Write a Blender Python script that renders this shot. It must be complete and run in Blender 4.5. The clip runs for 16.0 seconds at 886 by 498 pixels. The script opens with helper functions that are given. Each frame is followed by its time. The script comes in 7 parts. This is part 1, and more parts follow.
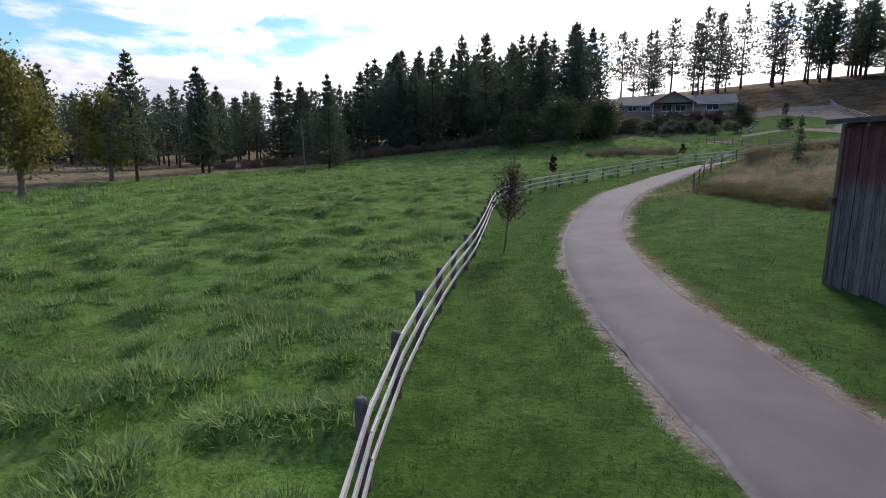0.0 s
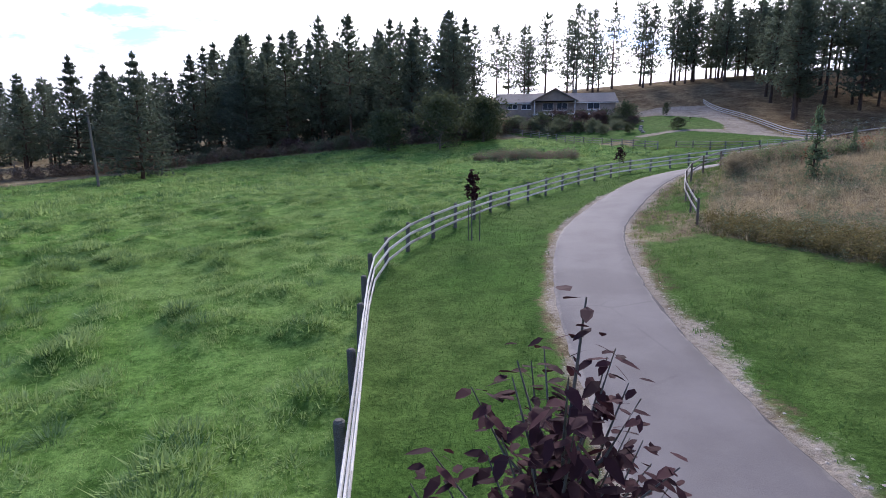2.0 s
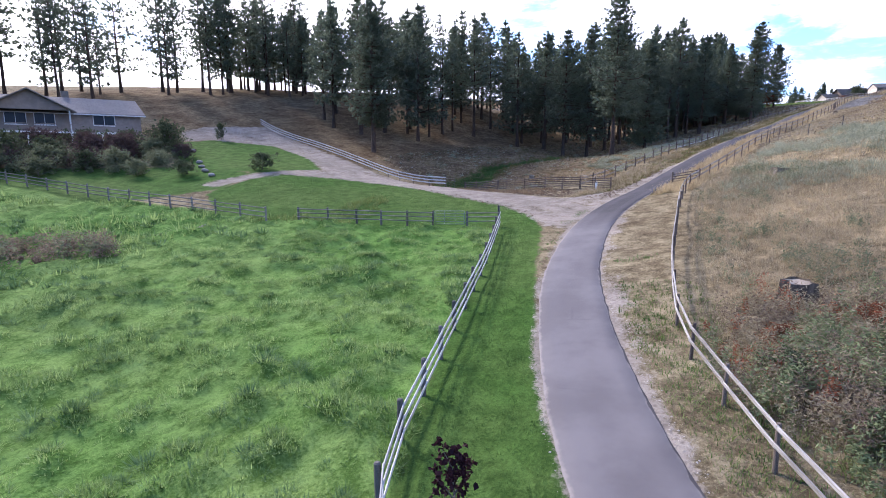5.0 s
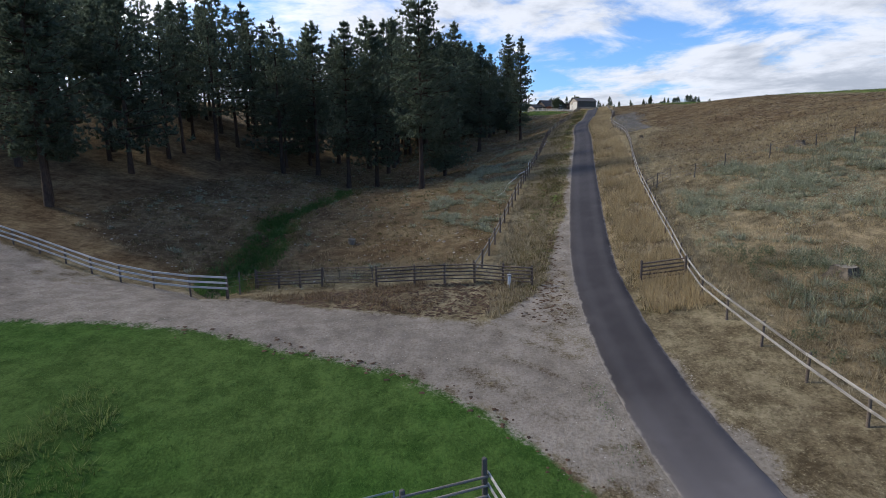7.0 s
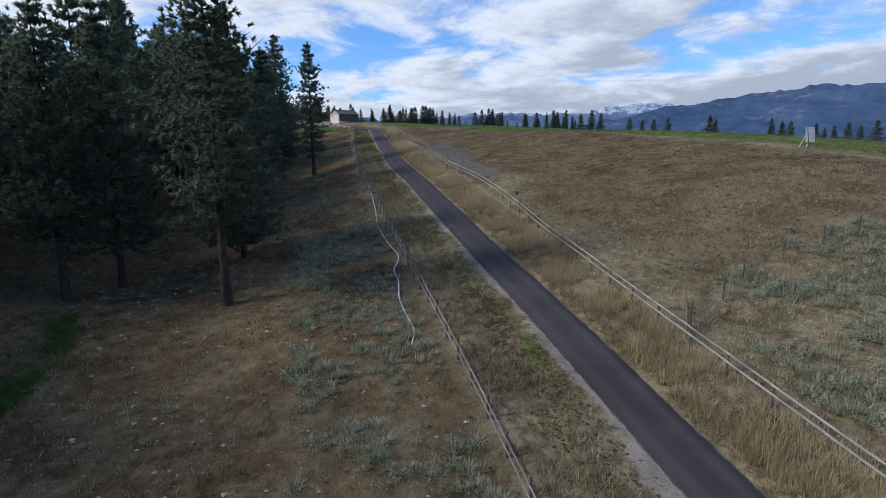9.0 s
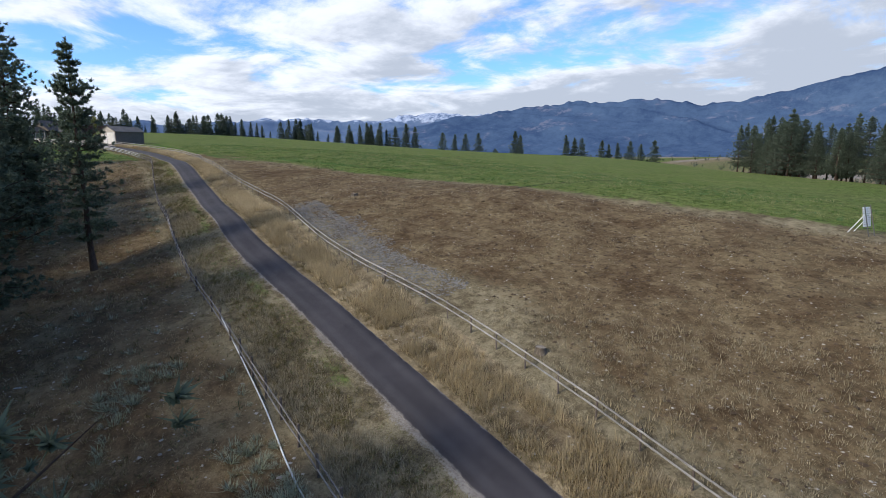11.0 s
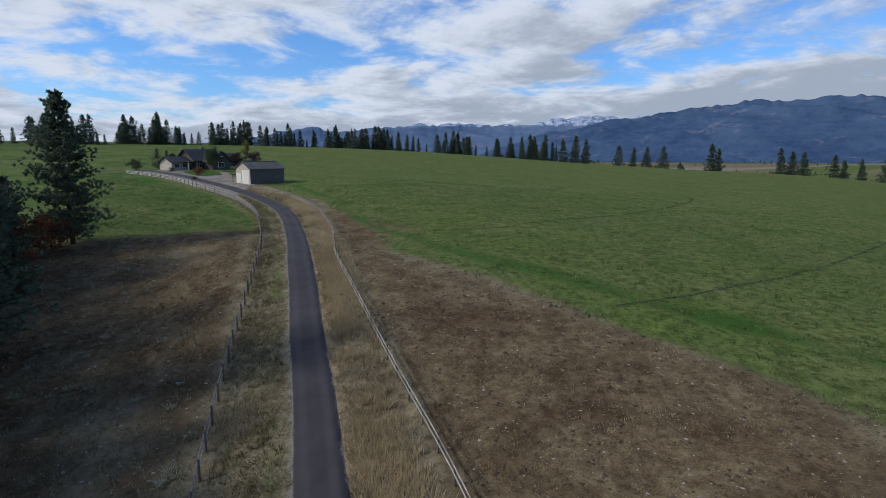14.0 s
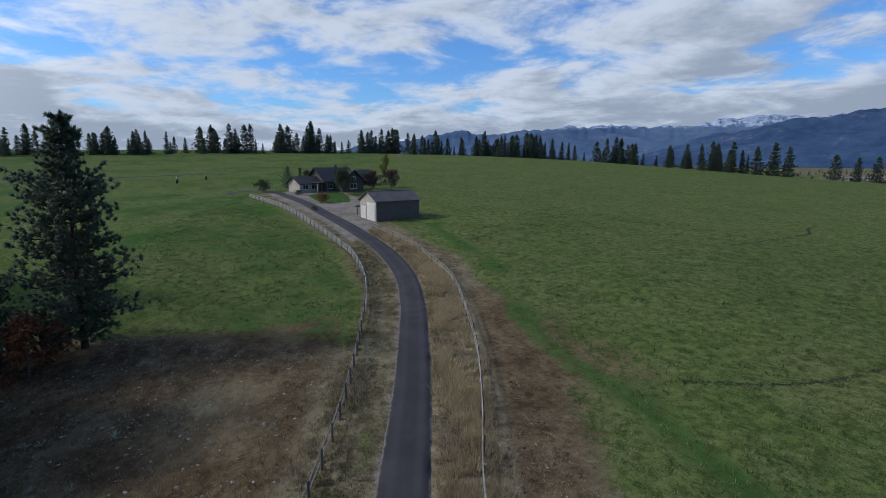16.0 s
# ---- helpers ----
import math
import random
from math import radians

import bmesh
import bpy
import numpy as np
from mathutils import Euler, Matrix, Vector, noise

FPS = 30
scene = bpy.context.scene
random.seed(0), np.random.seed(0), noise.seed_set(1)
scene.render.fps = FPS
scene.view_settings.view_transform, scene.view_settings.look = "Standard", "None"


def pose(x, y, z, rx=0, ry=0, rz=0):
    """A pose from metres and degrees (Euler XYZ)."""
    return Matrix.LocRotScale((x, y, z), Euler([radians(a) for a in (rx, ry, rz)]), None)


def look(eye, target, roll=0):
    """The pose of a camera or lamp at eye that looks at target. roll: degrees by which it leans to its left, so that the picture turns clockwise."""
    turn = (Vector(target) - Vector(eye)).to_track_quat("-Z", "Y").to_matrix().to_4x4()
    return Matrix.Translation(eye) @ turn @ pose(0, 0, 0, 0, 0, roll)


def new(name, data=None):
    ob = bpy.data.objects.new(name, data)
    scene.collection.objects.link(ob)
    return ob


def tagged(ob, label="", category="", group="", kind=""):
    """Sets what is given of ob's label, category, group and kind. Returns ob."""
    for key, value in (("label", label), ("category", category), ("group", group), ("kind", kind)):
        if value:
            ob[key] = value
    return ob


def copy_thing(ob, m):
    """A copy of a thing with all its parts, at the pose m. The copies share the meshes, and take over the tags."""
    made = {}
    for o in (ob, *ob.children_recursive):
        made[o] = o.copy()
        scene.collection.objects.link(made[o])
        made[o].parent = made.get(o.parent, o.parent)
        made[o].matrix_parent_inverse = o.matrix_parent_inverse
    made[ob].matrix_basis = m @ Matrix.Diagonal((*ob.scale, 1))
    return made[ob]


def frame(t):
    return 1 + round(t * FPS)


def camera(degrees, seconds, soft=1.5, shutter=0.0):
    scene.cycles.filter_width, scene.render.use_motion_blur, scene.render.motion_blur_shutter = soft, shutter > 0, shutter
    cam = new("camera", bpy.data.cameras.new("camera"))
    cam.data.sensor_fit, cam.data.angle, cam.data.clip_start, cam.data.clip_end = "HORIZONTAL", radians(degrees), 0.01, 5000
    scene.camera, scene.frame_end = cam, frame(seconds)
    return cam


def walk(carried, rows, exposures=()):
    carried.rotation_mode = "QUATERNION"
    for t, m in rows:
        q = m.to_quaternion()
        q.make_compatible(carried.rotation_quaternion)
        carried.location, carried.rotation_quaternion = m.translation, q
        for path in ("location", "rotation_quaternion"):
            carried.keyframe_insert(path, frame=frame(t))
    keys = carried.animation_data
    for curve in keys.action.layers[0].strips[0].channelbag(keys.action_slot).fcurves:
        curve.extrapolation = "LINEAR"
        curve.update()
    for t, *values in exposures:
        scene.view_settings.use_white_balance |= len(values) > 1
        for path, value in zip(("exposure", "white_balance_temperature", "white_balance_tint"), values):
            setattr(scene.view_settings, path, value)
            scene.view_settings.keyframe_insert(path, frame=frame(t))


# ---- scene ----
cam = camera(78.94, 16.0, soft=0.7)
# seconds; place in metres; tilt, lean and turn in degrees
PATH = [
    (0.0, pose(0.00, -0.00, 4.03, 79.56, -0.01, -0.00)),
    (0.5, pose(0.08, 4.56, 4.01, 79.58, 0.02, -2.83)),
    (1.0, pose(0.34, 9.20, 4.00, 79.53, -0.03, -4.47)),
    (1.5, pose(0.85, 14.02, 4.06, 79.57, 0.03, -7.42)),
    (2.0, pose(1.68, 19.16, 4.54, 79.54, 0.20, -13.72)),
    (2.5, pose(2.76, 24.53, 5.45, 79.46, 0.10, -22.73)),
    (3.0, pose(4.40, 30.07, 6.36, 79.45, 0.20, -28.56)),
    (3.5, pose(6.51, 35.91, 7.38, 79.43, 0.14, -34.55)),
    (4.0, pose(9.13, 41.69, 8.31, 79.50, -0.05, -44.01)),
    (4.5, pose(12.57, 47.29, 9.10, 79.60, -0.19, -54.60)),
    (4.7, pose(14.13, 49.46, 9.44, 79.64, -0.17, -57.85)),
    (6.8, pose(37.48, 67.50, 13.90, 79.47, 0.43, -87.80)),
    (7.0, pose(40.25, 68.78, 14.50, 79.37, 0.50, -91.13)),
    (7.5, pose(47.29, 71.41, 16.05, 79.14, 0.54, -99.41)),
    (8.0, pose(54.47, 73.24, 17.67, 79.02, 0.55, -105.62)),
    (8.5, pose(61.74, 74.41, 19.24, 79.03, 0.34, -110.91)),
    (9.0, pose(69.45, 74.70, 20.74, 79.34, 0.19, -118.75)),
    (9.5, pose(77.59, 74.22, 22.26, 79.40, 0.01, -131.01)),
    (10.0, pose(86.23, 72.39, 23.95, 79.52, -0.12, -137.77)),
    (10.2, pose(89.63, 71.40, 24.59, 79.66, -0.20, -139.30)),
    (12.3, pose(121.56, 55.80, 32.29, 80.15, 0.25, -139.69)),
    (12.5, pose(124.70, 53.94, 32.87, 80.25, 0.08, -139.40)),
    (13.0, pose(132.60, 49.21, 34.23, 80.28, -0.00, -134.69)),
    (13.5, pose(140.97, 44.58, 35.68, 80.30, -0.05, -129.44)),
    (14.0, pose(149.36, 39.99, 37.10, 80.25, -0.04, -124.30)),
    (14.5, pose(158.32, 35.70, 38.47, 80.31, -0.08, -120.33)),
    (15.0, pose(167.06, 31.96, 39.75, 80.32, -0.23, -117.11)),
    (15.5, pose(175.92, 28.54, 41.07, 80.34, -0.40, -113.27)),
    (16.0, pose(184.62, 25.74, 41.99, 80.47, -0.27, -109.05)),
]
# seconds, stops, white balance: the film's own camera opens up against the light and closes again on the hill
EXPOSURES = [(0.0, 0.4, 6400, 19), (1.5, 0.75, 6200, 21), (2.5, 1.25, 5850, 23), (3.5, 1.5, 5800, 25), (4.7, 1.55, 5850, 25), (6.8, 0.35, 6200, 12), (7.4, 0.2, 5950, 11), (8.0, 0.05, 5800, 11), (9.0, 0.17, 5850, 11), (9.5, 0.38, 6000, 11), (10.2, 0.52, 6100, 11), (12.4, 0.45, 6150, 11), (13.5, 0.08, 6000, 10), (15.0, -0.14, 5700, 9), (16.0, -0.22, 5650, 9)]
walk(cam, PATH, EXPOSURES)

# ---------------------------------------------------------------- sky and sun
SUN_WAY = Vector((0.31, 0.83, 0.62)).normalized()       # towards the sun
SUN_UP = math.asin(SUN_WAY.z)
SUN_ROUND = math.atan2(SUN_WAY.x, SUN_WAY.y)


class Nodes:
    """Short hand for a node tree."""
    def __init__(self, tree):
        self.t = tree
        tree.nodes.clear()

    def n(self, kind, **sets):
        node = self.t.nodes.new(kind)
        for key, value in sets.items():
            if key in node.inputs:
                self.put(node.inputs[key], value)
            elif key == "op":
                node.operation = value
            elif key == "data":
                node.data_type = value
            elif key == "blend":
                node.blend_type = value
            elif key == "attr":
                node.attribute_name = value
        return node

    def put(self, socket, value):
        if isinstance(value, bpy.types.NodeSocket):
            self.t.links.new(value, socket)
        else:
            socket.default_value = value

    def math(self, op, a, b=0.0, clamp=False):
        m = self.t.nodes.new("ShaderNodeMath")
        m.operation, m.use_clamp = op, clamp
        self.put(m.inputs[0], a)
        self.put(m.inputs[1], b)
        return m.outputs[0]

    def mix(self, f, a, b, blend="MIX"):
        m = self.t.nodes.new("ShaderNodeMix")
        m.data_type, m.blend_type = "RGBA", blend
        self.put(m.inputs[0], f)
        self.put(m.inputs[6], a)
        self.put(m.inputs[7], b)
        return m.outputs[2]

    def ramp(self, f, low, high, a=0.0, b=1.0):
        m = self.t.nodes.new("ShaderNodeMapRange")
        m.interpolation_type = "SMOOTHSTEP"
        self.put(m.inputs[0], f)
        for i, v in enumerate((low, high, a, b)):
            self.put(m.inputs[i + 1], v)
        return m.outputs[0]

    def noise(self, vec, scale, detail=3.0, rough=0.55, distort=0.0):
        m = self.t.nodes.new("ShaderNodeTexNoise")
        if vec is not None:
            self.put(m.inputs["Vector"], vec)
        for k, v in (("Scale", scale), ("Detail", detail), ("Roughness", rough), ("Distortion", distort)):
            self.put(m.inputs[k], v)
        return m.outputs["Fac"]

    def voronoi(self, vec, scale, feature="F1", out="Distance"):
        m = self.t.nodes.new("ShaderNodeTexVoronoi")
        m.feature = feature
        self.put(m.inputs["Vector"], vec)
        self.put(m.inputs["Scale"], scale)
        return m.outputs[out]

    def stretch(self, vec, x, y, z):
        m = self.t.nodes.new("ShaderNodeVectorMath")
        m.operation = "MULTIPLY"
        self.put(m.inputs[0], vec)
        m.inputs[1].default_value = (x, y, z)
        return m.outputs[0]


def c4(r, g, b):
    return (r, g, b, 1.0)


world = bpy.data.worlds.new("sky")
scene.world = world
world.use_nodes = True
w = Nodes(world.node_tree)
sky = w.n("ShaderNodeTexSky")
sky.sky_type, sky.sun_disc = "NISHITA", False
sky.sun_elevation, sky.sun_rotation = SUN_UP, SUN_ROUND
sky.air_density, sky.dust_density, sky.ozone_density = 1.0, 0.6, 1.5
way = w.n("ShaderNodeTexCoord").outputs["Generated"]
sep = w.n("ShaderNodeSeparateXYZ", Vector=way)
up = w.math("MAXIMUM", sep.outputs["Z"], 0.0)
flat = w.math("ADD", up, 0.17)
comb = w.n("ShaderNodeCombineXYZ", X=w.math("DIVIDE", sep.outputs["X"], flat), Y=w.math("DIVIDE", sep.outputs["Y"], flat), Z=w.math("MULTIPLY", up, 1.2))
deck = comb.outputs[0]
sunward = w.n("ShaderNodeVectorMath")
sunward.operation = "ADD"
w.put(sunward.inputs[0], deck)
sunward.inputs[1].default_value = (SUN_WAY.x * 0.15, SUN_WAY.y * 0.15, 0.0)


def cloud_amount(at):
    """How thick the broken cloud is over a place of the cloud deck."""
    bank = w.noise(at, 0.62, 2.0, 0.5)
    puff = w.noise(at, 1.75, 10.0, 0.6, 0.25)
    return w.math("ADD", w.math("MULTIPLY", bank, 0.7), w.math("MULTIPLY", puff, 1.0))


south = w.math("MULTIPLY", w.math("ADD", w.math("MULTIPLY", sep.outputs["X"], 0.1), w.math("MULTIPLY", sep.outputs["Y"], -0.99)), 0.19)
low = w.ramp(up, 0.03, 0.2, 0.2, 0.0)
veil = w.ramp(w.math("ADD", w.math("MULTIPLY", sep.outputs["X"], 0.31), w.math("MULTIPLY", sep.outputs["Y"], 0.95)), 0.05, 0.9, 0.0, 0.42)
more = w.math("ADD", w.math("ADD", south, low), veil)
here = cloud_amount(deck)
amount = w.math("ADD", here, more)
cover = w.ramp(amount, 0.91, 1.10)
sun_dot = w.n("ShaderNodeVectorMath")
sun_dot.operation = "DOT_PRODUCT"
w.put(sun_dot.inputs[0], way)
sun_dot.inputs[1].default_value = SUN_WAY
near_sun = w.ramp(sun_dot.outputs["Value"], 0.45, 1.0)
lit = w.mix(near_sun, c4(5.9, 6.1, 6.5), c4(16.0, 15.6, 15.0))
shade = w.mix(near_sun, c4(3.2, 3.5, 4.0), c4(9.5, 9.5, 9.5))
dull = w.math("ADD", w.math("MULTIPLY", w.math("SUBTRACT", cloud_amount(sunward.outputs[0]), here), 3.2), w.ramp(amount, 1.02, 1.35, 0.0, 0.8))
dull = w.math("ADD", dull, w.ramp(sun_dot.outputs["Value"], -0.75, -0.1, 0.5, 0.0))
cloud = w.mix(w.ramp(dull, -0.15, 0.7), lit, shade)
blue = w.mix(1.0, sky.outputs["Color"], c4(0.62, 0.90, 1.28), "MULTIPLY")
both = w.mix(cover, blue, cloud)
back = w.n("ShaderNodeBackground", Color=both, Strength=0.12)
out = w.n("ShaderNodeOutputWorld", Surface=back.outputs[0])

lamp = bpy.data.lights.new("sun", "SUN")
lamp.energy, lamp.angle, lamp.color = 2.3, radians(9.0), (1.0, 0.94, 0.84)
sun = new("sun", lamp)
sun.matrix_world = look(SUN_WAY * 300, (0, 0, 0))

# ---------------------------------------------------------------- materials
MATS = {}


def shader(name, rough=0.9, metal=0.0):
    m = bpy.data.materials.new(name)
    m.use_nodes = True
    k = Nodes(m.node_tree)
    b = k.n("ShaderNodeBsdfPrincipled", Roughness=rough, Metallic=metal)
    if "Specular IOR Level" in b.inputs:
        b.inputs["Specular IOR Level"].default_value = 0.25
    k.n("ShaderNodeOutputMaterial", Surface=b.outputs[0])
    MATS[name] = m
    return m, k, b


def bumped(k, b, height, strength, dist):
    n = k.n("ShaderNodeBump", Strength=strength, Distance=dist)
    k.put(n.inputs["Height"], height)
    k.put(b.inputs["Normal"], n.outputs[0])


def place_of(k):
    return k.n("ShaderNodeNewGeometry").outputs["Position"]


def object_place(k):
    return k.n("ShaderNodeTexCoord").outputs["Object"]


def plain(name, dark, light, scale=4.0, rough=0.85, bump=0.3, dist=0.01, local=False, stretch=(1, 1, 1), by_object=0.0, island=0.0, metal=0.0):
    """A surface that varies between two colours at two scales, and from object to object or piece to piece."""
    m, k, b = shader(name, rough, metal)
    p = k.stretch(object_place(k) if local else place_of(k), *stretch)
    f = k.math("ADD", k.math("MULTIPLY", k.noise(p, scale, 5.0, 0.6), 0.65), k.math("MULTIPLY", k.noise(p, scale * 0.13, 2.0), 0.35))
    f = k.ramp(f, 0.3, 0.7)
    if by_object:
        rnd = k.n("ShaderNodeObjectInfo").outputs["Random"]
        f = k.math("ADD", f, k.math("MULTIPLY", k.math("SUBTRACT", rnd, 0.5), by_object), True)
    if island:
        rnd = k.n("ShaderNodeNewGeometry").outputs["Random Per Island"]
        f = k.math("ADD", k.math("MULTIPLY", f, 1.0 - island), k.math("MULTIPLY", rnd, island), True)
    k.put(b.inputs["Base Color"], k.mix(f, c4(*dark), c4(*light)))
    if bump:
        bumped(k, b, k.noise(p, scale * 3.0, 5.0, 0.65), bump, dist)
    return m


def blades(name, dark, light, tip=0.5, thin=0.35, island=0.75, scale=0.15):
    """Grass and leaves: colour by piece and by patch, a little light through them."""
    m, k, b = shader(name, 0.75)
    b.inputs["Specular IOR Level"].default_value = 0.1
    rnd = k.n("ShaderNodeNewGeometry").outputs["Random Per Island"]
    patch = k.ramp(k.noise(place_of(k), scale, 3.0), 0.35, 0.65)
    f = k.math("ADD", k.math("MULTIPLY", rnd, island), k.math("MULTIPLY", patch, 1.0 - island))
    col = k.mix(f, c4(*dark), c4(*light))
    k.put(b.inputs["Base Color"], col)
    tr = k.n("ShaderNodeBsdfTranslucent", Color=col)
    mx = k.n("ShaderNodeMixShader", Fac=thin)
    k.put(mx.inputs[1], b.outputs[0])
    k.put(mx.inputs[2], tr.outputs[0])
    outn = [n for n in k.t.nodes if n.type == "OUTPUT_MATERIAL"][0]
    k.put(outn.inputs["Surface"], mx.outputs[0])
    return m


def ground_material():
    """The land: meadow, lawn, dry grass, bare soil, gravel and pasture, by the zones laid into the sheet."""
    m, k, b = shader("land", 1.0)
    b.inputs["Specular IOR Level"].default_value = 0.03
    p = place_of(k)
    za = k.n("ShaderNodeAttribute", attr="zone_a")
    zb = k.n("ShaderNodeAttribute", attr="zone_b")
    sa = k.n("ShaderNodeSeparateColor", Color=za.outputs["Color"])
    sb = k.n("ShaderNodeSeparateColor", Color=zb.outputs["Color"])
    fine = k.noise(p, 9.0, 6.0, 0.7)
    mid = k.noise(p, 1.1, 5.0, 0.65)
    wide = k.noise(p, 0.09, 4.0, 0.6)
    f1 = k.ramp(k.math("ADD", k.math("MULTIPLY", fine, 0.45), k.math("MULTIPLY", mid, 0.55)), 0.38, 0.62)
    f2 = k.ramp(wide, 0.35, 0.65)
    speck = k.ramp(k.noise(p, 3.2, 4.0, 0.7), 0.52, 0.66)
    edge = k.math("MULTIPLY", k.math("SUBTRACT", k.math("ADD", k.math("MULTIPLY", mid, 0.6), k.math("MULTIPLY", fine, 0.4)), 0.5), 1.7)

    patch = k.ramp(k.noise(p, 0.27, 5.0, 0.62), 0.36, 0.64)
    stubble = k.ramp(k.noise(p, 11.0, 3.0, 0.6), 0.60, 0.70)
    fleck = k.noise(p, 2.3, 7.0, 0.78)
    pale = k.ramp(fleck, 0.55, 0.64)
    gap = k.ramp(fleck, 0.37, 0.47, 1.0, 0.0)

    def zone(v):
        return k.ramp(k.math("ADD", v, edge), 0.35, 0.65)

    dry = k.mix(f1, k.mix(patch, c4(0.075, 0.055, 0.030), c4(0.14, 0.11, 0.061)), k.mix(patch, c4(0.19, 0.15, 0.086), c4(0.31, 0.255, 0.152)))
    dry = k.mix(k.math("MULTIPLY", stubble, 0.4), dry, c4(0.42, 0.365, 0.22))
    dry = k.mix(k.math("MULTIPLY", pale, 0.35), dry, c4(0.40, 0.335, 0.20))
    dry = k.mix(k.math("MULTIPLY", gap, 0.5), dry, c4(0.05, 0.038, 0.022))
    lush = k.mix(f1, k.mix(f2, c4(0.034, 0.085, 0.013), c4(0.055, 0.105, 0.019)), k.mix(f2, c4(0.12, 0.225, 0.050), c4(0.17, 0.255, 0.072)))
    mown = k.mix(f1, k.mix(f2, c4(0.029, 0.068, 0.012), c4(0.043, 0.077, 0.017)), k.mix(f2, c4(0.062, 0.128, 0.024), c4(0.092, 0.145, 0.036)))
    soil = k.mix(f1, k.mix(patch, c4(0.059, 0.037, 0.019), c4(0.106, 0.073, 0.037)), k.mix(patch, c4(0.132, 0.089, 0.047), c4(0.218, 0.164, 0.090)))
    soil = k.mix(k.math("MULTIPLY", k.math("MULTIPLY", stubble, patch), 0.5), soil, c4(0.34, 0.27, 0.155))
    soil = k.mix(k.math("MULTIPLY", pale, 0.3), soil, c4(0.31, 0.24, 0.135))
    soil = k.mix(k.math("MULTIPLY", gap, 0.5), soil, c4(0.042, 0.027, 0.014))
    stone = k.ramp(k.voronoi(p, 5.0), 0.0, 0.5)
    gravel = k.mix(k.math("MULTIPLY", f1, stone), k.mix(patch, c4(0.16, 0.132, 0.104), c4(0.215, 0.18, 0.143)), k.mix(patch, c4(0.25, 0.215, 0.168), c4(0.33, 0.285, 0.225)))
    pasture = k.mix(f1, k.mix(patch, c4(0.042, 0.066, 0.013), c4(0.062, 0.078, 0.020)), k.mix(f2, c4(0.14, 0.185, 0.044), c4(0.19, 0.205, 0.068)))
    weeds = k.mix(f1, k.mix(patch, c4(0.085, 0.062, 0.034), c4(0.14, 0.10, 0.055)), k.mix(patch, c4(0.23, 0.18, 0.105), c4(0.36, 0.28, 0.16)))
    pasture = k.mix(k.math("MULTIPLY", stubble, 0.5), pasture, c4(0.25, 0.25, 0.10))
    pasture = k.mix(k.math("MULTIPLY", pale, 0.5), pasture, c4(0.235, 0.23, 0.10))
    # dark green flecks painted for the shadows between tufts
    pasture = k.mix(k.math("MULTIPLY", gap, 0.6), pasture, c4(0.028, 0.045, 0.009))
    col = k.mix(zone(sa.outputs["Red"]), dry, lush)
    col = k.mix(zone(sb.outputs["Green"]), col, pasture)
    col = k.mix(zone(sb.outputs["Red"]), col, soil)
    col = k.mix(zone(sb.outputs["Blue"]), col, weeds)
    col = k.mix(zone(sa.outputs["Green"]), col, mown)
    col = k.mix(zone(sa.outputs["Blue"]), col, gravel)
    hard = k.math("SUBTRACT", 1.0, zone(sa.outputs["Blue"]))
    col = k.mix(k.math("MULTIPLY", k.math("MULTIPLY", speck, hard), 0.42), col, k.mix(1.0, col, c4(0.42, 0.45, 0.40), "MULTIPLY"))
    k.put(b.inputs["Base Color"], col)
    bumped(k, b, k.math("ADD", k.math("MULTIPLY", mid, 0.6), k.math("MULTIPLY", fine, 0.9)), 0.8, 0.11)
    return m


def asphalt_material():
    m, k, b = shader("asphalt", 0.85)
    p = place_of(k)
    spec = k.ramp(k.noise(p, 60.0, 4.0, 0.7), 0.35, 0.7)
    patch = k.ramp(k.noise(p, 0.35, 5.0, 0.6), 0.35, 0.68)
    age = k.n("ShaderNodeAttribute", attr="age").outputs["Fac"]
    new_one = k.mix(patch, c4(0.022, 0.0185, 0.019), c4(0.040, 0.034, 0.034))
    old_one = k.mix(patch, c4(0.094, 0.083, 0.081), c4(0.134, 0.120, 0.116))
    col = k.mix(age, new_one, old_one)
    crack = k.ramp(k.voronoi(k.stretch(p, 1, 1, 0.1), 0.22, "DISTANCE_TO_EDGE"), 0.0, 0.012, 1.0, 0.0)
    worn = k.ramp(k.noise(p, 0.5, 3.0), 0.5, 0.65)
    col = k.mix(k.math("MULTIPLY", k.math("MULTIPLY", crack, worn), 0.22), col, c4(0.03, 0.028, 0.028))
    col = k.mix(k.math("MULTIPLY", spec, 0.18), col, c4(0.2, 0.185, 0.18))
    tracks = k.n("ShaderNodeAttribute", attr="across").outputs["Fac"]
    lane = k.ramp(k.math("ABSOLUTE", k.math("SUBTRACT", k.math("ABSOLUTE", tracks), 0.52)), 0.05, 0.3, 0.09, 0.0)
    col = k.mix(lane, col, c4(0.17, 0.155, 0.15))
    dusty = k.ramp(k.math("ADD", k.math("ABSOLUTE", tracks), k.math("MULTIPLY", k.noise(p, 2.5, 5.0, 0.7), 0.25)), 1.03, 1.13, 0.0, 0.7)
    col = k.mix(dusty, col, c4(0.24, 0.21, 0.18))
    lip = k.math("MULTIPLY", k.ramp(k.math("ADD", tracks, k.math("MULTIPLY", k.noise(p, 1.5, 4.0), 0.08)), -0.92, -0.90, 1.0, 0.0), age)
    col = k.mix(k.math("MULTIPLY", lip, 0.8), col, c4(0.03, 0.026, 0.027))
    k.put(b.inputs["Base Color"], col)
    bumped(k, b, k.noise(p, 45.0, 4.0, 0.7), 0.35, 0.012)
    return m


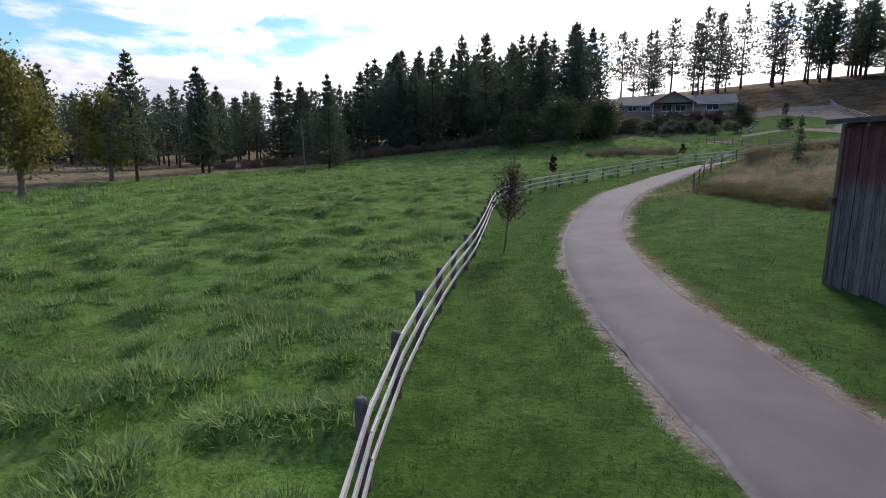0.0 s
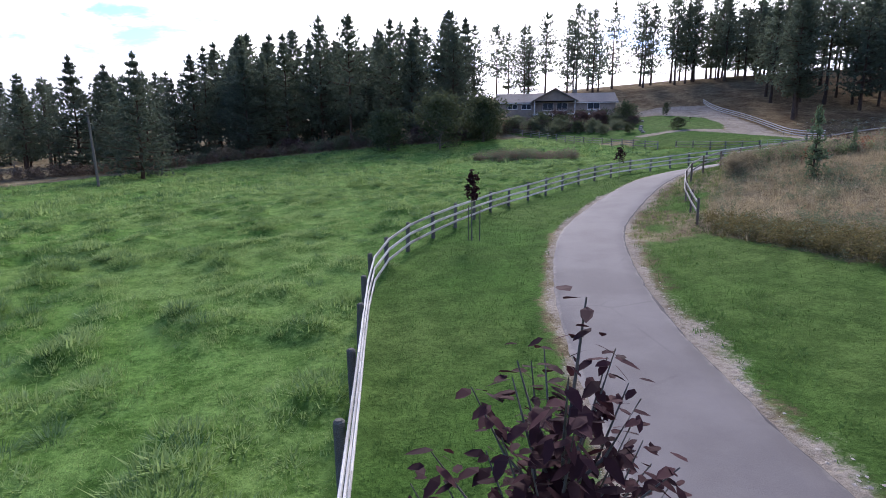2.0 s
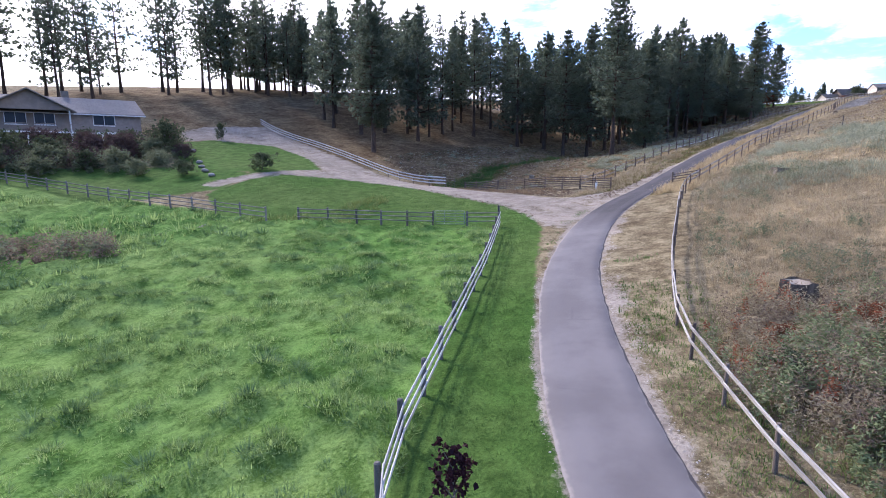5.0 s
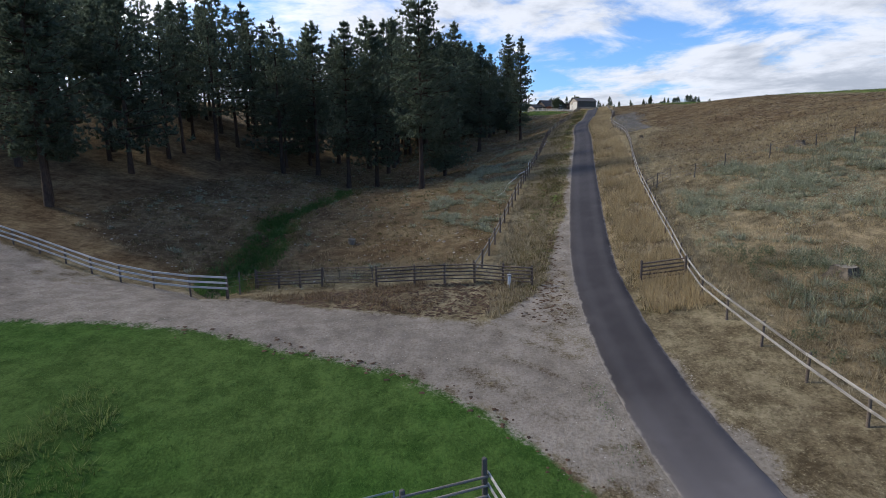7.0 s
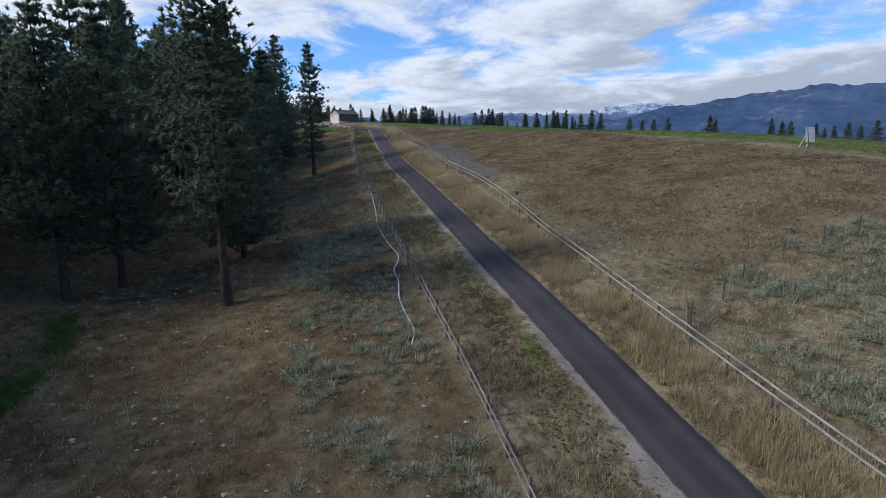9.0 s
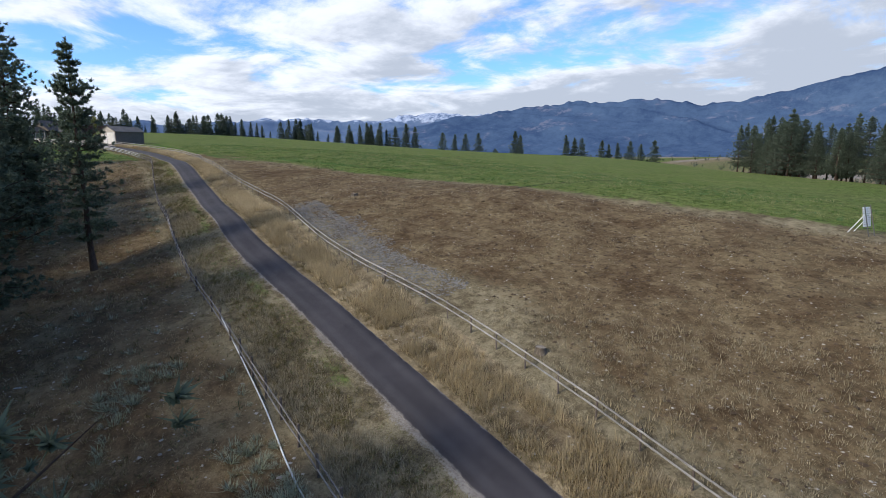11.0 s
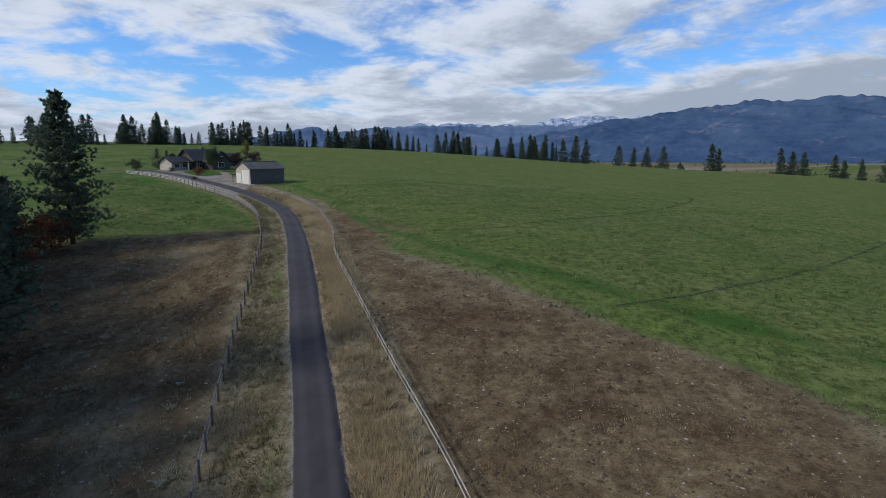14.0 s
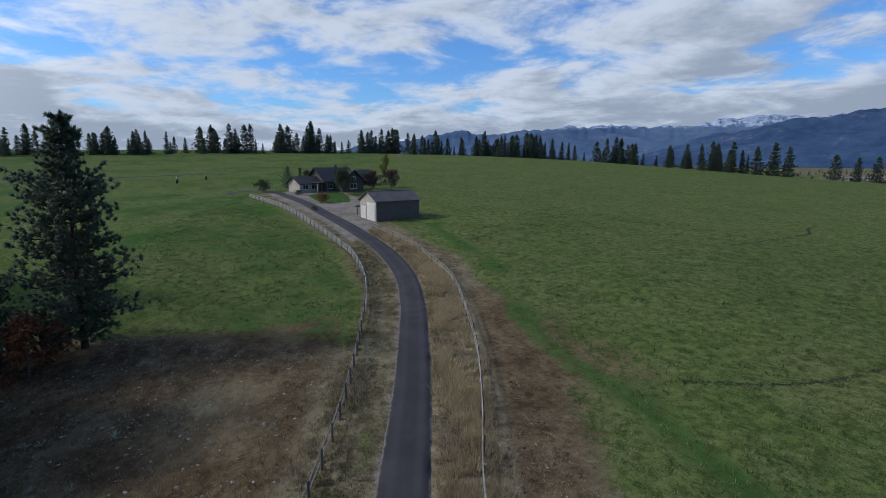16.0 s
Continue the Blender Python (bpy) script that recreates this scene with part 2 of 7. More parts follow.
def plank_material(name, dark, light, stain):
    """Weathered boards: long grain along the piece, knots of stain, each piece a little different."""
    m, k, b = shader(name, 0.85)
    p = object_place(k)
    grain = k.noise(k.stretch(p, 1.2, 30.0, 30.0), 3.0, 5.0, 0.65, 0.3)
    big = k.noise(place_of(k), 0.8, 4.0, 0.6)
    rnd = k.n("ShaderNodeObjectInfo").outputs["Random"]
    f = k.math("ADD", k.ramp(grain, 0.3, 0.72), k.math("MULTIPLY", k.math("SUBTRACT", rnd, 0.5), 0.5), True)
    col = k.mix(f, c4(*dark), c4(*light))
    col = k.mix(k.ramp(big, 0.52, 0.72, 0.0, 0.75), col, c4(*stain))
    k.put(b.inputs["Base Color"], col)
    bumped(k, b, grain, 0.4, 0.01)
    return m


ground_material()
asphalt_material()
plank_material("rail_wood", (0.30, 0.285, 0.26), (0.70, 0.67, 0.62), (0.20, 0.18, 0.155))
plank_material("post_wood", (0.055, 0.05, 0.045), (0.15, 0.14, 0.125), (0.09, 0.10, 0.07))
plank_material("brown_wood", (0.075, 0.055, 0.042), (0.20, 0.155, 0.12), (0.10, 0.09, 0.075))
plank_material("pale_rail", (0.155, 0.14, 0.12), (0.46, 0.425, 0.375), (0.15, 0.13, 0.11))
plank_material("old_pole", (0.115, 0.10, 0.085), (0.33, 0.30, 0.255), (0.15, 0.13, 0.105))
plank_material("dark_rail", (0.12, 0.105, 0.09), (0.30, 0.27, 0.24), (0.12, 0.105, 0.09))
plank_material("white_rail", (0.38, 0.37, 0.345), (0.62, 0.605, 0.575), (0.31, 0.30, 0.275))
plain("pine_bark", (0.035, 0.024, 0.018), (0.10, 0.066, 0.045), 9.0, 0.95, 0.8, 0.05, True, (1, 1, 0.25), 0.3)
plain("grey_bark", (0.07, 0.06, 0.05), (0.19, 0.17, 0.15), 9.0, 0.95, 0.7, 0.03, True, (1, 1, 0.3), 0.3)
blades("needles", (0.075, 0.10, 0.07), (0.20, 0.235, 0.155), thin=0.55)
blades("fir_needles", (0.058, 0.08, 0.058), (0.16, 0.19, 0.13), thin=0.48)
blades("sapling_needles", (0.085, 0.125, 0.065), (0.20, 0.26, 0.14), thin=0.5)
blades("yellow_leaves", (0.11, 0.12, 0.025), (0.28, 0.27, 0.08), thin=0.5)
blades("maroon_leaves", (0.022, 0.009, 0.012), (0.065, 0.024, 0.028), thin=0.25)
blades("shrub_leaves", (0.04, 0.055, 0.028), (0.12, 0.14, 0.07), thin=0.35)
blades("purple_leaves", (0.06, 0.04, 0.038), (0.14, 0.095, 0.085), thin=0.35)
blades("red_leaves", (0.10, 0.045, 0.026), (0.26, 0.11, 0.055), thin=0.4)
blades("rust_leaves", (0.13, 0.09, 0.052), (0.31, 0.225, 0.135), thin=0.4)
blades("tan_leaves", (0.16, 0.135, 0.085), (0.38, 0.32, 0.205), thin=0.5)
blades("brown_brush", (0.085, 0.062, 0.045), (0.27, 0.205, 0.145), thin=0.4)
blades("brush_green", (0.07, 0.10, 0.04), (0.26, 0.30, 0.15), thin=0.45)
blades("brick_leaves", (0.14, 0.045, 0.025), (0.36, 0.14, 0.075), thin=0.45)
blades("creek_leaves", (0.035, 0.075, 0.02), (0.10, 0.18, 0.05), thin=0.4)
blades("willow_leaves", (0.10, 0.12, 0.065), (0.21, 0.23, 0.135), thin=0.45)
blades("meadow_blades", (0.085, 0.15, 0.036), (0.31, 0.41, 0.15), thin=0.45, island=0.55, scale=0.35)
# bluish tussock grass, darkened further for the shadows on its clumps
blades("tussock_blades", (0.042, 0.092, 0.030), (0.17, 0.265, 0.11), thin=0.3, island=0.7, scale=0.5)
blades("lawn_blades", (0.042, 0.092, 0.021), (0.112, 0.190, 0.052), thin=0.45, island=0.6)
blades("straw", (0.27, 0.205, 0.108), (0.66, 0.53, 0.31), thin=0.45, island=0.7)
blades("dull_straw", (0.205, 0.16, 0.093), (0.50, 0.415, 0.26), thin=0.4, island=0.7)
blades("sage", (0.16, 0.165, 0.105), (0.47, 0.475, 0.32), thin=0.3, island=0.8)
blades("rabbitbrush", (0.13, 0.105, 0.05), (0.34, 0.265, 0.12), thin=0.35, island=0.8)
blades("olive_weeds", (0.068, 0.060, 0.022), (0.235, 0.195, 0.08), thin=0.35, island=0.7)
blades("pasture_straw", (0.16, 0.165, 0.065), (0.38, 0.37, 0.17), thin=0.4, island=0.7)
blades("pasture_blades", (0.06, 0.10, 0.02), (0.24, 0.28, 0.10), thin=0.4, island=0.6)
plain("stones", (0.065, 0.059, 0.05), (0.27, 0.25, 0.22), 3.0, 0.9, 0.5, 0.02, False, (1, 1, 1), 0, 0.7)
plain("pale_stones", (0.19, 0.16, 0.125), (0.47, 0.42, 0.35), 3.0, 0.9, 0.5, 0.02, False, (1, 1, 1), 0, 0.7)
plain("rut_soil", (0.015, 0.018, 0.008), (0.05, 0.05, 0.025), 4.0, 0.95, 0.5, 0.02, False, (1, 1, 1), 0, 0.6)
plain("clods", (0.045, 0.029, 0.016), (0.125, 0.085, 0.05), 4.0, 0.95, 0.5, 0.02, False, (1, 1, 1), 0, 0.6)
plain("stump_wood", (0.07, 0.055, 0.04), (0.20, 0.16, 0.115), 8.0, 0.95, 0.7, 0.03, True, (1, 1, 0.3))
plain("hose_plastic", (0.55, 0.54, 0.50), (0.75, 0.74, 0.70), 2.0, 0.5, 0.1)
plain("pipe_steel", (0.16, 0.20, 0.17), (0.28, 0.32, 0.28), 6.0, 0.45, 0.1, 0.005, metal=0.3)
plain("steel", (0.22, 0.22, 0.22), (0.4, 0.4, 0.4), 6.0, 0.4, 0.1, 0.005, metal=0.8)
plain("white_paint", (0.62, 0.62, 0.60), (0.80, 0.80, 0.78), 3.0, 0.6, 0.1)


def mountain_material(name, hazed_forest, hazed_open, bare, snow_line):
    """Far slopes: dark woods, thinner woods and bare ground in ragged patches, old snow in the high gullies. Distance
    haze is mixed into the colours as blue.
    """
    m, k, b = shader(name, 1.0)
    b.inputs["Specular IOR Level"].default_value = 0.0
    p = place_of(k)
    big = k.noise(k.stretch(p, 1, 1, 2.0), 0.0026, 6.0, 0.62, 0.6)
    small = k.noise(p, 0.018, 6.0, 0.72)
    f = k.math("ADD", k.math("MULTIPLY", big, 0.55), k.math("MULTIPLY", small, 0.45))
    # the broad dark and pale patches also stand in for cloud shadows
    col = k.mix(k.ramp(f, 0.36, 0.62), c4(*hazed_forest), c4(*hazed_open))
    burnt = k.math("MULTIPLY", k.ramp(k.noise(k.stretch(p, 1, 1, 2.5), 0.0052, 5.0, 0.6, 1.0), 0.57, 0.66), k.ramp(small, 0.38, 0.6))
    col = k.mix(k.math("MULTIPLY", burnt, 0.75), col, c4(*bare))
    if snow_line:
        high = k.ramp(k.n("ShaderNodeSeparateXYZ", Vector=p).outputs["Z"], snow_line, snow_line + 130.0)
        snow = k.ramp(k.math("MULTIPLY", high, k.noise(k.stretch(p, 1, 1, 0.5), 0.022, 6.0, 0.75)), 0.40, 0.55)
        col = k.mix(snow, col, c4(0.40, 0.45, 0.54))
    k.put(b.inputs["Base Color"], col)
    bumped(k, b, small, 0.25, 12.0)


# the blue in these colours is distance haze, paler on the far range
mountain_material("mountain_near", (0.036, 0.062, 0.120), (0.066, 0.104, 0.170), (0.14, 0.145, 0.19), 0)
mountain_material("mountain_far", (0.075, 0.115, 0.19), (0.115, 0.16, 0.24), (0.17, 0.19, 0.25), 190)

plain("beige_siding", (0.33, 0.285, 0.225), (0.45, 0.395, 0.32), 2.0, 0.7, 0.1)
# siding of the garage's long sides, its colour lowered to give their shade
plain("shaded_siding", (0.105, 0.085, 0.066), (0.155, 0.127, 0.10), 2.0, 0.7, 0.1)
plain("house_siding", (0.20, 0.165, 0.135), (0.29, 0.24, 0.20), 1.5, 0.75, 0.1)
plain("log_siding", (0.065, 0.052, 0.040), (0.13, 0.105, 0.08), 3.0, 0.7, 0.2, 0.02, False, (1, 1, 6))
plain("shingles", (0.085, 0.075, 0.068), (0.16, 0.145, 0.13), 5.0, 0.9, 0.5, 0.02)
plain("pale_shingles", (0.17, 0.145, 0.12), (0.26, 0.225, 0.19), 4.0, 0.9, 0.5, 0.02)
plain("trim_white", (0.60, 0.59, 0.56), (0.74, 0.73, 0.70), 3.0, 0.6, 0.1)
plain("door_cream", (0.55, 0.51, 0.44), (0.68, 0.63, 0.55), 3.0, 0.6, 0.1)
plain("concrete", (0.26, 0.25, 0.235), (0.38, 0.37, 0.35), 3.0, 0.9, 0.3)
plain("cut_wood", (0.16, 0.13, 0.095), (0.31, 0.26, 0.195), 6.0, 0.9, 0.3, 0.01, True)
plain("leaf_litter", (0.04, 0.024, 0.015), (0.12, 0.07, 0.038), 6.0, 0.95, 0.3, 0.02, False, (1, 1, 1), 0, 0.8)
plain("dark_roof", (0.035, 0.033, 0.032), (0.07, 0.066, 0.062), 3.0, 0.8, 0.4, 0.02)


def glass_material():
    m, k, b = shader("window_glass", 0.06)
    k.put(b.inputs["Base Color"], c4(0.02, 0.024, 0.028))
    b.inputs["Specular IOR Level"].default_value = 0.6


glass_material()


def barn_material():
    """Old barn boards: red paint left on the upper part, bare grey wood below, grain down the boards."""
    m, k, b = shader("barn_boards", 0.9)
    p = object_place(k)
    grain = k.noise(k.stretch(p, 22.0, 22.0, 1.0), 1.6, 5.0, 0.65, 0.3)
    rnd = k.n("ShaderNodeObjectInfo").outputs["Random"]
    g = k.math("ADD", k.ramp(grain, 0.3, 0.7), k.math("MULTIPLY", k.math("SUBTRACT", rnd, 0.5), 0.5), True)
    bare = k.mix(g, c4(0.055, 0.043, 0.036), c4(0.20, 0.165, 0.135))
    red = k.mix(g, c4(0.06, 0.022, 0.018), c4(0.14, 0.055, 0.042))
    z = k.n("ShaderNodeSeparateXYZ", Vector=p).outputs["Z"]
    line = k.math("ADD", z, k.math("MULTIPLY", k.math("SUBTRACT", k.noise(k.stretch(p, 6, 6, 0.6), 1.0, 4.0), 0.5), 1.2))
    col = k.mix(k.ramp(line, 2.5, 3.3), bare, red)
    k.put(b.inputs["Base Color"], col)
    bumped(k, b, grain, 0.5, 0.012)


barn_material()

# ---------------------------------------------------------------- lie of the land
# spot heights of the ground, in metres: the meadow, the draw and its slopes, the plateau
MEADOW = [(0, 0, 0), (-7, 19, -.4), (-7, 31, -.35), (-1, 36, -.1), (-7, 61, .2), (-24, 95, -.1), (2, 70, .6), (7, 50.5, .85), (25.6, 65.4, 2.1),
          (22.6, 65.8, 1.8), (41.5, 69, 3.2), (2.4, 21, 0), (10.8, 32.5, .45), (9.3, 26.3, .2), (8.3, 41, .75), (18.4, 39.8, 1.1), (27.4, 59.7, 2.4),
          (13.7, 50, 1.1), (20.2, 37.8, 1.5), (25.9, 43.2, 2.5), (29, 47.2, 3.5), (38.5, 49.4, 4.4), (43.3, 46.8, 5.9), (56.8, 52.9, 6.3),
          (54, 67.3, 4.4), (46.9, 103.7, 5.3), (28, 78, 2.0), (-90, 110, .5), (-60, 20, -.8), (30, -10, 1.5), (-30, -60, -1), (40, 20, 5)]
DRAW = [(63.4, 49.2, 8.3), (77, 81.3, 4.7), (75.6, 76.2, 5.45), (73.5, 70, 6.15), (80, 81.5, 5.2), (61.3, 99, 7.8), (71.7, 81, 6.1), (88.2, 126.7, 14.3), (68, 134, 12.3), (88.2, 102.6, 9.9), (111, 99.4, 11.0),
        (74.2, 72.4, 5.7), (72.7, 62.8, 6.2), (69.5, 56.9, 6.8), (81, 72, 6.2), (93.4, 66.2, 8.6), (97.5, 66.2, 9.1), (96.6, 61.6, 9.5), (111.2, 70.2, 9.3),
        (123.6, 77.3, 8.6), (117.8, 60.4, 11.4), (129.7, 60.2, 11.9), (110.7, 56.7, 11.5), (124, 47.5, 14.2), (166.3, 47.5, 16.5), (140, 45.3, 16.2),
        (165, 38, 19.6), (72.7, 45.6, 9.9), (79.3, 38.1, 12.2), (84.2, 41.3, 12), (91.5, 33.5, 14.6), (95.6, 40.2, 13.6), (105.4, 42.8, 13.5), (113.9, 34.7, 16.4)]
PLATEAU = [(101.3, 32.1, 15.9), (95.5, 23.2, 17.8), (113.5, 23.2, 18.7), (110.5, 17.1, 19.9), (138, 21.5, 20.7), (104, 6.8, 20.6), (155.2, 21.4, 22.2),
           (140, -55.6, 21), (158.9, 1.2, 23.9), (141.9, 1.5, 23.6), (139, 17.5, 22.2), (182.3, 34.9, 20.6), (207.9, 36.7, 21.6), (217.2, 32.9, 23.5), (238.3, 40.8, 25.2),
           (210.7, 27, 24.8), (191, 13.3, 25.4), (185.6, 3.1, 25.7), (216.3, 3.6, 26.4), (215.9, -16, 27.4), (233.6, -17, 28.3),
           (213.1, -44, 26.6), (247.2, 20.5, 26.6), (282.3, 2, 30.5), (326.5, 17, 32.5), (313.8, -80, 29.6), (275.8, -100, 27.2), (247, -97.7, 26.8), (167, 26.6, 21.3)]
DISTANCE = [(414, -381, 27), (323, -377, 25), (534, -384, 33), (560, 60, 44), (480, 220, 39), (350, 150, 30), (640, -150, 46), (480, -150, 40), (90, -150, 17), (180, -250, 19), (60, -60, 15),
            (22, 133, 6.5), (29, 105, 3.6), (0, 190, 9), (-60, 165, 1), (60, 200, 20), (89, 150, 19.8), (112, 163, 24.5), (149, 115, 22), (129, 107, 16.2), (135, 97, 14), (121, 81, 9.2),
            (177, 54.5, 17), (220, 120, 27), (180, 92, 15), (230, 75, 21), (40, 250, 22), (-150, 60, -1), (-40, 300, 18), (160, 170, 28)]
SPOTS = np.array(MEADOW + DRAW + PLATEAU + DISTANCE, float)


def bend(r):
    return np.where(r > 0, r * r * np.log(r + 1e-9), 0.0)


def _weights():
    q = SPOTS[:, :2] / 100.0
    n = len(q)
    a = np.zeros((n + 3, n + 3))
    a[:n, :n] = bend(np.linalg.norm(q[:, None] - q[None], axis=2)) + 0.0015 * np.eye(n)
    a[:n, n], a[n, :n] = 1, 1
    a[:n, n + 1:], a[n + 1:, :n] = q, q.T
    return np.linalg.solve(a, np.concatenate([SPOTS[:, 2], np.zeros(3)]))


WEIGHTS = _weights()


def smooth(v, low, high):
    v = np.clip((v - low) / (high - low), 0, 1)
    return v * v * (3 - 2 * v)


def height(x, y):
    """The ground's height: a thin plate over the spot heights, that falls away to the valley far off."""
    x, y = np.asarray(x, float), np.asarray(y, float)
    p = np.stack([x.ravel(), y.ravel()], 1)
    z = np.empty(len(p))
    n = len(SPOTS)
    for i in range(0, len(p), 20000):
        q = p[i:i + 20000] / 100.0
        z[i:i + 20000] = bend(np.linalg.norm(q[:, None] - SPOTS[None, :, :2] / 100.0, axis=2)) @ WEIGHTS[:n] + WEIGHTS[n] + q @ WEIGHTS[n + 1:]
    away = np.hypot(p[:, 0] - 190, p[:, 1])
    f = smooth(away, 430, 900)
    z = np.clip(z, -5, 60) * (1 - f) - 45 * f + 52 * smooth(away, 1500, 3300)
    south = p[:, 1] < -90
    if south.any():
        over = -from_line(p[south, 0], p[south, 1], BROW)[0]
        z[south] -= np.maximum(z[south] + 32, 0) * smooth(over, 2, 190) * smooth(-p[south, 1], 95, 150) * (1 - f[south])
    return z.reshape(x.shape)


def h1(x, y):
    return float(height([x], [y])[0])


GRID = np.random.RandomState(3).rand(257, 257)


def rough(x, y, size, seed=0):
    """Value noise between -1 and 1."""
    x, y = np.asarray(x) / size + 17.3 * seed, np.asarray(y) / size - 9.1 * seed
    i, j = np.floor(x).astype(int), np.floor(y).astype(int)
    u, v = x - i, y - j
    u, v = u * u * (3 - 2 * u), v * v * (3 - 2 * v)
    g = lambda a, b: GRID[a % 257, b % 257]
    return 2 * ((g(i, j) * (1 - u) + g(i + 1, j) * u) * (1 - v) + (g(i, j + 1) * (1 - u) + g(i + 1, j + 1) * u) * v) - 1


def resample(points, step):
    """Points along a smooth curve (Catmull-Rom) through the given ones, evenly apart."""
    p = np.array(points, float)
    p = np.vstack([2 * p[0] - p[1], p, 2 * p[-1] - p[-2]])
    fine = []
    for i in range(1, len(p) - 2):
        for t in np.linspace(0, 1, 24, endpoint=False):
            a, b, c, d = p[i - 1], p[i], p[i + 1], p[i + 2]
            fine.append(0.5 * (2 * b + (c - a) * t + (2 * a - 5 * b + 4 * c - d) * t * t + (3 * b - a - 3 * c + d) * t ** 3))
    fine.append(p[-2])
    fine = np.array(fine)
    s = np.concatenate([[0], np.cumsum(np.linalg.norm(np.diff(fine, axis=0), axis=1))])
    n = max(2, int(round(s[-1] / step)) + 1)
    at = np.linspace(0, s[-1], n)
    return np.stack([np.interp(at, s, fine[:, k]) for k in range(p.shape[1])], 1)


ROAD = [(4.9, -45), (4.9, -20), (5.0, 5), (5.05, 12), (5.5, 17.4), (6.93, 24.35), (9.72, 32.68), (13.9, 40.82), (18.85, 46.75), (23.75, 51.2), (28.4, 54.1), (36.3, 57.2), (45.2, 59.5), (57.2, 60.6),
        (70, 59.2), (81, 56.9), (101, 51.8), (131.5, 43.6), (142.6, 40.9), (153.2, 38.0), (162, 35), (172.1, 31.6), (181, 28.5), (190.6, 25.4), (199.2, 22.5), (207, 20.0), (218, 16.4), (228.4, 13.3), (239.5, 10.3), (250.5, 8.4), (263, 8.3), (278, 10.2),
        (295, 12.9), (311, 15.2), (332, 19.6)]
road_line = resample(ROAD, 0.5)
ROAD_HALF = 1.37


def from_line(x, y, line):
    """Distance from a line (left of it positive) and the index of the nearest point."""
    x, y = np.asarray(x, float).ravel(), np.asarray(y, float).ravel()
    best, idx = np.full(len(x), 1e9), np.zeros(len(x), int)
    coarse = line[::4]
    for i in range(0, len(x), 20000):
        d = np.hypot(x[i:i + 20000, None] - coarse[None, :, 0], y[i:i + 20000, None] - coarse[None, :, 1])
        k = d.argmin(1)
        best[i:i + 20000], idx[i:i + 20000] = d[np.arange(len(k)), k], k * 4
    a = line[np.clip(idx - 3, 0, len(line) - 1)]
    b = line[np.clip(idx + 3, 0, len(line) - 1)]
    t = (b - a) / np.maximum(np.linalg.norm(b - a, axis=1, keepdims=True), 1e-6)
    off = np.stack([x, y], 1) - line[idx]
    cross = t[:, 0] * off[:, 1] - t[:, 1] * off[:, 0]
    along = np.abs((off * t).sum(1))
    d = np.where(along < 4, np.abs(cross), best)
    return np.sign(cross) * d, idx


BROW = resample([(85, -105), (120, -135), (160, -187), (206, -270), (250, -322), (300, -352), (362, -342), (433, -282), (520, -228), (640, -190)], 3.0)


def inside(x, y, poly):
    """Signed distance to a polygon, positive inside."""
    x, y = np.asarray(x, float).ravel(), np.asarray(y, float).ravel()
    p = np.array(poly, float)
    q = np.roll(p, -1, axis=0)
    within, dist = np.zeros(len(x), bool), np.full(len(x), 1e9)
    for (ax, ay), (bx, by) in zip(p, q):
        if ay != by:
            within ^= ((ay > y) != (by > y)) & (x < (bx - ax) * (y - ay) / (by - ay) + ax)
        dx, dy = bx - ax, by - ay
        t = np.clip(((x - ax) * dx + (y - ay) * dy) / (dx * dx + dy * dy), 0, 1)
        dist = np.minimum(dist, np.hypot(x - ax - t * dx, y - ay - t * dy))
    return np.where(within, dist, -dist)


def edge_of(v, soft):
    return np.clip(0.5 + 0.5 * v / soft, 0, 1)


MEADOW_EDGE = [(-1.2, -40), (-1, 5.7), (-.4, 10), (1.1, 20), (3.3, 35), (7.1, 42.8), (13.4, 50.2), (18.3, 54.3), (22, 56.9), (24.3, 58.3), (31, 60.7), (35.5, 62), (54, 67.4), (50.6, 78), (47.5, 93), (46.8, 104), (44, 117), (36, 122),
               (24, 124), (8, 128), (-12, 130), (-30, 112), (-42, 90), (-46, 70), (-44, 45), (-50, -40)]
LAWN_LEFT = [(-1, -40), (-.8, 5.7), (1.3, 20), (3.5, 35), (7.3, 42.7), (13.8, 49.9), (18.7, 53.8), (22.2, 56.3), (24.6, 57.8), (31, 60.1), (35.7, 61.5), (54.2, 67.3), (50.8, 78), (48, 90), (52, 96), (60, 97), (65, 92), (66.5, 85), (65.8, 78.5), (62.6, 71.6),
             (58, 66.6), (54, 64.6), (44, 61.8), (33, 58), (24, 53.3), (17, 48), (11.5, 41.3), (7.4, 33), (4.8, 24.6), (3.4, 12), (3.4, -40)]
LAWN_RIGHT = [(6.8, -40), (6.9, 12), (8.6, 24), (11, 31), (14.5, 37.5), (17.5, 38), (17.6, 32), (18.1, 28), (19, 20), (21, -40)]
ISLAND = [(69, 124), (74.8, 121.5), (77, 112.8), (73.4, 102.6), (67.3, 96), (61, 98), (59.5, 103), (61, 112)]
GARDEN = [(46, 103), (44, 117), (42, 128), (48, 124), (54, 116), (60, 108), (60, 99), (54, 97)]
JUNCTION = [(53, 62.3), (54.4, 64.5), (58, 66.6), (61.4, 70.4), (64.6, 78.6), (65.3, 84.5), (64.3, 90), (61, 96), (54, 98), (54, 100.5), (61.5, 98), (68, 96.3), (73.4, 103), (77, 113), (74, 122), (68, 127), (70, 130), (80, 131), (88.5, 125), (80.5, 106),
            (75.6, 93.5), (73, 85), (71.5, 80), (69.5, 75.5), (68.3, 71), (67, 66.2), (70.5, 63.4), (75, 61.3), (84, 58.4), (83, 56.8), (70, 59.4), (60, 60.4)]
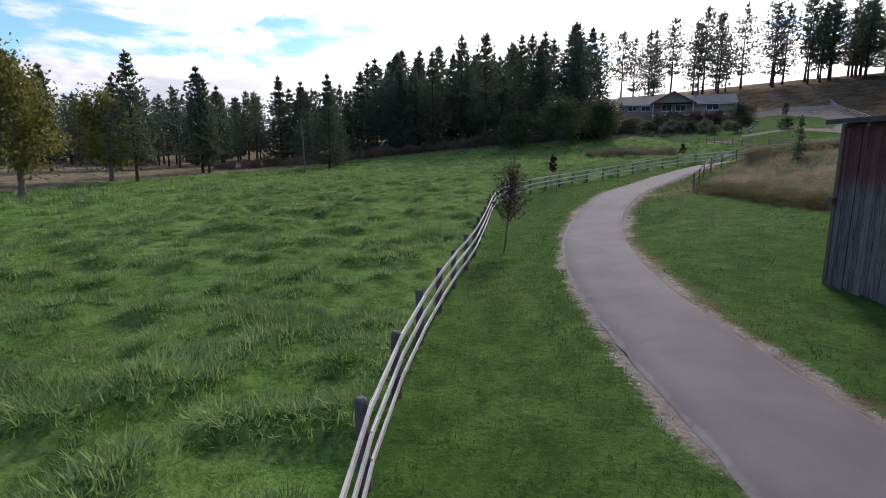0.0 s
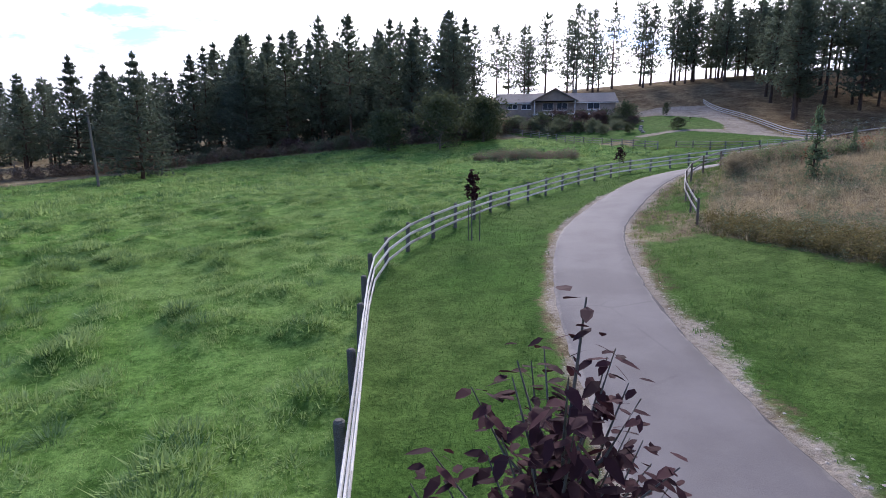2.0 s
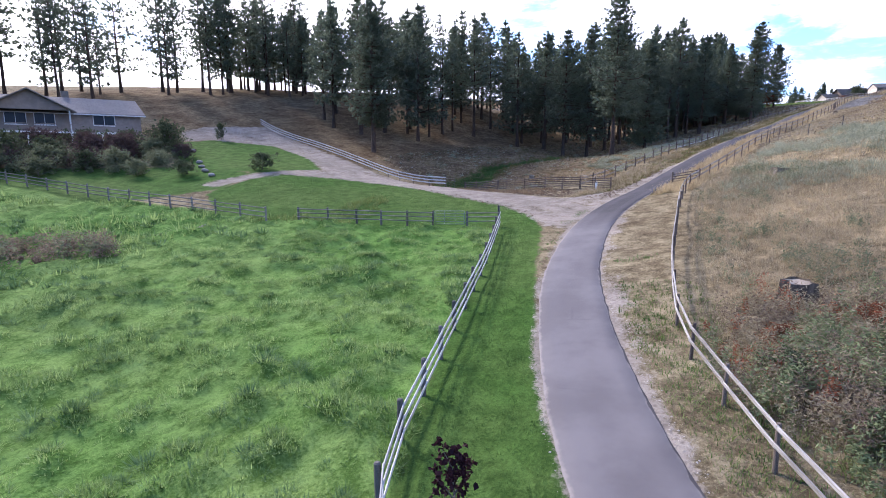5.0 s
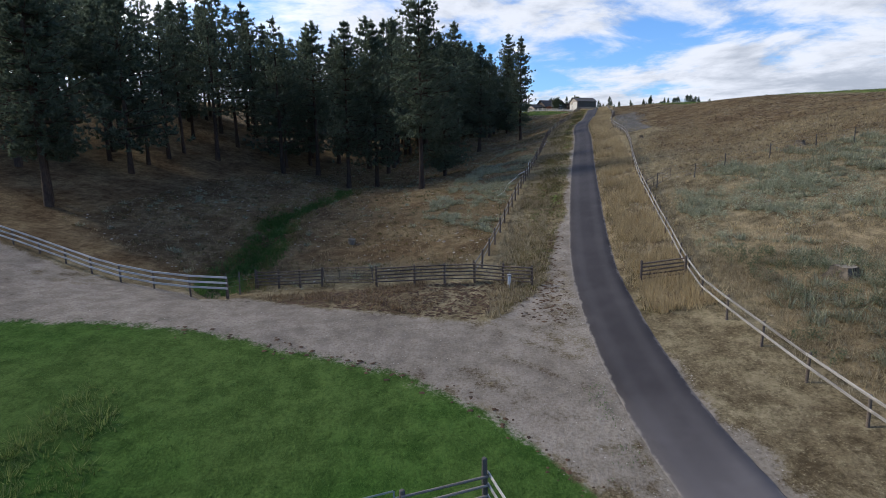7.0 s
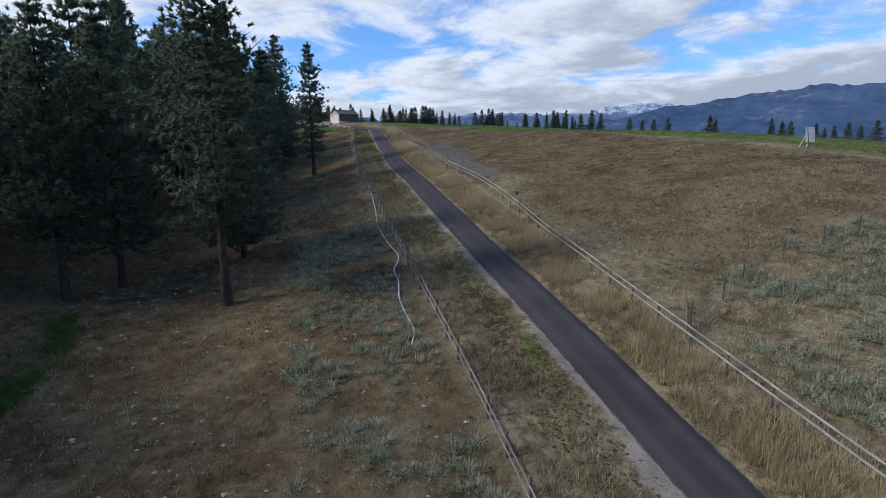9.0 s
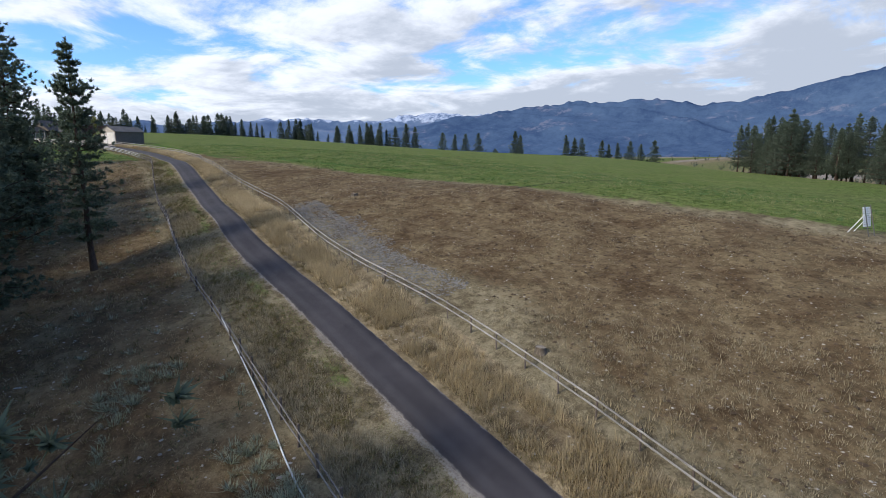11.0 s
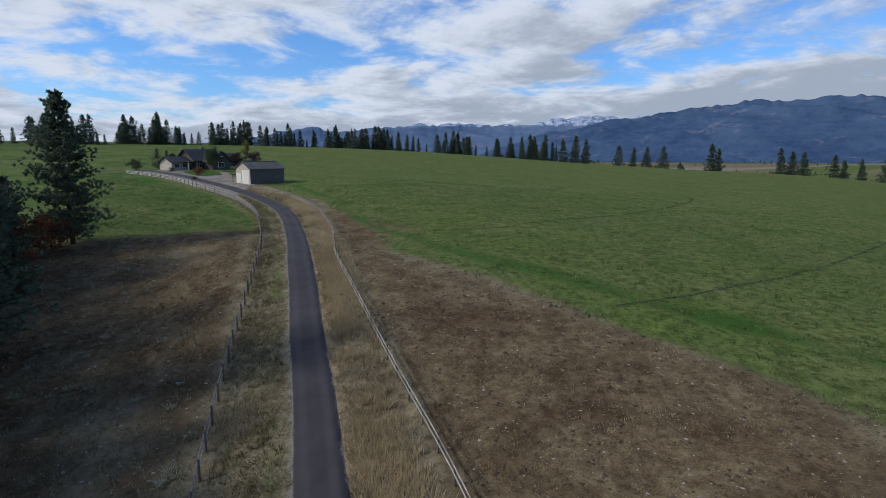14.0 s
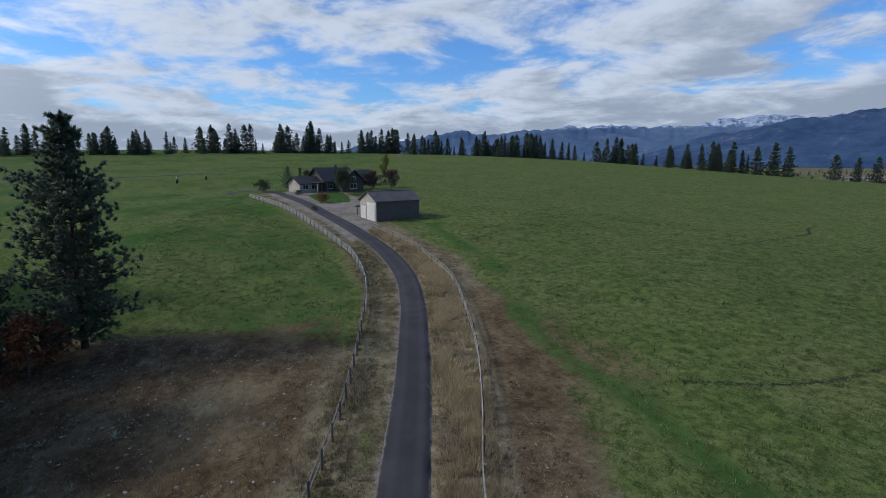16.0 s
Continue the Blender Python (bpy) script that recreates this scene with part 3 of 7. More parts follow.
FIELD = [(90, 2), (100, 5), (117, 6), (140, 7.5), (164, 6.5), (184, 7), (205, 10), (221, 6), (236, 2), (254, -1), (276, 2), (300, 4), (345, 3), (420, -20), (900, -200), (900, -700), (-60, -700), (60, -20)]
GREEN_TOP = [(229, 18.5), (234, 27), (239.5, 38), (245, 60), (330, 140), (600, 300), (900, 200), (900, -100), (500, -60), (345, 0), (334, 26), (300, 20), (266, 14.3), (244, 14.6)]
SOIL = [(89, 12), (110, 9), (140, 8.5), (164, 7), (184, 8), (205, 11), (219, 8.5), (204, 16), (190, 20.5), (168, 25.5), (158, 29), (140, 32), (122, 36), (112, 40), (99, 44), (89.8, 45), (89.5, 30)]
YARD = [(268, 12), (281, 13.5), (305, 17.5), (332, 23), (340, 16), (338, 4), (318, 2), (302, 4), (290, 4.5), (283, 4), (279, 6)]

YARD_LAWN = [(326, 13.5), (312, 12.2), (309.5, 9), (310.5, 5), (322, 3.5), (331, 4), (333, 9)]


def zones(x, y):
    """How much of each cover lies at a place: lush, mown, gravel; soil, pasture, weeds."""
    d, idx = from_line(x, y, road_line)
    n = len(x)
    up = smooth(idx.astype(float), 130 * 2, 160 * 2)           # the climb beyond the junction
    lush = edge_of(inside(x, y, MEADOW_EDGE) + 0.5, 0.8)
    mown = np.maximum(edge_of(inside(x, y, LAWN_LEFT) + 0.3, 0.6), edge_of(inside(x, y, ISLAND), 1.2))
    mown = np.maximum(mown, 0.92 * edge_of(inside(x, y, LAWN_RIGHT), 1.5))
    mown = np.maximum(mown, 0.8 * edge_of(inside(x, y, GARDEN), 1.5))
    mown = mown * 1.35
    green = edge_of(inside(x, y, GREEN_TOP), 2.5)
    mown = np.maximum(mown, green * (0.36 + 0.22 * rough(x, y, 11, 14) + 0.15 * rough(x, y, 2.5, 29)))
    band = np.abs(from_line(x, y, DAMP)[0])
    mown = np.maximum(mown, 0.62 * edge_of(1.6 + 1.4 * rough(x, y, 6, 19) - band, 1.6))
    strip = edge_of(ROAD_HALF + 3.6 + d, 0.6) * edge_of(-d - ROAD_HALF - 0.7, 0.4) * (d < 0) * smooth(y, 30, 40) * (1 - smooth(x, 21, 29)) * (0.5 + 0.4 * rough(x, y, 2.0, 23))
    mown = np.maximum(mown, strip)
    shoulder = edge_of(ROAD_HALF + 0.26 + 0.22 * rough(x, y, 2.2, 5) - np.abs(d), 0.35) * 0.8
    shoulder *= np.where((d < 0) & (x > 62), 0.0, 1.0) * np.where((d > 0) & (x > 150), 0.75, 1.0)
    dirt = edge_of(ROAD_HALF + 0.9 + 0.6 * rough(x, y, 3, 8) + d, 0.8) * (d < 0) * smooth(y, 14, 26) * (1 - smooth(x, 58, 66)) * (0.5 + 0.18 * rough(x, y, 1.3, 24))
    wide_left = edge_of(ROAD_HALF + 0.3 + 0.5 * rough(x, y, 5, 6) - np.abs(d), 0.4) * (d > 0) * smooth(x, 62, 70) * (1 - smooth(x, 110, 150)) * 0.9
    lane = np.abs(np.abs(from_line(x, y, LANE)[0]) - 0.8)
    worn = np.clip(0.80 + 0.5 * edge_of(0.35 - lane, 0.3) + 0.25 * rough(x, y, 5, 12), 0, 1)
    gravel = np.maximum(np.maximum(np.maximum(shoulder, dirt), wide_left), edge_of(inside(x, y, JUNCTION), 0.8) * worn)
    bed = edge_of(inside(x, y, YARD_LAWN), 0.8)
    gravel = np.maximum(gravel, edge_of(inside(x, y, YARD), 1.2) * (1 - bed))
    mown = np.maximum(mown, bed)
    pasture = np.maximum(edge_of(inside(x, y, FIELD), 2.5), green)
    soil = np.clip(edge_of(inside(x, y, SOIL), 3.0) * (0.75 + 0.35 * rough(x, y, 14, 7)), 0, 1)
    soil = np.maximum(soil, edge_of(-d - 6.0, 0.8) * edge_of(13.0 + 5 * rough(x, y, 12, 27) + d, 3.5) * (d < 0) * smooth(x, 140, 160) * (1 - smooth(x, 232, 252)) * (0.8 + 0.25 * rough(x, y, 5, 28)))
    right_verge = edge_of(4.6 - np.abs(-d - ROAD_HALF - 2.2 + 1.6), 0.6) * (d < 0) * smooth(x, 66, 76) * (1 - smooth(x, 270, 276)) * edge_of(5.6 + d, 0.7)
    bank = smooth(-d, 4.0, 7.5) * smooth(y, 22, 28) * (1 - smooth(x, 62, 95)) * (y < 75) * (x > 14) * (d < 0) * 0.62
    left_verge = edge_of(d - ROAD_HALF - 0.5, 0.4) * edge_of(5.5 - d, 1.0) * smooth(x, 72, 84) * (1 - smooth(x, 225, 235))
    olive = left_verge * (0.36 + 0.35 * rough(x, y, 3.5, 16)) * edge_of(3.6 - d, 1.2)
    left_verge = left_verge * (0.3 + 0.5 * rough(x, y, 4, 17)) * (d > 2.6)
    # brown soil of the draw, weighted up to stand in for its shade
    soil = np.maximum(soil, 0.9 * smooth(x, 72, 84) * (1 - smooth(x, 236, 242)) * smooth(d, 4.5, 9) * (1 - smooth(d, 110, 140)) * np.clip(0.9 + 0.5 * rough(x, y, 9, 4) + 0.4 * smooth(d, 14, 30), 0, 1.4))
    pasture = np.maximum(pasture, 0.27 * smooth(x, 80, 95) * (1 - smooth(x, 232, 240)) * (d > 4.5) * (d < 25) * (0.6 + 0.9 * rough(x, y, 7, 15)))
    pasture = np.maximum(pasture, olive)
    weeds = np.clip(np.maximum(np.maximum(right_verge, bank), left_verge) + 0.25 * rough(x, y, 6, 8) * (np.maximum(right_verge, bank) > 0.1), 0, 1)
    far = np.hypot(x - 190, y) > 520
    pasture = np.where(far, 0.45 + 0.4 * rough(x, y, 160, 9), pasture)
    gravel = np.where(far & (rough(x, y, 240, 33) + 0.4 * rough(x, y, 90, 34) > 0.42), 0.75, gravel)
    # damp green floor of the draw
    creek = np.abs(from_line(x, y, CREEK)[0])
    lush = np.maximum(lush, edge_of(0.75 + 0.8 * rough(x, y, 3, 3) + 0.9 * (1 - smooth(x, 84, 98)) - creek, 0.7) * 0.66 * (1 - smooth(x, 112, 118)) * smooth(x, 76, 79))
    lush = np.maximum(lush, 0.26 * edge_of(inside(x, y, [(90, 58), (100, 68), (120, 62), (125, 53), (100, 58)]), 4.0))
    return np.stack([lush, mown, gravel], 1), np.stack([soil, pasture, weeds], 1), d


DAMP = resample([(275, -4), (263, -4), (246, -3), (229, 2), (214, 3), (199, 4), (187, 2), (178, 1.5), (168, -1), (150, -3)], 0.5)
LANE = resample([(58, 61.2), (63.5, 66.5), (66.8, 75), (68.6, 84), (71.5, 95), (76.5, 107), (82, 119), (86, 127)], 0.5)
CREEK = resample([(74.5, 83.0), (78.2, 83.8), (82.1, 83.4), (86.3, 83.6), (90.4, 84.0), (95.8, 84.4), (100.6, 83.1), (109.8, 80.6), (118, 81), (130, 79), (160, 72)], 0.5)


def clump_field(x, y):
    """Where the meadow grass grows in rounded clumps: 0 between them, 1 on top."""
    a = rough(x + 0.5 * rough(x, y, 2.3, 52), y, 1.25, 1)
    return np.clip(0.35 + 0.75 * a + 0.3 * rough(x, y, 0.62, 51), 0, 1.2)


def micro(x, y, za, zb, d):
    """Small unevenness of the ground, by its cover."""
    lush = za[:, 0] * (1 - za[:, 1]) * (1 - za[:, 2])
    hard = np.maximum(za[:, 2], (np.abs(d) < ROAD_HALF + 0.6) * 1.0)
    tuss = clump_field(x, y) * 0.36 + rough(x, y, 3.4, 2) * 0.09
    wild = rough(x, y, 1.6, 3) * 0.05 + rough(x, y, 5.0, 4) * 0.10 + np.maximum(0, rough(x, y, 0.9, 9)) * 0.05
    flat = np.maximum(hard, za[:, 1])
    near = smooth(np.abs(d), 1.6, 4.5)
    creek = np.abs(from_line(x, y, CREEK)[0])
    return (tuss * lush + wild * (1 - lush) * (1 - flat) + 0.012 * rough(x, y, 1.2, 5)) * near - 0.5 * np.exp(-(creek / 1.2) ** 2)


def steps(*runs):
    out = []
    for a, b, s in runs:
        out += list(np.arange(a, b - 1e-6, s))
    return np.array(out + [runs[-1][1]])


def mesh_from(name, verts, faces, material, smooth_faces=True):
    me = bpy.data.meshes.new(name)
    verts = np.asarray(verts, np.float32)
    faces = np.asarray(faces, np.int32)
    me.vertices.add(len(verts))
    me.vertices.foreach_set("co", verts.ravel())
    n, k = faces.shape
    me.loops.add(n * k)
    me.loops.foreach_set("vertex_index", faces.ravel())
    me.polygons.add(n)
    me.polygons.foreach_set("loop_start", np.arange(0, n * k, k, dtype=np.int32))
    me.polygons.foreach_set("use_smooth", np.full(n, smooth_faces))
    me.update(calc_edges=True)
    if material:
        me.materials.append(MATS[material])
    return me


def sheet_faces(nx, ny):
    i, j = np.meshgrid(np.arange(nx - 1), np.arange(ny - 1), indexing="ij")
    a = (i * ny + j).ravel()
    return np.stack([a, a + ny, a + ny + 1, a + 1], 1)


def build_ground():
    out_lo = -np.geomspace(4300, 140, 22)
    gx = np.concatenate([out_lo, steps((-110, -20, 2.0), (-20, 60, 0.42), (60, 95, 0.55), (95, 260, 0.75), (260, 350, 1.3), (350, 640, 8.0)), np.geomspace(700, 4500, 18)])
    gy = np.concatenate([-np.geomspace(4300, 470, 14), steps((-420, -110, 8.0), (-110, -30, 2.0), (-30, 0, 1.0), (0, 75, 0.42), (75, 90, 0.55), (90, 135, 0.9), (135, 260, 3.0)), np.geomspace(290, 4300, 18)])
    x, y = np.meshgrid(gx, gy, indexing="ij")
    x, y = x.ravel(), y.ravel()
    za, zb, d = zones(x, y)
    z = height(x, y) + micro(x, y, za, zb, d) - 0.06 * (np.abs(d) < ROAD_HALF - 0.25)
    me = mesh_from("ground", np.stack([x, y, z], 1), sheet_faces(len(gx), len(gy)), "land")
    for name, v in (("zone_a", za), ("zone_b", zb)):
        at = me.attributes.new(name, "FLOAT_COLOR", "POINT")
        at.data.foreach_set("color", np.concatenate([v, np.ones((len(v), 1))], 1).astype(np.float32).ravel())
    return tagged(new("ground", me), "rolling ranch land of meadow, lawn, dry slopes and pasture", "ground", kind="structure")


def normals_of(line):
    t = np.gradient(line, axis=0)
    t /= np.linalg.norm(t, axis=1, keepdims=True)
    return np.stack([-t[:, 1], t[:, 0]], 1)


def build_road():
    line = resample(ROAD + [(338, 21.5), (343, 26), (342, 31), (336, 33)], 0.6)
    nrm = normals_of(line)
    offs = np.array([-1.0, -0.96, -0.6, -0.2, 0.2, 0.6, 0.96, 1.0])
    rows, across, age = [], [], []
    for k, o in enumerate(offs):
        ragged = 0.05 * rough(line[:, 0] * 3 + k * 7, line[:, 1] * 3, 1.0, 4) if abs(o) > 0.9 else 0
        p = line + nrm * (o * ROAD_HALF + np.sign(o) * ragged)[:, None] if abs(o) > 0.9 else line + nrm * o * ROAD_HALF
        z = height(p[:, 0], p[:, 1]) + (0.03 if abs(o) < 0.99 else -0.01) + 0.02 * (1 - o * o)
        rows.append(np.stack([p[:, 0], p[:, 1], z], 1))
        across.append(np.full(len(line), o))
        age.append(1 - smooth(line[:, 0] + 0.5 * rough(line[:, 0], line[:, 1], 3, 2), 52, 60))
    v = np.stack(rows, 1).reshape(-1, 3)
    me = mesh_from("road", v, sheet_faces(len(line), len(offs))[:, ::-1], "asphalt")
    for name, val in (("across", np.stack(across, 1)), ("age", np.stack(age, 1))):
        at = me.attributes.new(name, "FLOAT", "POINT")
        at.data.foreach_set("value", val.astype(np.float32).ravel())
    return tagged(new("road", me), "narrow asphalt driveway, greyed below the junction and darker on the climb", "road", kind="structure")


ground = build_ground()
road = build_road()


# ---------------------------------------------------------------- distant ranges
def ridged(x, y, size, seed):
    return 1 - np.abs(rough(x, y, size, seed))


def build_range(name, radius, profile, jag, material, seed, label, deep=850):
    """A mountain range round part of the horizon: crest heights by compass angle, with spurs, side ridges and gullies."""
    ang = np.linspace(profile[0][0], profile[-1][0], 760)
    crest = np.interp(-ang, [-p[0] for p in profile], [p[1] for p in profile])
    notch = jag * (rough(ang, ang * 0, 3.1, seed + 2) + 0.55 * rough(ang, ang * 0, 1.2, seed + 3) + 0.35 * rough(ang, ang * 0, 0.45, seed + 4))
    depth = np.linspace(0, 1, 72)
    a, u = np.meshgrid(ang, depth, indexing="ij")
    c = np.maximum(crest, 0)[:, None]
    notch = (notch * np.minimum(crest, 1.0))[:, None]
    r = radius - deep * (1 - u)
    e, w_ = np.radians(a) * radius, r
    e2 = e + 260 * rough(e, w_, 900, seed + 9)
    form = 0.66 * ridged(0.8 * e2 + 2.2 * w_, w_ * 0.6 - e2 * 0.3, 900, seed) + 0.34 * ridged(0.8 * e2 - 3.0 * w_, w_ * 0.6 + e2 * 0.3, 520, seed + 1)
    step = np.clip(u * (0.55 + 0.9 * form), 0, 1)
    body = (0.22 * u + 0.78 * step ** 1.5) * (1 - u ** 6) + u ** 6
    rest = 4 * u * (1 - u)
    z = radius * np.tan(np.radians(c)) * np.clip(body - 0.1 * rest * (1 - form), 0, 1) - 4 * (1 - u) + 36 * u + radius * np.tan(np.radians(notch)) * u ** 5
    v = np.stack([190 - r * np.sin(np.radians(a)), r * np.cos(np.radians(a)), z], 2).reshape(-1, 3)
    me = mesh_from(name, v, sheet_faces(len(ang), len(depth)), material)
    return tagged(new(name, me), label, "mountains", kind="structure")


# both ranges carry the haze of distance in their base colours
build_range("backdrop_far_range", 4700, [(-92, 0.2), (-100, 1.3), (-106, 2.2), (-115, 2.8), (-125, 3.2), (-135, 3.6), (-143, 4.0), (-152, 4.3), (-190, 4.4)], 0.45, "mountain_far", 11, "mountain range coloured blue for haze, with patches of snow")
build_range("backdrop_near_range", 4000, [(-128, 0.2), (-134, 2.3), (-141, 3.6), (-147, 4.5), (-153, 4.9), (-160, 5.3), (-166, 4.3), (-171, 5.0), (-179, 6.6), (-190, 7.6), (-215, 7.0), (-240, 3.0)], 0.34, "mountain_near", 23, "forested mountain slopes coloured dark blue for distance haze")

# ---------------------------------------------------------------- building blocks
def empty(name, x, y, z, label="", category="", group="", turn=0.0):
    e = new(name)
    e.matrix_basis = pose(x, y, z, 0, 0, turn)
    return tagged(e, label, category, group)


def child(name, me, parent, m=None, label=""):
    ob = new(name, me)
    ob.parent = parent
    if m is not None:
        ob.matrix_basis = m
    return tagged(ob, label)


def done(bm, name, material, smooth_faces=False):
    me = bpy.data.meshes.new(name)
    bmesh.ops.recalc_face_normals(bm, faces=bm.faces)
    bm.to_mesh(me)
    bm.free()
    if smooth_faces:
        me.polygons.foreach_set("use_smooth", np.ones(len(me.polygons), bool))
    me.materials.append(MATS[material])
    return me


def part(name, bm, material, parent, label="", m=None, smooth_faces=False):
    return child(name, done(bm, name, material, smooth_faces), parent, m, label)


def add_box(bm, x0, y0, z0, x1, y1, z1, bevel=0.0):
    r = bmesh.ops.create_cube(bm, size=1.0)
    vs = r["verts"]
    bmesh.ops.scale(bm, vec=(x1 - x0, y1 - y0, z1 - z0), verts=vs)
    bmesh.ops.translate(bm, vec=((x0 + x1) / 2, (y0 + y1) / 2, (z0 + z1) / 2), verts=vs)
    if bevel:
        es = list({e for v in vs for e in v.link_edges})
        bmesh.ops.bevel(bm, geom=es, offset=bevel, segments=1, affect="EDGES", profile=0.5)
    return bm


def box(x0, y0, z0, x1, y1, z1, bevel=0.0):
    return add_box(bmesh.new(), x0, y0, z0, x1, y1, z1, bevel)


def tube(points, radii, sides=7, cap=True):
    """Vertices and faces of a tapered tube along points."""
    pts = np.array(points, float)
    t = np.gradient(pts, axis=0)
    t /= np.maximum(np.linalg.norm(t, axis=1, keepdims=True), 1e-9)
    ref = np.where(np.abs(t[:, 2:3]) > 0.9, np.array([[1.0, 0, 0]]), np.array([[0, 0, 1.0]]))
    u = np.cross(t, ref)
    u /= np.maximum(np.linalg.norm(u, axis=1, keepdims=True), 1e-9)
    v = np.cross(t, u)
    a = np.linspace(0, 2 * np.pi, sides, endpoint=False)
    r = np.asarray(radii, float)[:, None, None]
    ring = pts[:, None] + r * (np.cos(a)[None, :, None] * u[:, None] + np.sin(a)[None, :, None] * v[:, None])
    verts = ring.reshape(-1, 3)
    faces = []
    for i in range(len(pts) - 1):
        for k in range(sides):
            a0, a1 = i * sides + k, i * sides + (k + 1) % sides
            faces.append((a0, a1, a1 + sides, a0 + sides))
    return verts, np.array(faces)


def join(parts):
    vs, fs, n = [], [], 0
    for v, f in parts:
        vs.append(v)
        fs.append(f + n)
        n += len(v)
    return np.concatenate(vs), np.concatenate(fs)


# ---------------------------------------------------------------- fences
def post_mesh(name, r, h, material, square=False):
    """A driven post with a worn, slightly domed top."""
    bm = bmesh.new()
    if square:
        add_box(bm, -r, -r, -0.25, r, r, h, r * 0.2)
    else:
        bmesh.ops.create_cone(bm, cap_ends=True, segments=9, radius1=r * 1.06, radius2=r * 0.94, depth=h + 0.25, matrix=Matrix.Translation((0, 0, (h - 0.25) / 2)))
        top = [e for e in bm.edges if all(v.co.z > h - 0.01 for v in e.verts)]
        bmesh.ops.bevel(bm, geom=top, offset=r * 0.35, segments=1, affect="EDGES")
    return done(bm, name, material)


def rail_mesh(name, thick, tall, material, round_rail=False):
    """A rail one metre long on x, a little bowed, with worn ends."""
    if round_rail:
        v, f = tube([(0, 0, 0), (0.5, 0, -0.006), (1, 0, 0)], [tall / 2, tall / 2 * 0.95, tall / 2 * 0.88], 7)
        return mesh_from(name, v, f, material, True)
    bm = bmesh.new()
    bmesh.ops.create_cube(bm, size=1.0)
    bmesh.ops.scale(bm, vec=(1, thick, tall), verts=bm.verts)
    bmesh.ops.translate(bm, vec=(0.5, 0, 0), verts=bm.verts)
    bmesh.ops.bevel(bm, geom=[e for e in bm.edges if abs(e.verts[0].co.x - e.verts[1].co.x) > 0.5], offset=min(thick, tall) * 0.22, segments=1, affect="EDGES")
    return done(bm, name, material)


FENCE_RND = random.Random(5)


def fence(label, points, spacing, levels, post, rail, side=0.09, name="fence", group="", every=1.0, at_posts=False, tall_ends=0.0, sag=0.012, rail_label="", lift=0.0):
    """Posts at even steps along a line, and rails from post to post, each an object of its own."""
    line = np.array(points, float) if at_posts else resample(points, spacing)
    z = height(line[:, 0], line[:, 1]) + lift
    f = empty(name, line[0, 0], line[0, 1], z[0], label, "fence", group)
    nrm = normals_of(line)
    ox, oy, oz = line[0, 0], line[0, 1], z[0]
    rnd = FENCE_RND
    tops = []
    for i, (x, y) in enumerate(line):
        s = 1.0 + (tall_ends if i in (0, len(line) - 1) else 0) + rnd.uniform(-0.03, 0.04)
        m = pose(x - ox, y - oy, z[i] - oz, rnd.uniform(-1.6, 1.6), rnd.uniform(-1.6, 1.6), rnd.uniform(0, 360) if not at_posts else 0) @ Matrix.Diagonal((1, 1, s, 1))
        child("post", post, f, m)
    for i in range(len(line) - 1):
        for lv in levels:
            a = np.array([*(line[i] + nrm[i] * side), z[i] + lv + rnd.uniform(-sag, sag)])
            b = np.array([*(line[i + 1] + nrm[i + 1] * side), z[i + 1] + lv + rnd.uniform(-sag, sag)])
            d = Vector(b - a)
            over = 0.05
            q = d.to_track_quat("X", "Z").to_matrix().to_4x4()
            m = Matrix.Translation(Vector(a) - Vector((ox, oy, oz)) - d.normalized() * over) @ q @ Matrix.Diagonal((d.length + 2 * over, 1, 1, 1))
            child("rail", rail, f, m, rail_label)
    return f


def steel_gate(label, a, b, tall, bars, material="pipe_steel"):
    """A tubular field gate hung between two points."""
    za, zb = h1(*a), h1(*b)
    g = empty("field_gate", a[0], a[1], za, label, "gate")
    d = Vector((b[0] - a[0], b[1] - a[1], zb - za))
    w = d.length
    g.matrix_basis = Matrix.Translation((a[0], a[1], za)) @ d.to_track_quat("X", "Z").to_matrix().to_4x4()
    lo, hi = 0.22, tall
    v, f = tube([(0.1, 0, lo), (0.1, 0, hi), (0.12, 0, hi + 0.02), (w - 0.12, 0, hi + 0.02), (w - 0.1, 0, hi), (w - 0.1, 0, lo), (w - 0.12, 0, lo), (0.1, 0, lo)], [0.028] * 8, 6)
    child("gate_frame", mesh_from("gate_frame", v, f, material), g)
    bar = mesh_from("bar", *tube([(0.1, 0, 0), (w - 0.1, 0, 0)], [0.018, 0.018], 6), material)
    for i in range(1, bars):
        child("bar", bar, g, pose(0, 0, lo + (hi - lo) * i / bars))
    up = mesh_from("brace", *tube([(0, 0, lo), (0, 0, hi)], [0.02, 0.02], 6), material)
    for k in (0.33, 0.66):
        child("brace", up, g, pose(w * k, 0, 0))
    child("hinge", mesh_from("hinge", *tube([(-0.05, 0, 0.35), (0.12, 0, 0.35)], [0.025, 0.025], 6), material), g)
    child("hinge", mesh_from("hinge", *tube([(-0.05, 0, hi - 0.2), (0.12, 0, hi - 0.2)], [0.025, 0.025], 6), material), g)
    return g


dark_post = post_mesh("post", 0.085, 1.22, "post_wood")
brown_post = post_mesh("post", 0.075, 1.28, "brown_wood")
thin_post = post_mesh("post", 0.055, 1.18, "brown_wood")
tee_post = post_mesh("post", 0.035, 1.35, "post_wood", True)
grey_post = post_mesh("post", 0.08, 1.25, "dark_rail")
grey_board = rail_mesh("rail", 0.035, 0.105, "rail_wood")
pale_board = rail_mesh("rail", 0.045, 0.105, "pale_rail")
white_board = rail_mesh("rail", 0.04, 0.12, "white_rail")
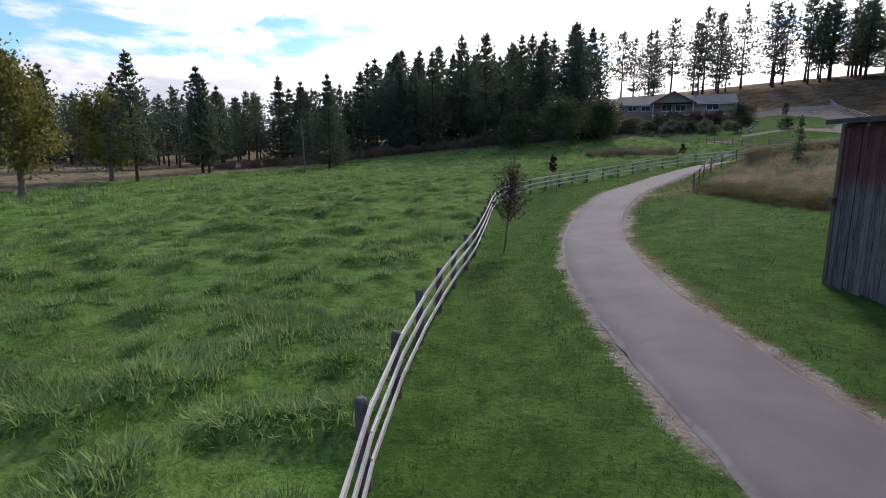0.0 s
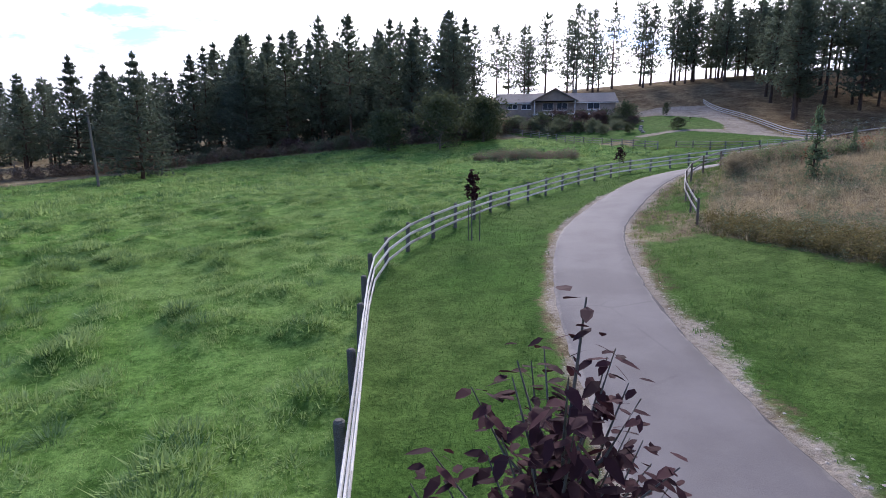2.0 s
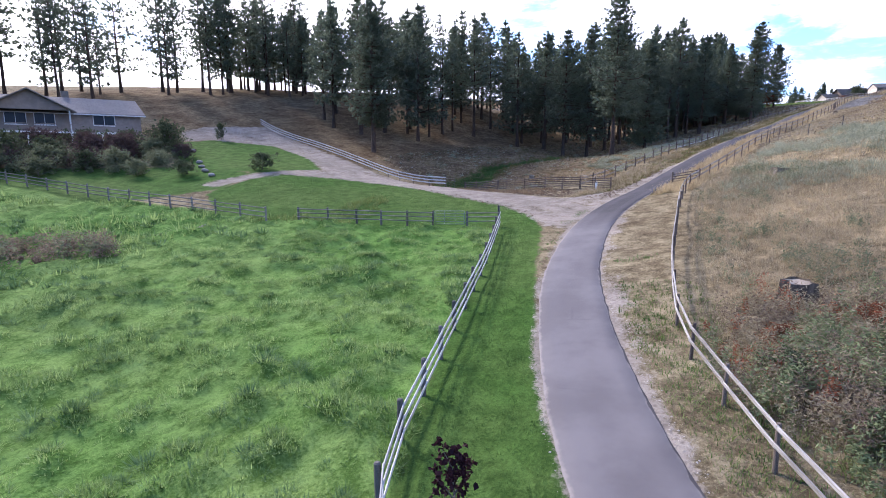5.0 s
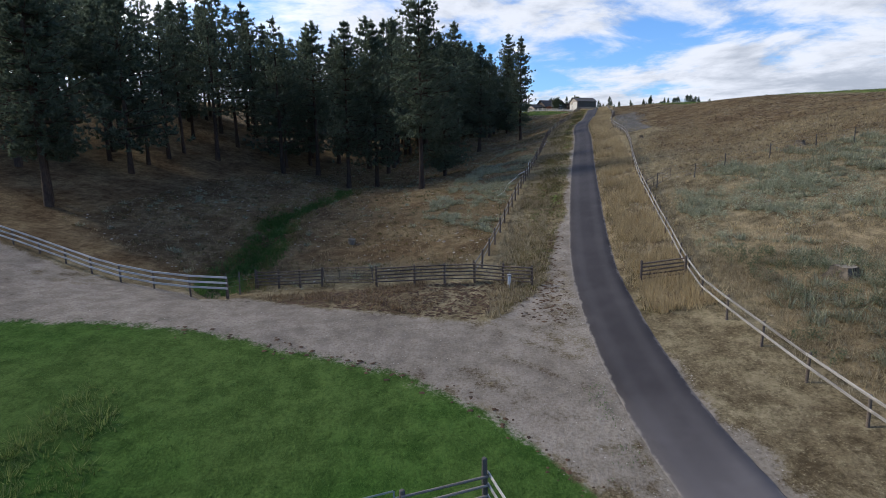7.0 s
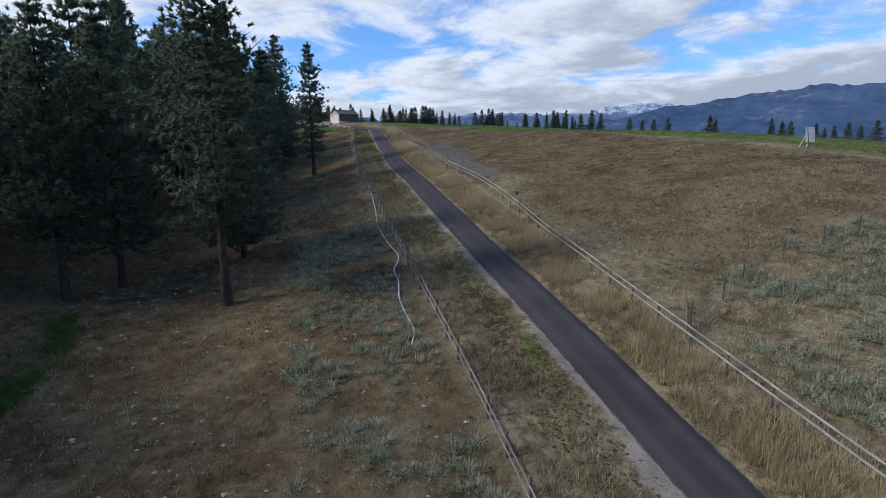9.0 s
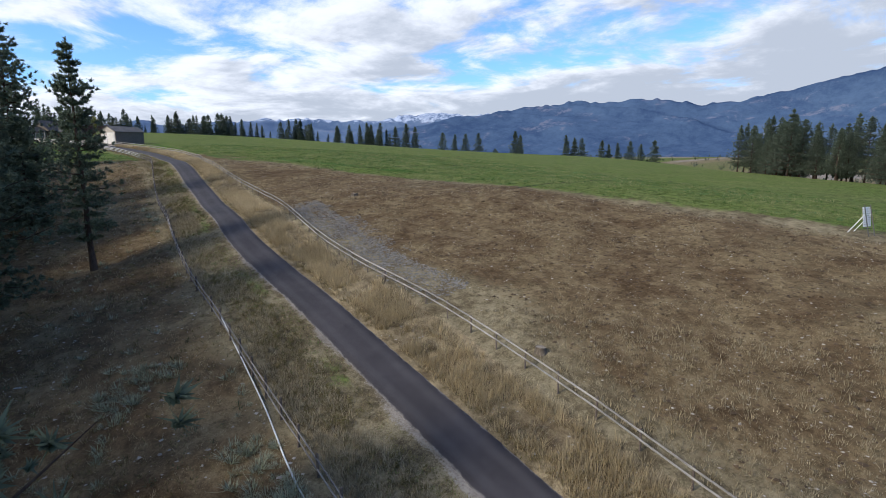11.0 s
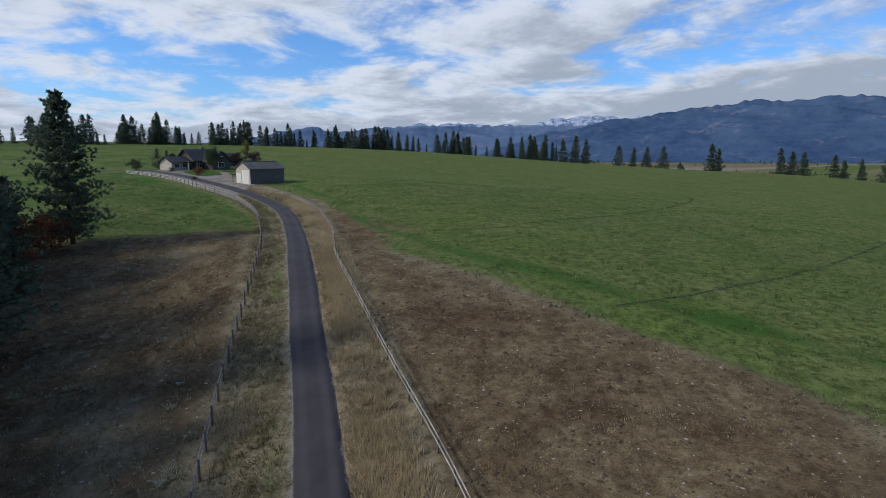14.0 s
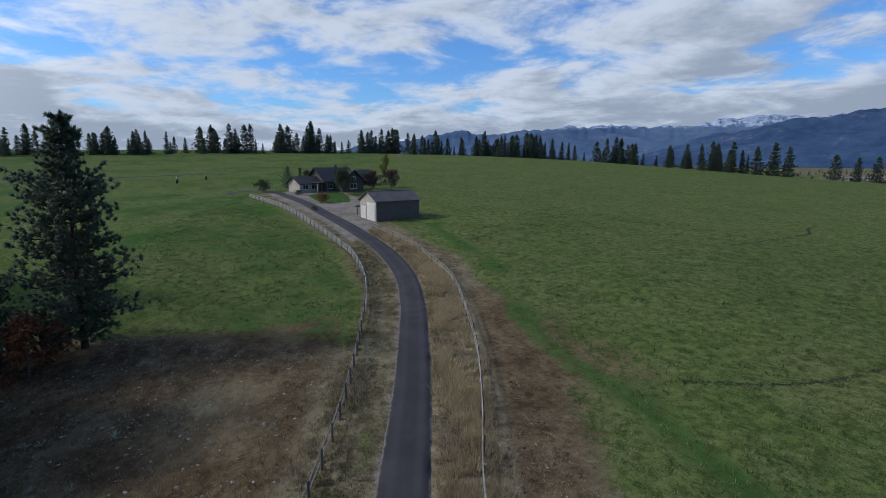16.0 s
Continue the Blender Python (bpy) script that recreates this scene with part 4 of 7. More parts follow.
brown_pole = rail_mesh("rail", 0.1, 0.095, "brown_wood", True)
old_pole = rail_mesh("rail", 0.085, 0.085, "old_pole", True)
grey_pole = rail_mesh("rail", 0.1, 0.085, "dark_rail", True)
wire = rail_mesh("wire", 0.006, 0.008, "steel", True)

fence("weathered grey three-rail wooden fence beside the meadow", [(-1.2, -14), (-1.0, 0), (-.95, 6), (-.6, 10), (.08, 14.6), (1.1, 20), (1.9, 25.6), (3.3, 35.2), (4.7, 39), (5.9, 40.9), (8.6, 44.4), (11.8, 48.4), (13.6, 50.1), (18.5, 54.1), (22, 56.6), (24.4, 58.1), (26.6, 59.2), (31, 60.5), (35.6, 61.8), (40.8, 63.3), (43.9, 64.2), (53.9, 67.4)],
      2.5, (0.38, 0.74, 1.10), dark_post, grey_board, side=-0.10, tall_ends=0.35)
fence("weathered two-rail wooden fence along the drive up the hill", [(18.4, 39.7), (19.3, 41.1), (20.2, 42.6), (21.3, 44.3), (22.7, 46.2), (24.6, 48.2), (27.0, 50.0), (30.0, 51.5), (33.2, 52.7), (36, 53.6), (43.3, 54.5), (49.5, 54.9), (57.9, 55.4), (65.2, 55.4), (69, 54.7), (74.5, 53.3), (81.5, 51.6), (94.4, 48.2), (112.6, 42.4)],
      2.65, (0.66, 1.08), thin_post, pale_board, side=0.075)
fence("weathered two-rail wooden fence along the drive over the hilltop", [(112.6, 42.4), (125.9, 38.6), (136.6, 36.6), (144.6, 34.6), (152.2, 32), (158.4, 29.7), (168.8, 26.1), (181.3, 22.9), (193.9, 19.6), (204.7, 16.6), (213.8, 12.9), (223.2, 9.4), (235.2, 6), (243.9, 4.1), (251.1, 3.8), (261.5, 4), (276.5, 6.8)],
      2.65, (0.66, 1.08), thin_post, pale_board, side=0.075)
fence("leaning grey two-rail fence on the draw's side of the drive", [(73.6, 66.2), (82.6, 63.6), (90.2, 61.5), (98.7, 59.2), (109.5, 56.3), (122.9, 52.6), (138, 48.6), (149.3, 45.6), (161.7, 41.5), (170.5, 38.4), (182.7, 34.4), (198.8, 28.3), (208.6, 24.4), (216.6, 21.5), (225.6, 18.9), (236.8, 16)],
      2.6, (0.5, 1.0), brown_post, old_pole, side=0.06, sag=0.05)
fence("whitish three-rail fence round the hilltop lawn", [(236.8, 16), (244.8, 14.4), (252.2, 13.5), (261.1, 13.4), (266.6, 14.2), (280.1, 16.3), (303.7, 20.6), (326.2, 27.6)], 2.6, (0.35, 0.7, 1.05), grey_post, white_board, side=-0.1)
fence("brown five-rail pole fence at the end of the draw", [(72.0, 62.8), (72.7, 64.5), (73.4, 66.2), (73.5, 68.1), (73.6, 70), (74.2, 72.5)], 2, (0.25, 0.48, 0.70, 0.92, 1.13), brown_post, brown_pole, side=0.085, at_posts=True)
steel_gate("rusty tubular steel field gate in the pole fence", (74.2, 72.6), (75.6, 76.2), 1.2, 5, "brown_wood")
fence("brown five-rail pole fence beside the gate", [(75.6, 76.3), (76.1, 77.9), (76.6, 79.5), (77, 81.1)], 2, (0.25, 0.48, 0.70, 0.92, 1.13), brown_post, brown_pole, side=0.085, at_posts=True)
fence("slack wire strands across the ditch", [(71.95, 81.3), (74.4, 81.4), (76.9, 81.2)], 2, (0.45, 0.75, 1.05), tee_post, wire, side=0.03, at_posts=True)
fence("short brown pole panel beside the drive", [(69.8, 57.0), (69.15, 54.8)], 2, (0.22, 0.44, 0.66, 0.88, 1.10), brown_post, brown_pole, side=0.08, at_posts=True)
fence("whitish three-rail fence along the gravel lane", [(71.9, 81.2), (72.8, 85.3), (74, 89.3), (76.2, 94.2), (78, 98.9), (80.4, 106), (84, 117), (88.2, 126.5)], 2.5, (0.42, 0.76, 1.10), thin_post, white_board, side=0.08)
fence("grey rail fence behind the lawn", [(52.4, 72.2), (51.8, 74.1), (51.2, 76.1), (50.6, 78.0), (49.8, 80.2), (49.0, 82.5)], 2, (0.45, 0.78, 1.08), dark_post, grey_pole, side=0.09, at_posts=True)
fence("grey rails between the corner post and the gate", [(53.9, 67.4), (53.2, 69.7)], 2, (0.45, 0.78, 1.08), dark_post, grey_pole, side=0.09, at_posts=True)
steel_gate("green tubular steel gate in the lawn fence", (53.2, 69.8), (52.4, 72.1), 1.2, 5)
fence("old wooden rail fence below the house", [(48, 85), (47.5, 93.8), (46.9, 103.6), (44.8, 116.8), (41.7, 127.6)], 2.7, (0.4, 0.75, 1.08), grey_post, grey_pole, side=0.09)
fence("wire fence on dark posts across the dry slope", [(88.0, 48.8), (88.6, 45.2), (89.4, 42.1), (89.3, 38.1), (88.8, 34.3), (88.0, 31.5), (88.1, 26.8), (88.3, 21), (88.0, 14)], 2, (0.5, 0.85, 1.2), tee_post, wire, side=0.03, at_posts=True)
steel_gate("small rusty wire gate beside the rail fence", (87.2, 50.2), (90.1, 46.6), 1.05, 3, "brown_wood")
fence("far wooden paddock fence by the trees", [(-110, 128), (-95, 133), (-80, 138), (-66, 142), (-58, 150)], 2.8, (0.5, 1.0), grey_post, grey_pole)
fence("plain rail fence at the meadow's far side", [(-100, 112), (-84, 106), (-70, 100), (-58, 98)], 3.0, (0.5, 1.0), thin_post, grey_pole)

# ---------------------------------------------------------------- trees
def sprays(rs, centres, out, count, length, width, lift=0.25, spread=0.8, whole=False):
    """Bunches of narrow leaves: at every centre some slim triangles that fan outwards."""
    n = len(centres)
    c = np.repeat(centres, count, axis=0)
    d = np.repeat(out, count, axis=0) * 0.6 + rs.normal(size=(n * count, 3)) * spread
    d[:, 2] += lift
    d /= np.linalg.norm(d, axis=1, keepdims=True)
    side = np.cross(d, rs.normal(size=(n * count, 3)))
    side /= np.maximum(np.linalg.norm(side, axis=1, keepdims=True), 1e-6)
    ln = length * rs.uniform(0.6, 1.25, (n * count, 1))
    w = width * rs.uniform(0.6, 1.3, (n * count, 1))
    root = c - d * ln * 0.25
    if whole:
        a, b, t = root + d * ln * 0.45 + side * w, root + d * ln * 0.45 - side * w, root + d * ln
        return np.stack([root, a, t, b], 1).reshape(-1, 3), (np.arange(n * count) * 4)[:, None] + np.array([[0, 1, 2, 3]])
    a, b, t = root + side * w, root - side * w, root + d * ln
    return np.stack([a, t, b], 1).reshape(-1, 3), (np.arange(n * count) * 3)[:, None] + np.array([[0, 1, 2]])


def trunk_parts(rs, h, r, lean=0.02, fork=False):
    z = np.linspace(0, h, 10)
    bx, by = np.cumsum(rs.normal(0, lean * h / 10, 10)), np.cumsum(rs.normal(0, lean * h / 10, 10))
    bx[0] = by[0] = 0
    rad = r * (1 - 0.93 * (z / h)) * np.where(z < 0.3, 1.0, 1.0)
    rad[0] *= 1.35
    return np.stack([bx, by, z - 0.3 * (z == 0)], 1), rad


def crown_profile(u, low, peak, power):
    """Half width of a crown from its lowest limb (u = 0) to the leading shoot (u = 1)."""
    if u < peak:
        return low + (1 - low) * (u / peak) ** 0.7
    return max(0.035, (1 - (u - peak) / (1 - peak)) ** power)


def conifer(name, seed, h, base, wide, whorls, per, fans, leaf, material, bark="pine_bark", power=0.9, low=0.6, peak=0.22, gap=0.2, label="", twigs=3, broad=0.16, flat=0.5, ragged=0.35, fine=False):
    """A conifer: tapered trunk, limbs in uneven whorls, and round tufts of needles towards the end of each limb."""
    rs = np.random.RandomState(seed)
    axis, rad = trunk_parts(rs, h, h * 0.0115 + 0.04)
    wood = [tube(axis, rad, 7)]
    cent, outw = [], []
    heavy = rs.uniform(0, 6.28)
    for i in range(whorls):
        u = np.clip((i + rs.uniform(-0.35, 0.35)) / whorls, 0, 0.985)
        z = h * (base + (1 - base) * u)
        reach = wide * crown_profile(u, low, peak, power) * (1 + ragged * rs.uniform(-1, 0.7))
        x0, y0 = np.interp(z, axis[:, 2], axis[:, 0]), np.interp(z, axis[:, 2], axis[:, 1])
        turn = rs.uniform(0, 6.28)
        for k in range(per):
            if rs.rand() < gap:
                continue
            a = turn + 6.283 * (k + rs.uniform(-0.4, 0.4)) / per
            ln = reach * rs.uniform(0.6, 1.15) * (1 + 0.14 * math.cos(a - heavy))
            rise = -0.12 + 0.62 * u + rs.uniform(-0.14, 0.14)
            way = np.array([math.cos(a), math.sin(a), rise])
            start = np.array([x0, y0, z])
            tip = start + way * ln + np.array([0, 0, 0.16 * ln])
            mid = start + way * ln * 0.55 - np.array([0, 0, 0.04 * ln])
            wood.append(tube([start, mid, tip], [0.015 + 0.012 * ln, 0.012 + 0.008 * ln, 0.008], 4) if fine else tube([start, tip], [0.02 + 0.012 * ln, 0.008], 3))
            n = max(1, int(round(twigs * min(1.25, 0.4 + ln / wide))))
            for t in np.linspace(0.98, 0.34, n):
                q = start + (mid - start) * (t / 0.55) if t < 0.55 else mid + (tip - mid) * ((t - 0.55) / 0.45)
                side = rs.normal(0, 0.12 + 0.13 * ln * (0.35 + 0.65 * t), 3) * np.array([1, 1, flat])
                cent.append(q + side)
                outw.append(way / np.linalg.norm(way))
    top = np.array([axis[-1] + [0, 0, -k * h] for k in (0.0, 0.015, 0.03, 0.05)])
    cent, outw = np.array(cent + list(top)), np.array(outw + [[0, 0, 1.0]] * 4)
    v, f = sprays(rs, cent, outw, fans, leaf, leaf * broad, 0.3, 0.75)
    wv, wf = join(wood)
    t = empty(name, 0, 0, 0, label, "tree")
    child("trunk", mesh_from("trunk", wv, wf, bark), t)
    child("crown", mesh_from("crown", v, f, material, False), t)
    t["tall"] = h
    return t


def broadleaf(name, seed, h, clear, wide, leaves, leaf, material, bark, label, limbs=9, category="tree", narrow=1.0, stem=None, loose=0.13):
    """A leafy tree or bush: forked limbs and leaves gathered at the twig ends."""
    rs = np.random.RandomState(seed)
    axis, rad = trunk_parts(rs, h * 0.8, stem or (h * 0.018 + 0.015), 0.03)
    wood = [tube(axis, rad, 7)]
    ends = []
    for i in range(limbs):
        z = h * (clear + (0.78 - clear) * (i + rs.rand()) / limbs)
        s = np.array([np.interp(z, axis[:, 2], axis[:, 0]), np.interp(z, axis[:, 2], axis[:, 1]), z])
        a = i * 2.4 + rs.uniform(-0.4, 0.4)
        u = (z / h - clear) / max(0.78 - clear, 0.01)
        ln = wide * rs.uniform(0.6, 1.05) * (1 - 0.45 * u) * (0.6 + 0.4 * min(1, u * 3 + 0.3))
        rise = narrow * rs.uniform(0.35, 1.0)
        e = s + ln * np.array([math.cos(a), math.sin(a), rise])
        m = (s + e) / 2 + np.array([0, 0, 0.08 * ln])
        wood.append(tube([s, m, e], [rad[0] * 0.45, rad[0] * 0.3, rad[0] * 0.08], 5))
        for t in (0.45, 0.7, 0.9, 1.05):
            for _ in range(3):
                q = s + (e - s) * t + rs.normal(0, 0.22 * ln, 3)
                ends.append(q)
    for _ in range(limbs * 2):
        ends.append(np.array([axis[-1, 0], axis[-1, 1], h * rs.uniform(0.72, 0.98)]) + rs.normal(0, 0.14 * wide, 3) * np.array([1, 1, 0.5]))
    ends = np.array(ends)
    pick = ends[rs.randint(0, len(ends), leaves)] + rs.normal(0, loose * wide, (leaves, 3))
    pick[:, 2] = np.maximum(pick[:, 2], h * clear * 0.75)
    v, f = sprays(rs, pick, rs.normal(size=(leaves, 3)) * 0.3, 2, leaf, leaf * 0.36, -0.1, 1.0, True)
    wv, wf = join(wood)
    t = empty(name, 0, 0, 0, label, category)
    child("trunk" if category == "tree" else "stems", mesh_from("trunk", wv, wf, bark), t)
    child("crown", mesh_from("crown", v, f, material, False), t)
    t["tall"] = h
    return t


def set_at(proto, x, y, tall, turn, sink=0.1, wide=1.0):
    s = tall / proto["tall"]
    t = copy_thing(proto, pose(x, y, h1(x, y) - sink, 0, 0, turn) @ Matrix.Diagonal((s * wide, s * wide, s, 1)))
    return t


PINE_LABEL = "tall ponderosa pine with a bare lower trunk"
FIR_LABEL = "dark dense conifer with low branches"
# first limb, half width, whorls, taper, width of the lowest limbs, where it is widest
pine_forms = [(0.22, 5.2, 21, 0.85, 0.65, 0.2), (0.17, 5.7, 22, 0.95, 0.75, 0.14), (0.27, 4.9, 19, 0.75, 0.55, 0.3), (0.2, 4.6, 21, 0.85, 0.7, 0.2), (0.15, 6.0, 22, 1.0, 0.8, 0.12)]
pines = [conifer("pine_tree", 11 + i, 22.0, b, w_, n, 7, 12, 0.72, "needles", power=q, low=l, peak=k, gap=0.12, label=PINE_LABEL, twigs=7)
         for i, (b, w_, n, q, l, k) in enumerate(pine_forms)]
fine_pines = [conifer("pine_tree", 111 + i, 22.0, b, w_ * 0.86, n + 4, 8, 20, 0.46, "needles", power=q * 0.85, low=l, peak=k, gap=0.1, label=PINE_LABEL, twigs=11, broad=0.14, fine=True)
              for i, (b, w_, n, q, l, k) in enumerate(pine_forms)]
firs = [conifer("fir_tree", 31 + i, 18.0, b, w_, n, 8, 10, 0.66, "fir_needles", power=q, low=0.85, peak=0.08, gap=0.08, label=FIR_LABEL, twigs=7)
        for i, (b, w_, n, q) in enumerate([(0.06, 4.9, 24, 0.95), (0.10, 4.4, 24, 0.85), (0.08, 5.3, 22, 1.05)])]
wood_pines = [conifer("pine_tree", 151 + i, 22.0, b, w_, n, 6, 12, 0.66, "needles", power=q, low=0.5, peak=k, gap=0.2, label="slim pine of the woods with a long bare trunk", twigs=6)
              for i, (b, w_, n, q, k) in enumerate([(0.34, 3.9, 16, 0.75, 0.3), (0.28, 4.2, 18, 0.85, 0.22), (0.4, 3.7, 15, 0.7, 0.35), (0.3, 3.6, 17, 0.8, 0.25)])]
lean_pines = [conifer("pine_tree", 51 + i, 20.0, b, w_, n, 6, 13, 0.62, "needles", power=q, low=0.5, peak=k, gap=0.2, label="slim open-crowned pine on the hilltop", twigs=6, ragged=0.45)
              for i, (b, w_, n, q, k) in enumerate([(0.24, 4.3, 18, 0.75, 0.3), (0.18, 4.6, 19, 0.85, 0.2), (0.32, 3.9, 16, 0.7, 0.4), (0.14, 4.5, 19, 0.9, 0.22), (0.4, 3.7, 14, 0.7, 0.4)])]
far_firs = [conifer("fir_tree", 61 + i, 15.0, 0.03, w_, 17, 6, 7, 1.05, "fir_needles", power=q, low=0.9, peak=0.06, gap=0.04, label="small dark conifer in the row along the field's edge", twigs=3, broad=0.24, ragged=0.22) for i, (w_, q) in enumerate(((2.9, 0.9), (3.6, 1.05), (2.4, 0.8), (3.3, 0.7)))]
saplings = [conifer("sapling", 71 + i, 3.0, 0.06, 0.85, 13, 6, 7, 0.26, "sapling_needles", power=0.9, low=0.8, peak=0.15, gap=0.1, label="young green pine sapling among dry weeds", twigs=4) for i in range(2)]
bushy_pine = conifer("pine_tree", 95, 20.0, 0.09, 4.4, 30, 8, 24, 0.48, "needles", power=0.72, low=0.7, peak=0.26, gap=0.05, label="broad dense pine at the edge of the dry slope", twigs=12, broad=0.17, flat=0.45, ragged=0.42, fine=True)
slim_pine = conifer("pine_tree", 97, 20.0, 0.16, 2.7, 25, 7, 20, 0.42, "needles", power=0.7, low=0.6, peak=0.3, gap=0.1, label="slim dense pine beside the leaning fence", twigs=9, broad=0.15, fine=True)
prototypes = [bushy_pine, slim_pine] + fine_pines + pines + firs + wood_pines + lean_pines + far_firs + saplings
TREE_RND = random.Random(21)


def scatter(poly, count, apart, kinds, tall, avoid=()):
    """Trees at chance places in a stretch of ground, not too close together."""
    xs, ys = [p[0] for p in poly], [p[1] for p in poly]
    placed, tries = list(avoid), 0
    made = 0
    while made < count and tries < count * 60:
        tries += 1
        x, y = TREE_RND.uniform(min(xs), max(xs)), TREE_RND.uniform(min(ys), max(ys))
        if inside([x], [y], poly)[0] < 0 or any((x - a) ** 2 + (y - b) ** 2 < apart * apart for a, b in placed):
            continue
        placed.append((x, y))
        made += 1
        set_at(TREE_RND.choice(kinds), x, y, TREE_RND.uniform(*tall), TREE_RND.uniform(0, 360), 0.1, TREE_RND.uniform(0.85, 1.15))


# pines that stand alone or in front
for i, (x, y, tall, k) in enumerate([(111.2, 70.2, 26, 2), (120.8, 81.2, 23, 0), (123.6, 77.3, 24, 1), (88.0, 102.4, 24, 0), (89.6, 103.4, 21, 3), (134.8, 96.7, 21, 1), (129, 107, 20, 3),
                                      (177, 54.5, 20, 0), (183, 55, 19, 1), (189, 52, 18, 3)]):
    set_at(fine_pines[k], x, y, tall, i * 77)
set_at(bushy_pine, 238.3, 40.8, 20.5, 30)
set_at(slim_pine, 162.6, 49.0, 22, 250, 0.1, 1.0)
set_at(slim_pine, 151.7, 59.2, 21, 40, 0.1, 1.3)
set_at(fine_pines[0], 196, 47.5, 26, 15)
for x, y, tall, turn, wd in ((224.5, 48.8, 16, 160, 1), (208, 48.6, 16, 20, 1.1), (181.5, 49.6, 14, 70, 1.2), (124.5, 66.8, 20, 310, 1.0)):
    set_at(bushy_pine, x, y, tall, turn, 0.1, wd)
# the edge of the woods that shades the slope
scatter([(176, 60), (200, 55), (232, 53), (262, 60), (255, 78), (210, 82), (176, 74)], 44, 4.6, pines + firs, (19, 27))
scatter([(93, 112), (104, 103), (118, 97), (128, 86), (140, 80), (160, 72), (185, 66), (200, 75), (195, 105), (160, 125), (128, 135), (100, 128)], 78, 4.0, wood_pines + wood_pines + pines, (17, 25), [(111, 70), (120.8, 81.2), (123.6, 77.3), (88, 102.4), (134.8, 96.7), (129, 107)])
scatter([(126, 76), (140, 70), (158, 60), (172, 62), (170, 74), (140, 82)], 14, 4.2, wood_pines + pines, (21, 27))
# hilltop behind the lower house
for i, (x, y, tall) in enumerate([(60, 176, 17), (65, 172, 15), (71, 174, 20), (76, 170, 18), (80, 172, 21), (84, 166, 13), (89, 167, 20), (95, 162, 21), (97, 160, 18), (102, 158, 20), (106, 154, 19), (109, 158, 20), (113, 150, 18), (116, 156, 21), (121, 148, 20), (68, 180, 18), (86, 176, 19), (74, 162, 17), (79, 160, 19), (55, 172, 19), (50, 178, 20), (92, 156, 17), (99, 152, 18), (62, 168, 18)]):
    set_at(lean_pines[i % 5], x, y, tall * 1.22, i * 61, 0.1, 0.95)
scatter([(100, 150), (112, 142), (128, 138), (150, 128), (170, 140), (140, 170), (112, 170)], 34, 4.5, lean_pines + pines, (16, 22))
# woods behind the meadow
for i, (x, y, tall, k) in enumerate([(-40.7, 72.2, 17, 0), (-44.6, 101, 19, 1), (-43, 100, 17, 0), (-22.5, 107.9, 18, 2), (-30, 122, 16, 1), (-37.7, 128, 20, 0), (-26, 126, 17, 1), (-64, 108, 18, 2), (-58, 120, 17, 0), (-72, 100, 19, 1)]):
    set_at(firs[k] if i % 2 else pines[k], x, y, tall, i * 51)
scatter([(-130, 110), (-75, 118), (-48, 118), (-30, 132), (-22, 136), (-25, 200), (-120, 175)], 78, 4.4, firs + pines + pines + lean_pines, (13, 20))
scatter([(-22, 136), (8, 134), (26, 134), (38, 138), (44, 152), (46, 190), (-25, 200)], 62, 4.3, firs + pines + pines, (20, 28))
# the row beyond the hilltop pasture, and the woods over the brow
FAR_SPOTS = []
for i, (x, y) in enumerate(resample([(420, 420), (520, 240), (560, 110), (590, -20), (585, -140), (520, -220), (452, -268)], 1.7)):
    group = float(rough(np.array([x]), np.array([y]), 16, 41)[0])
    if TREE_RND.random() < 0.78 + 0.5 * group:
        FAR_SPOTS.append((x + TREE_RND.gauss(0, 6), y + TREE_RND.gauss(0, 4), (8 + 10 * TREE_RND.random() ** 1.3) * (1.05 + 0.3 * group) * (0.8 if y > 100 else 1.0), TREE_RND.uniform(0.95, 1.4)))
for i, (x, y, tall) in enumerate([(433, -274, 20), (428, -280, 18), (440, -268, 17), (414, -300, 15), (405, -306, 14), (398, -312, 15), (388, -318, 16), (414, -381, 19), (410, -378, 15), (362, -336, 19), (358, -338, 16), (332, -372, 19), (327, -378, 18), (318, -374, 17), (300, -375, 16), (296, -380, 14),
                                  (280, -360, 13), (262, -340, 14), (250, -330, 12), (236, -318, 15)]):
    FAR_SPOTS.append((x, y, tall, 1.45))


def valley_spots(count):
    """Belts of trees on the valley floor, thick in some stretches and absent in others."""
    rs = np.random.RandomState(8)
    a, r = np.radians(rs.uniform(-215, -85, count * 4)), 700 + 2500 * rs.rand(count * 4) ** 1.3
    x, y = 190 - r * np.sin(a), r * np.cos(a)
    ok = rough(x, y, 170, 31) + 0.6 * rough(x, y, 60, 32) > 0.15
    return [(u, v, rs.uniform(9, 17), 1.5) for u, v in list(zip(x[ok], y[ok]))[:count]]


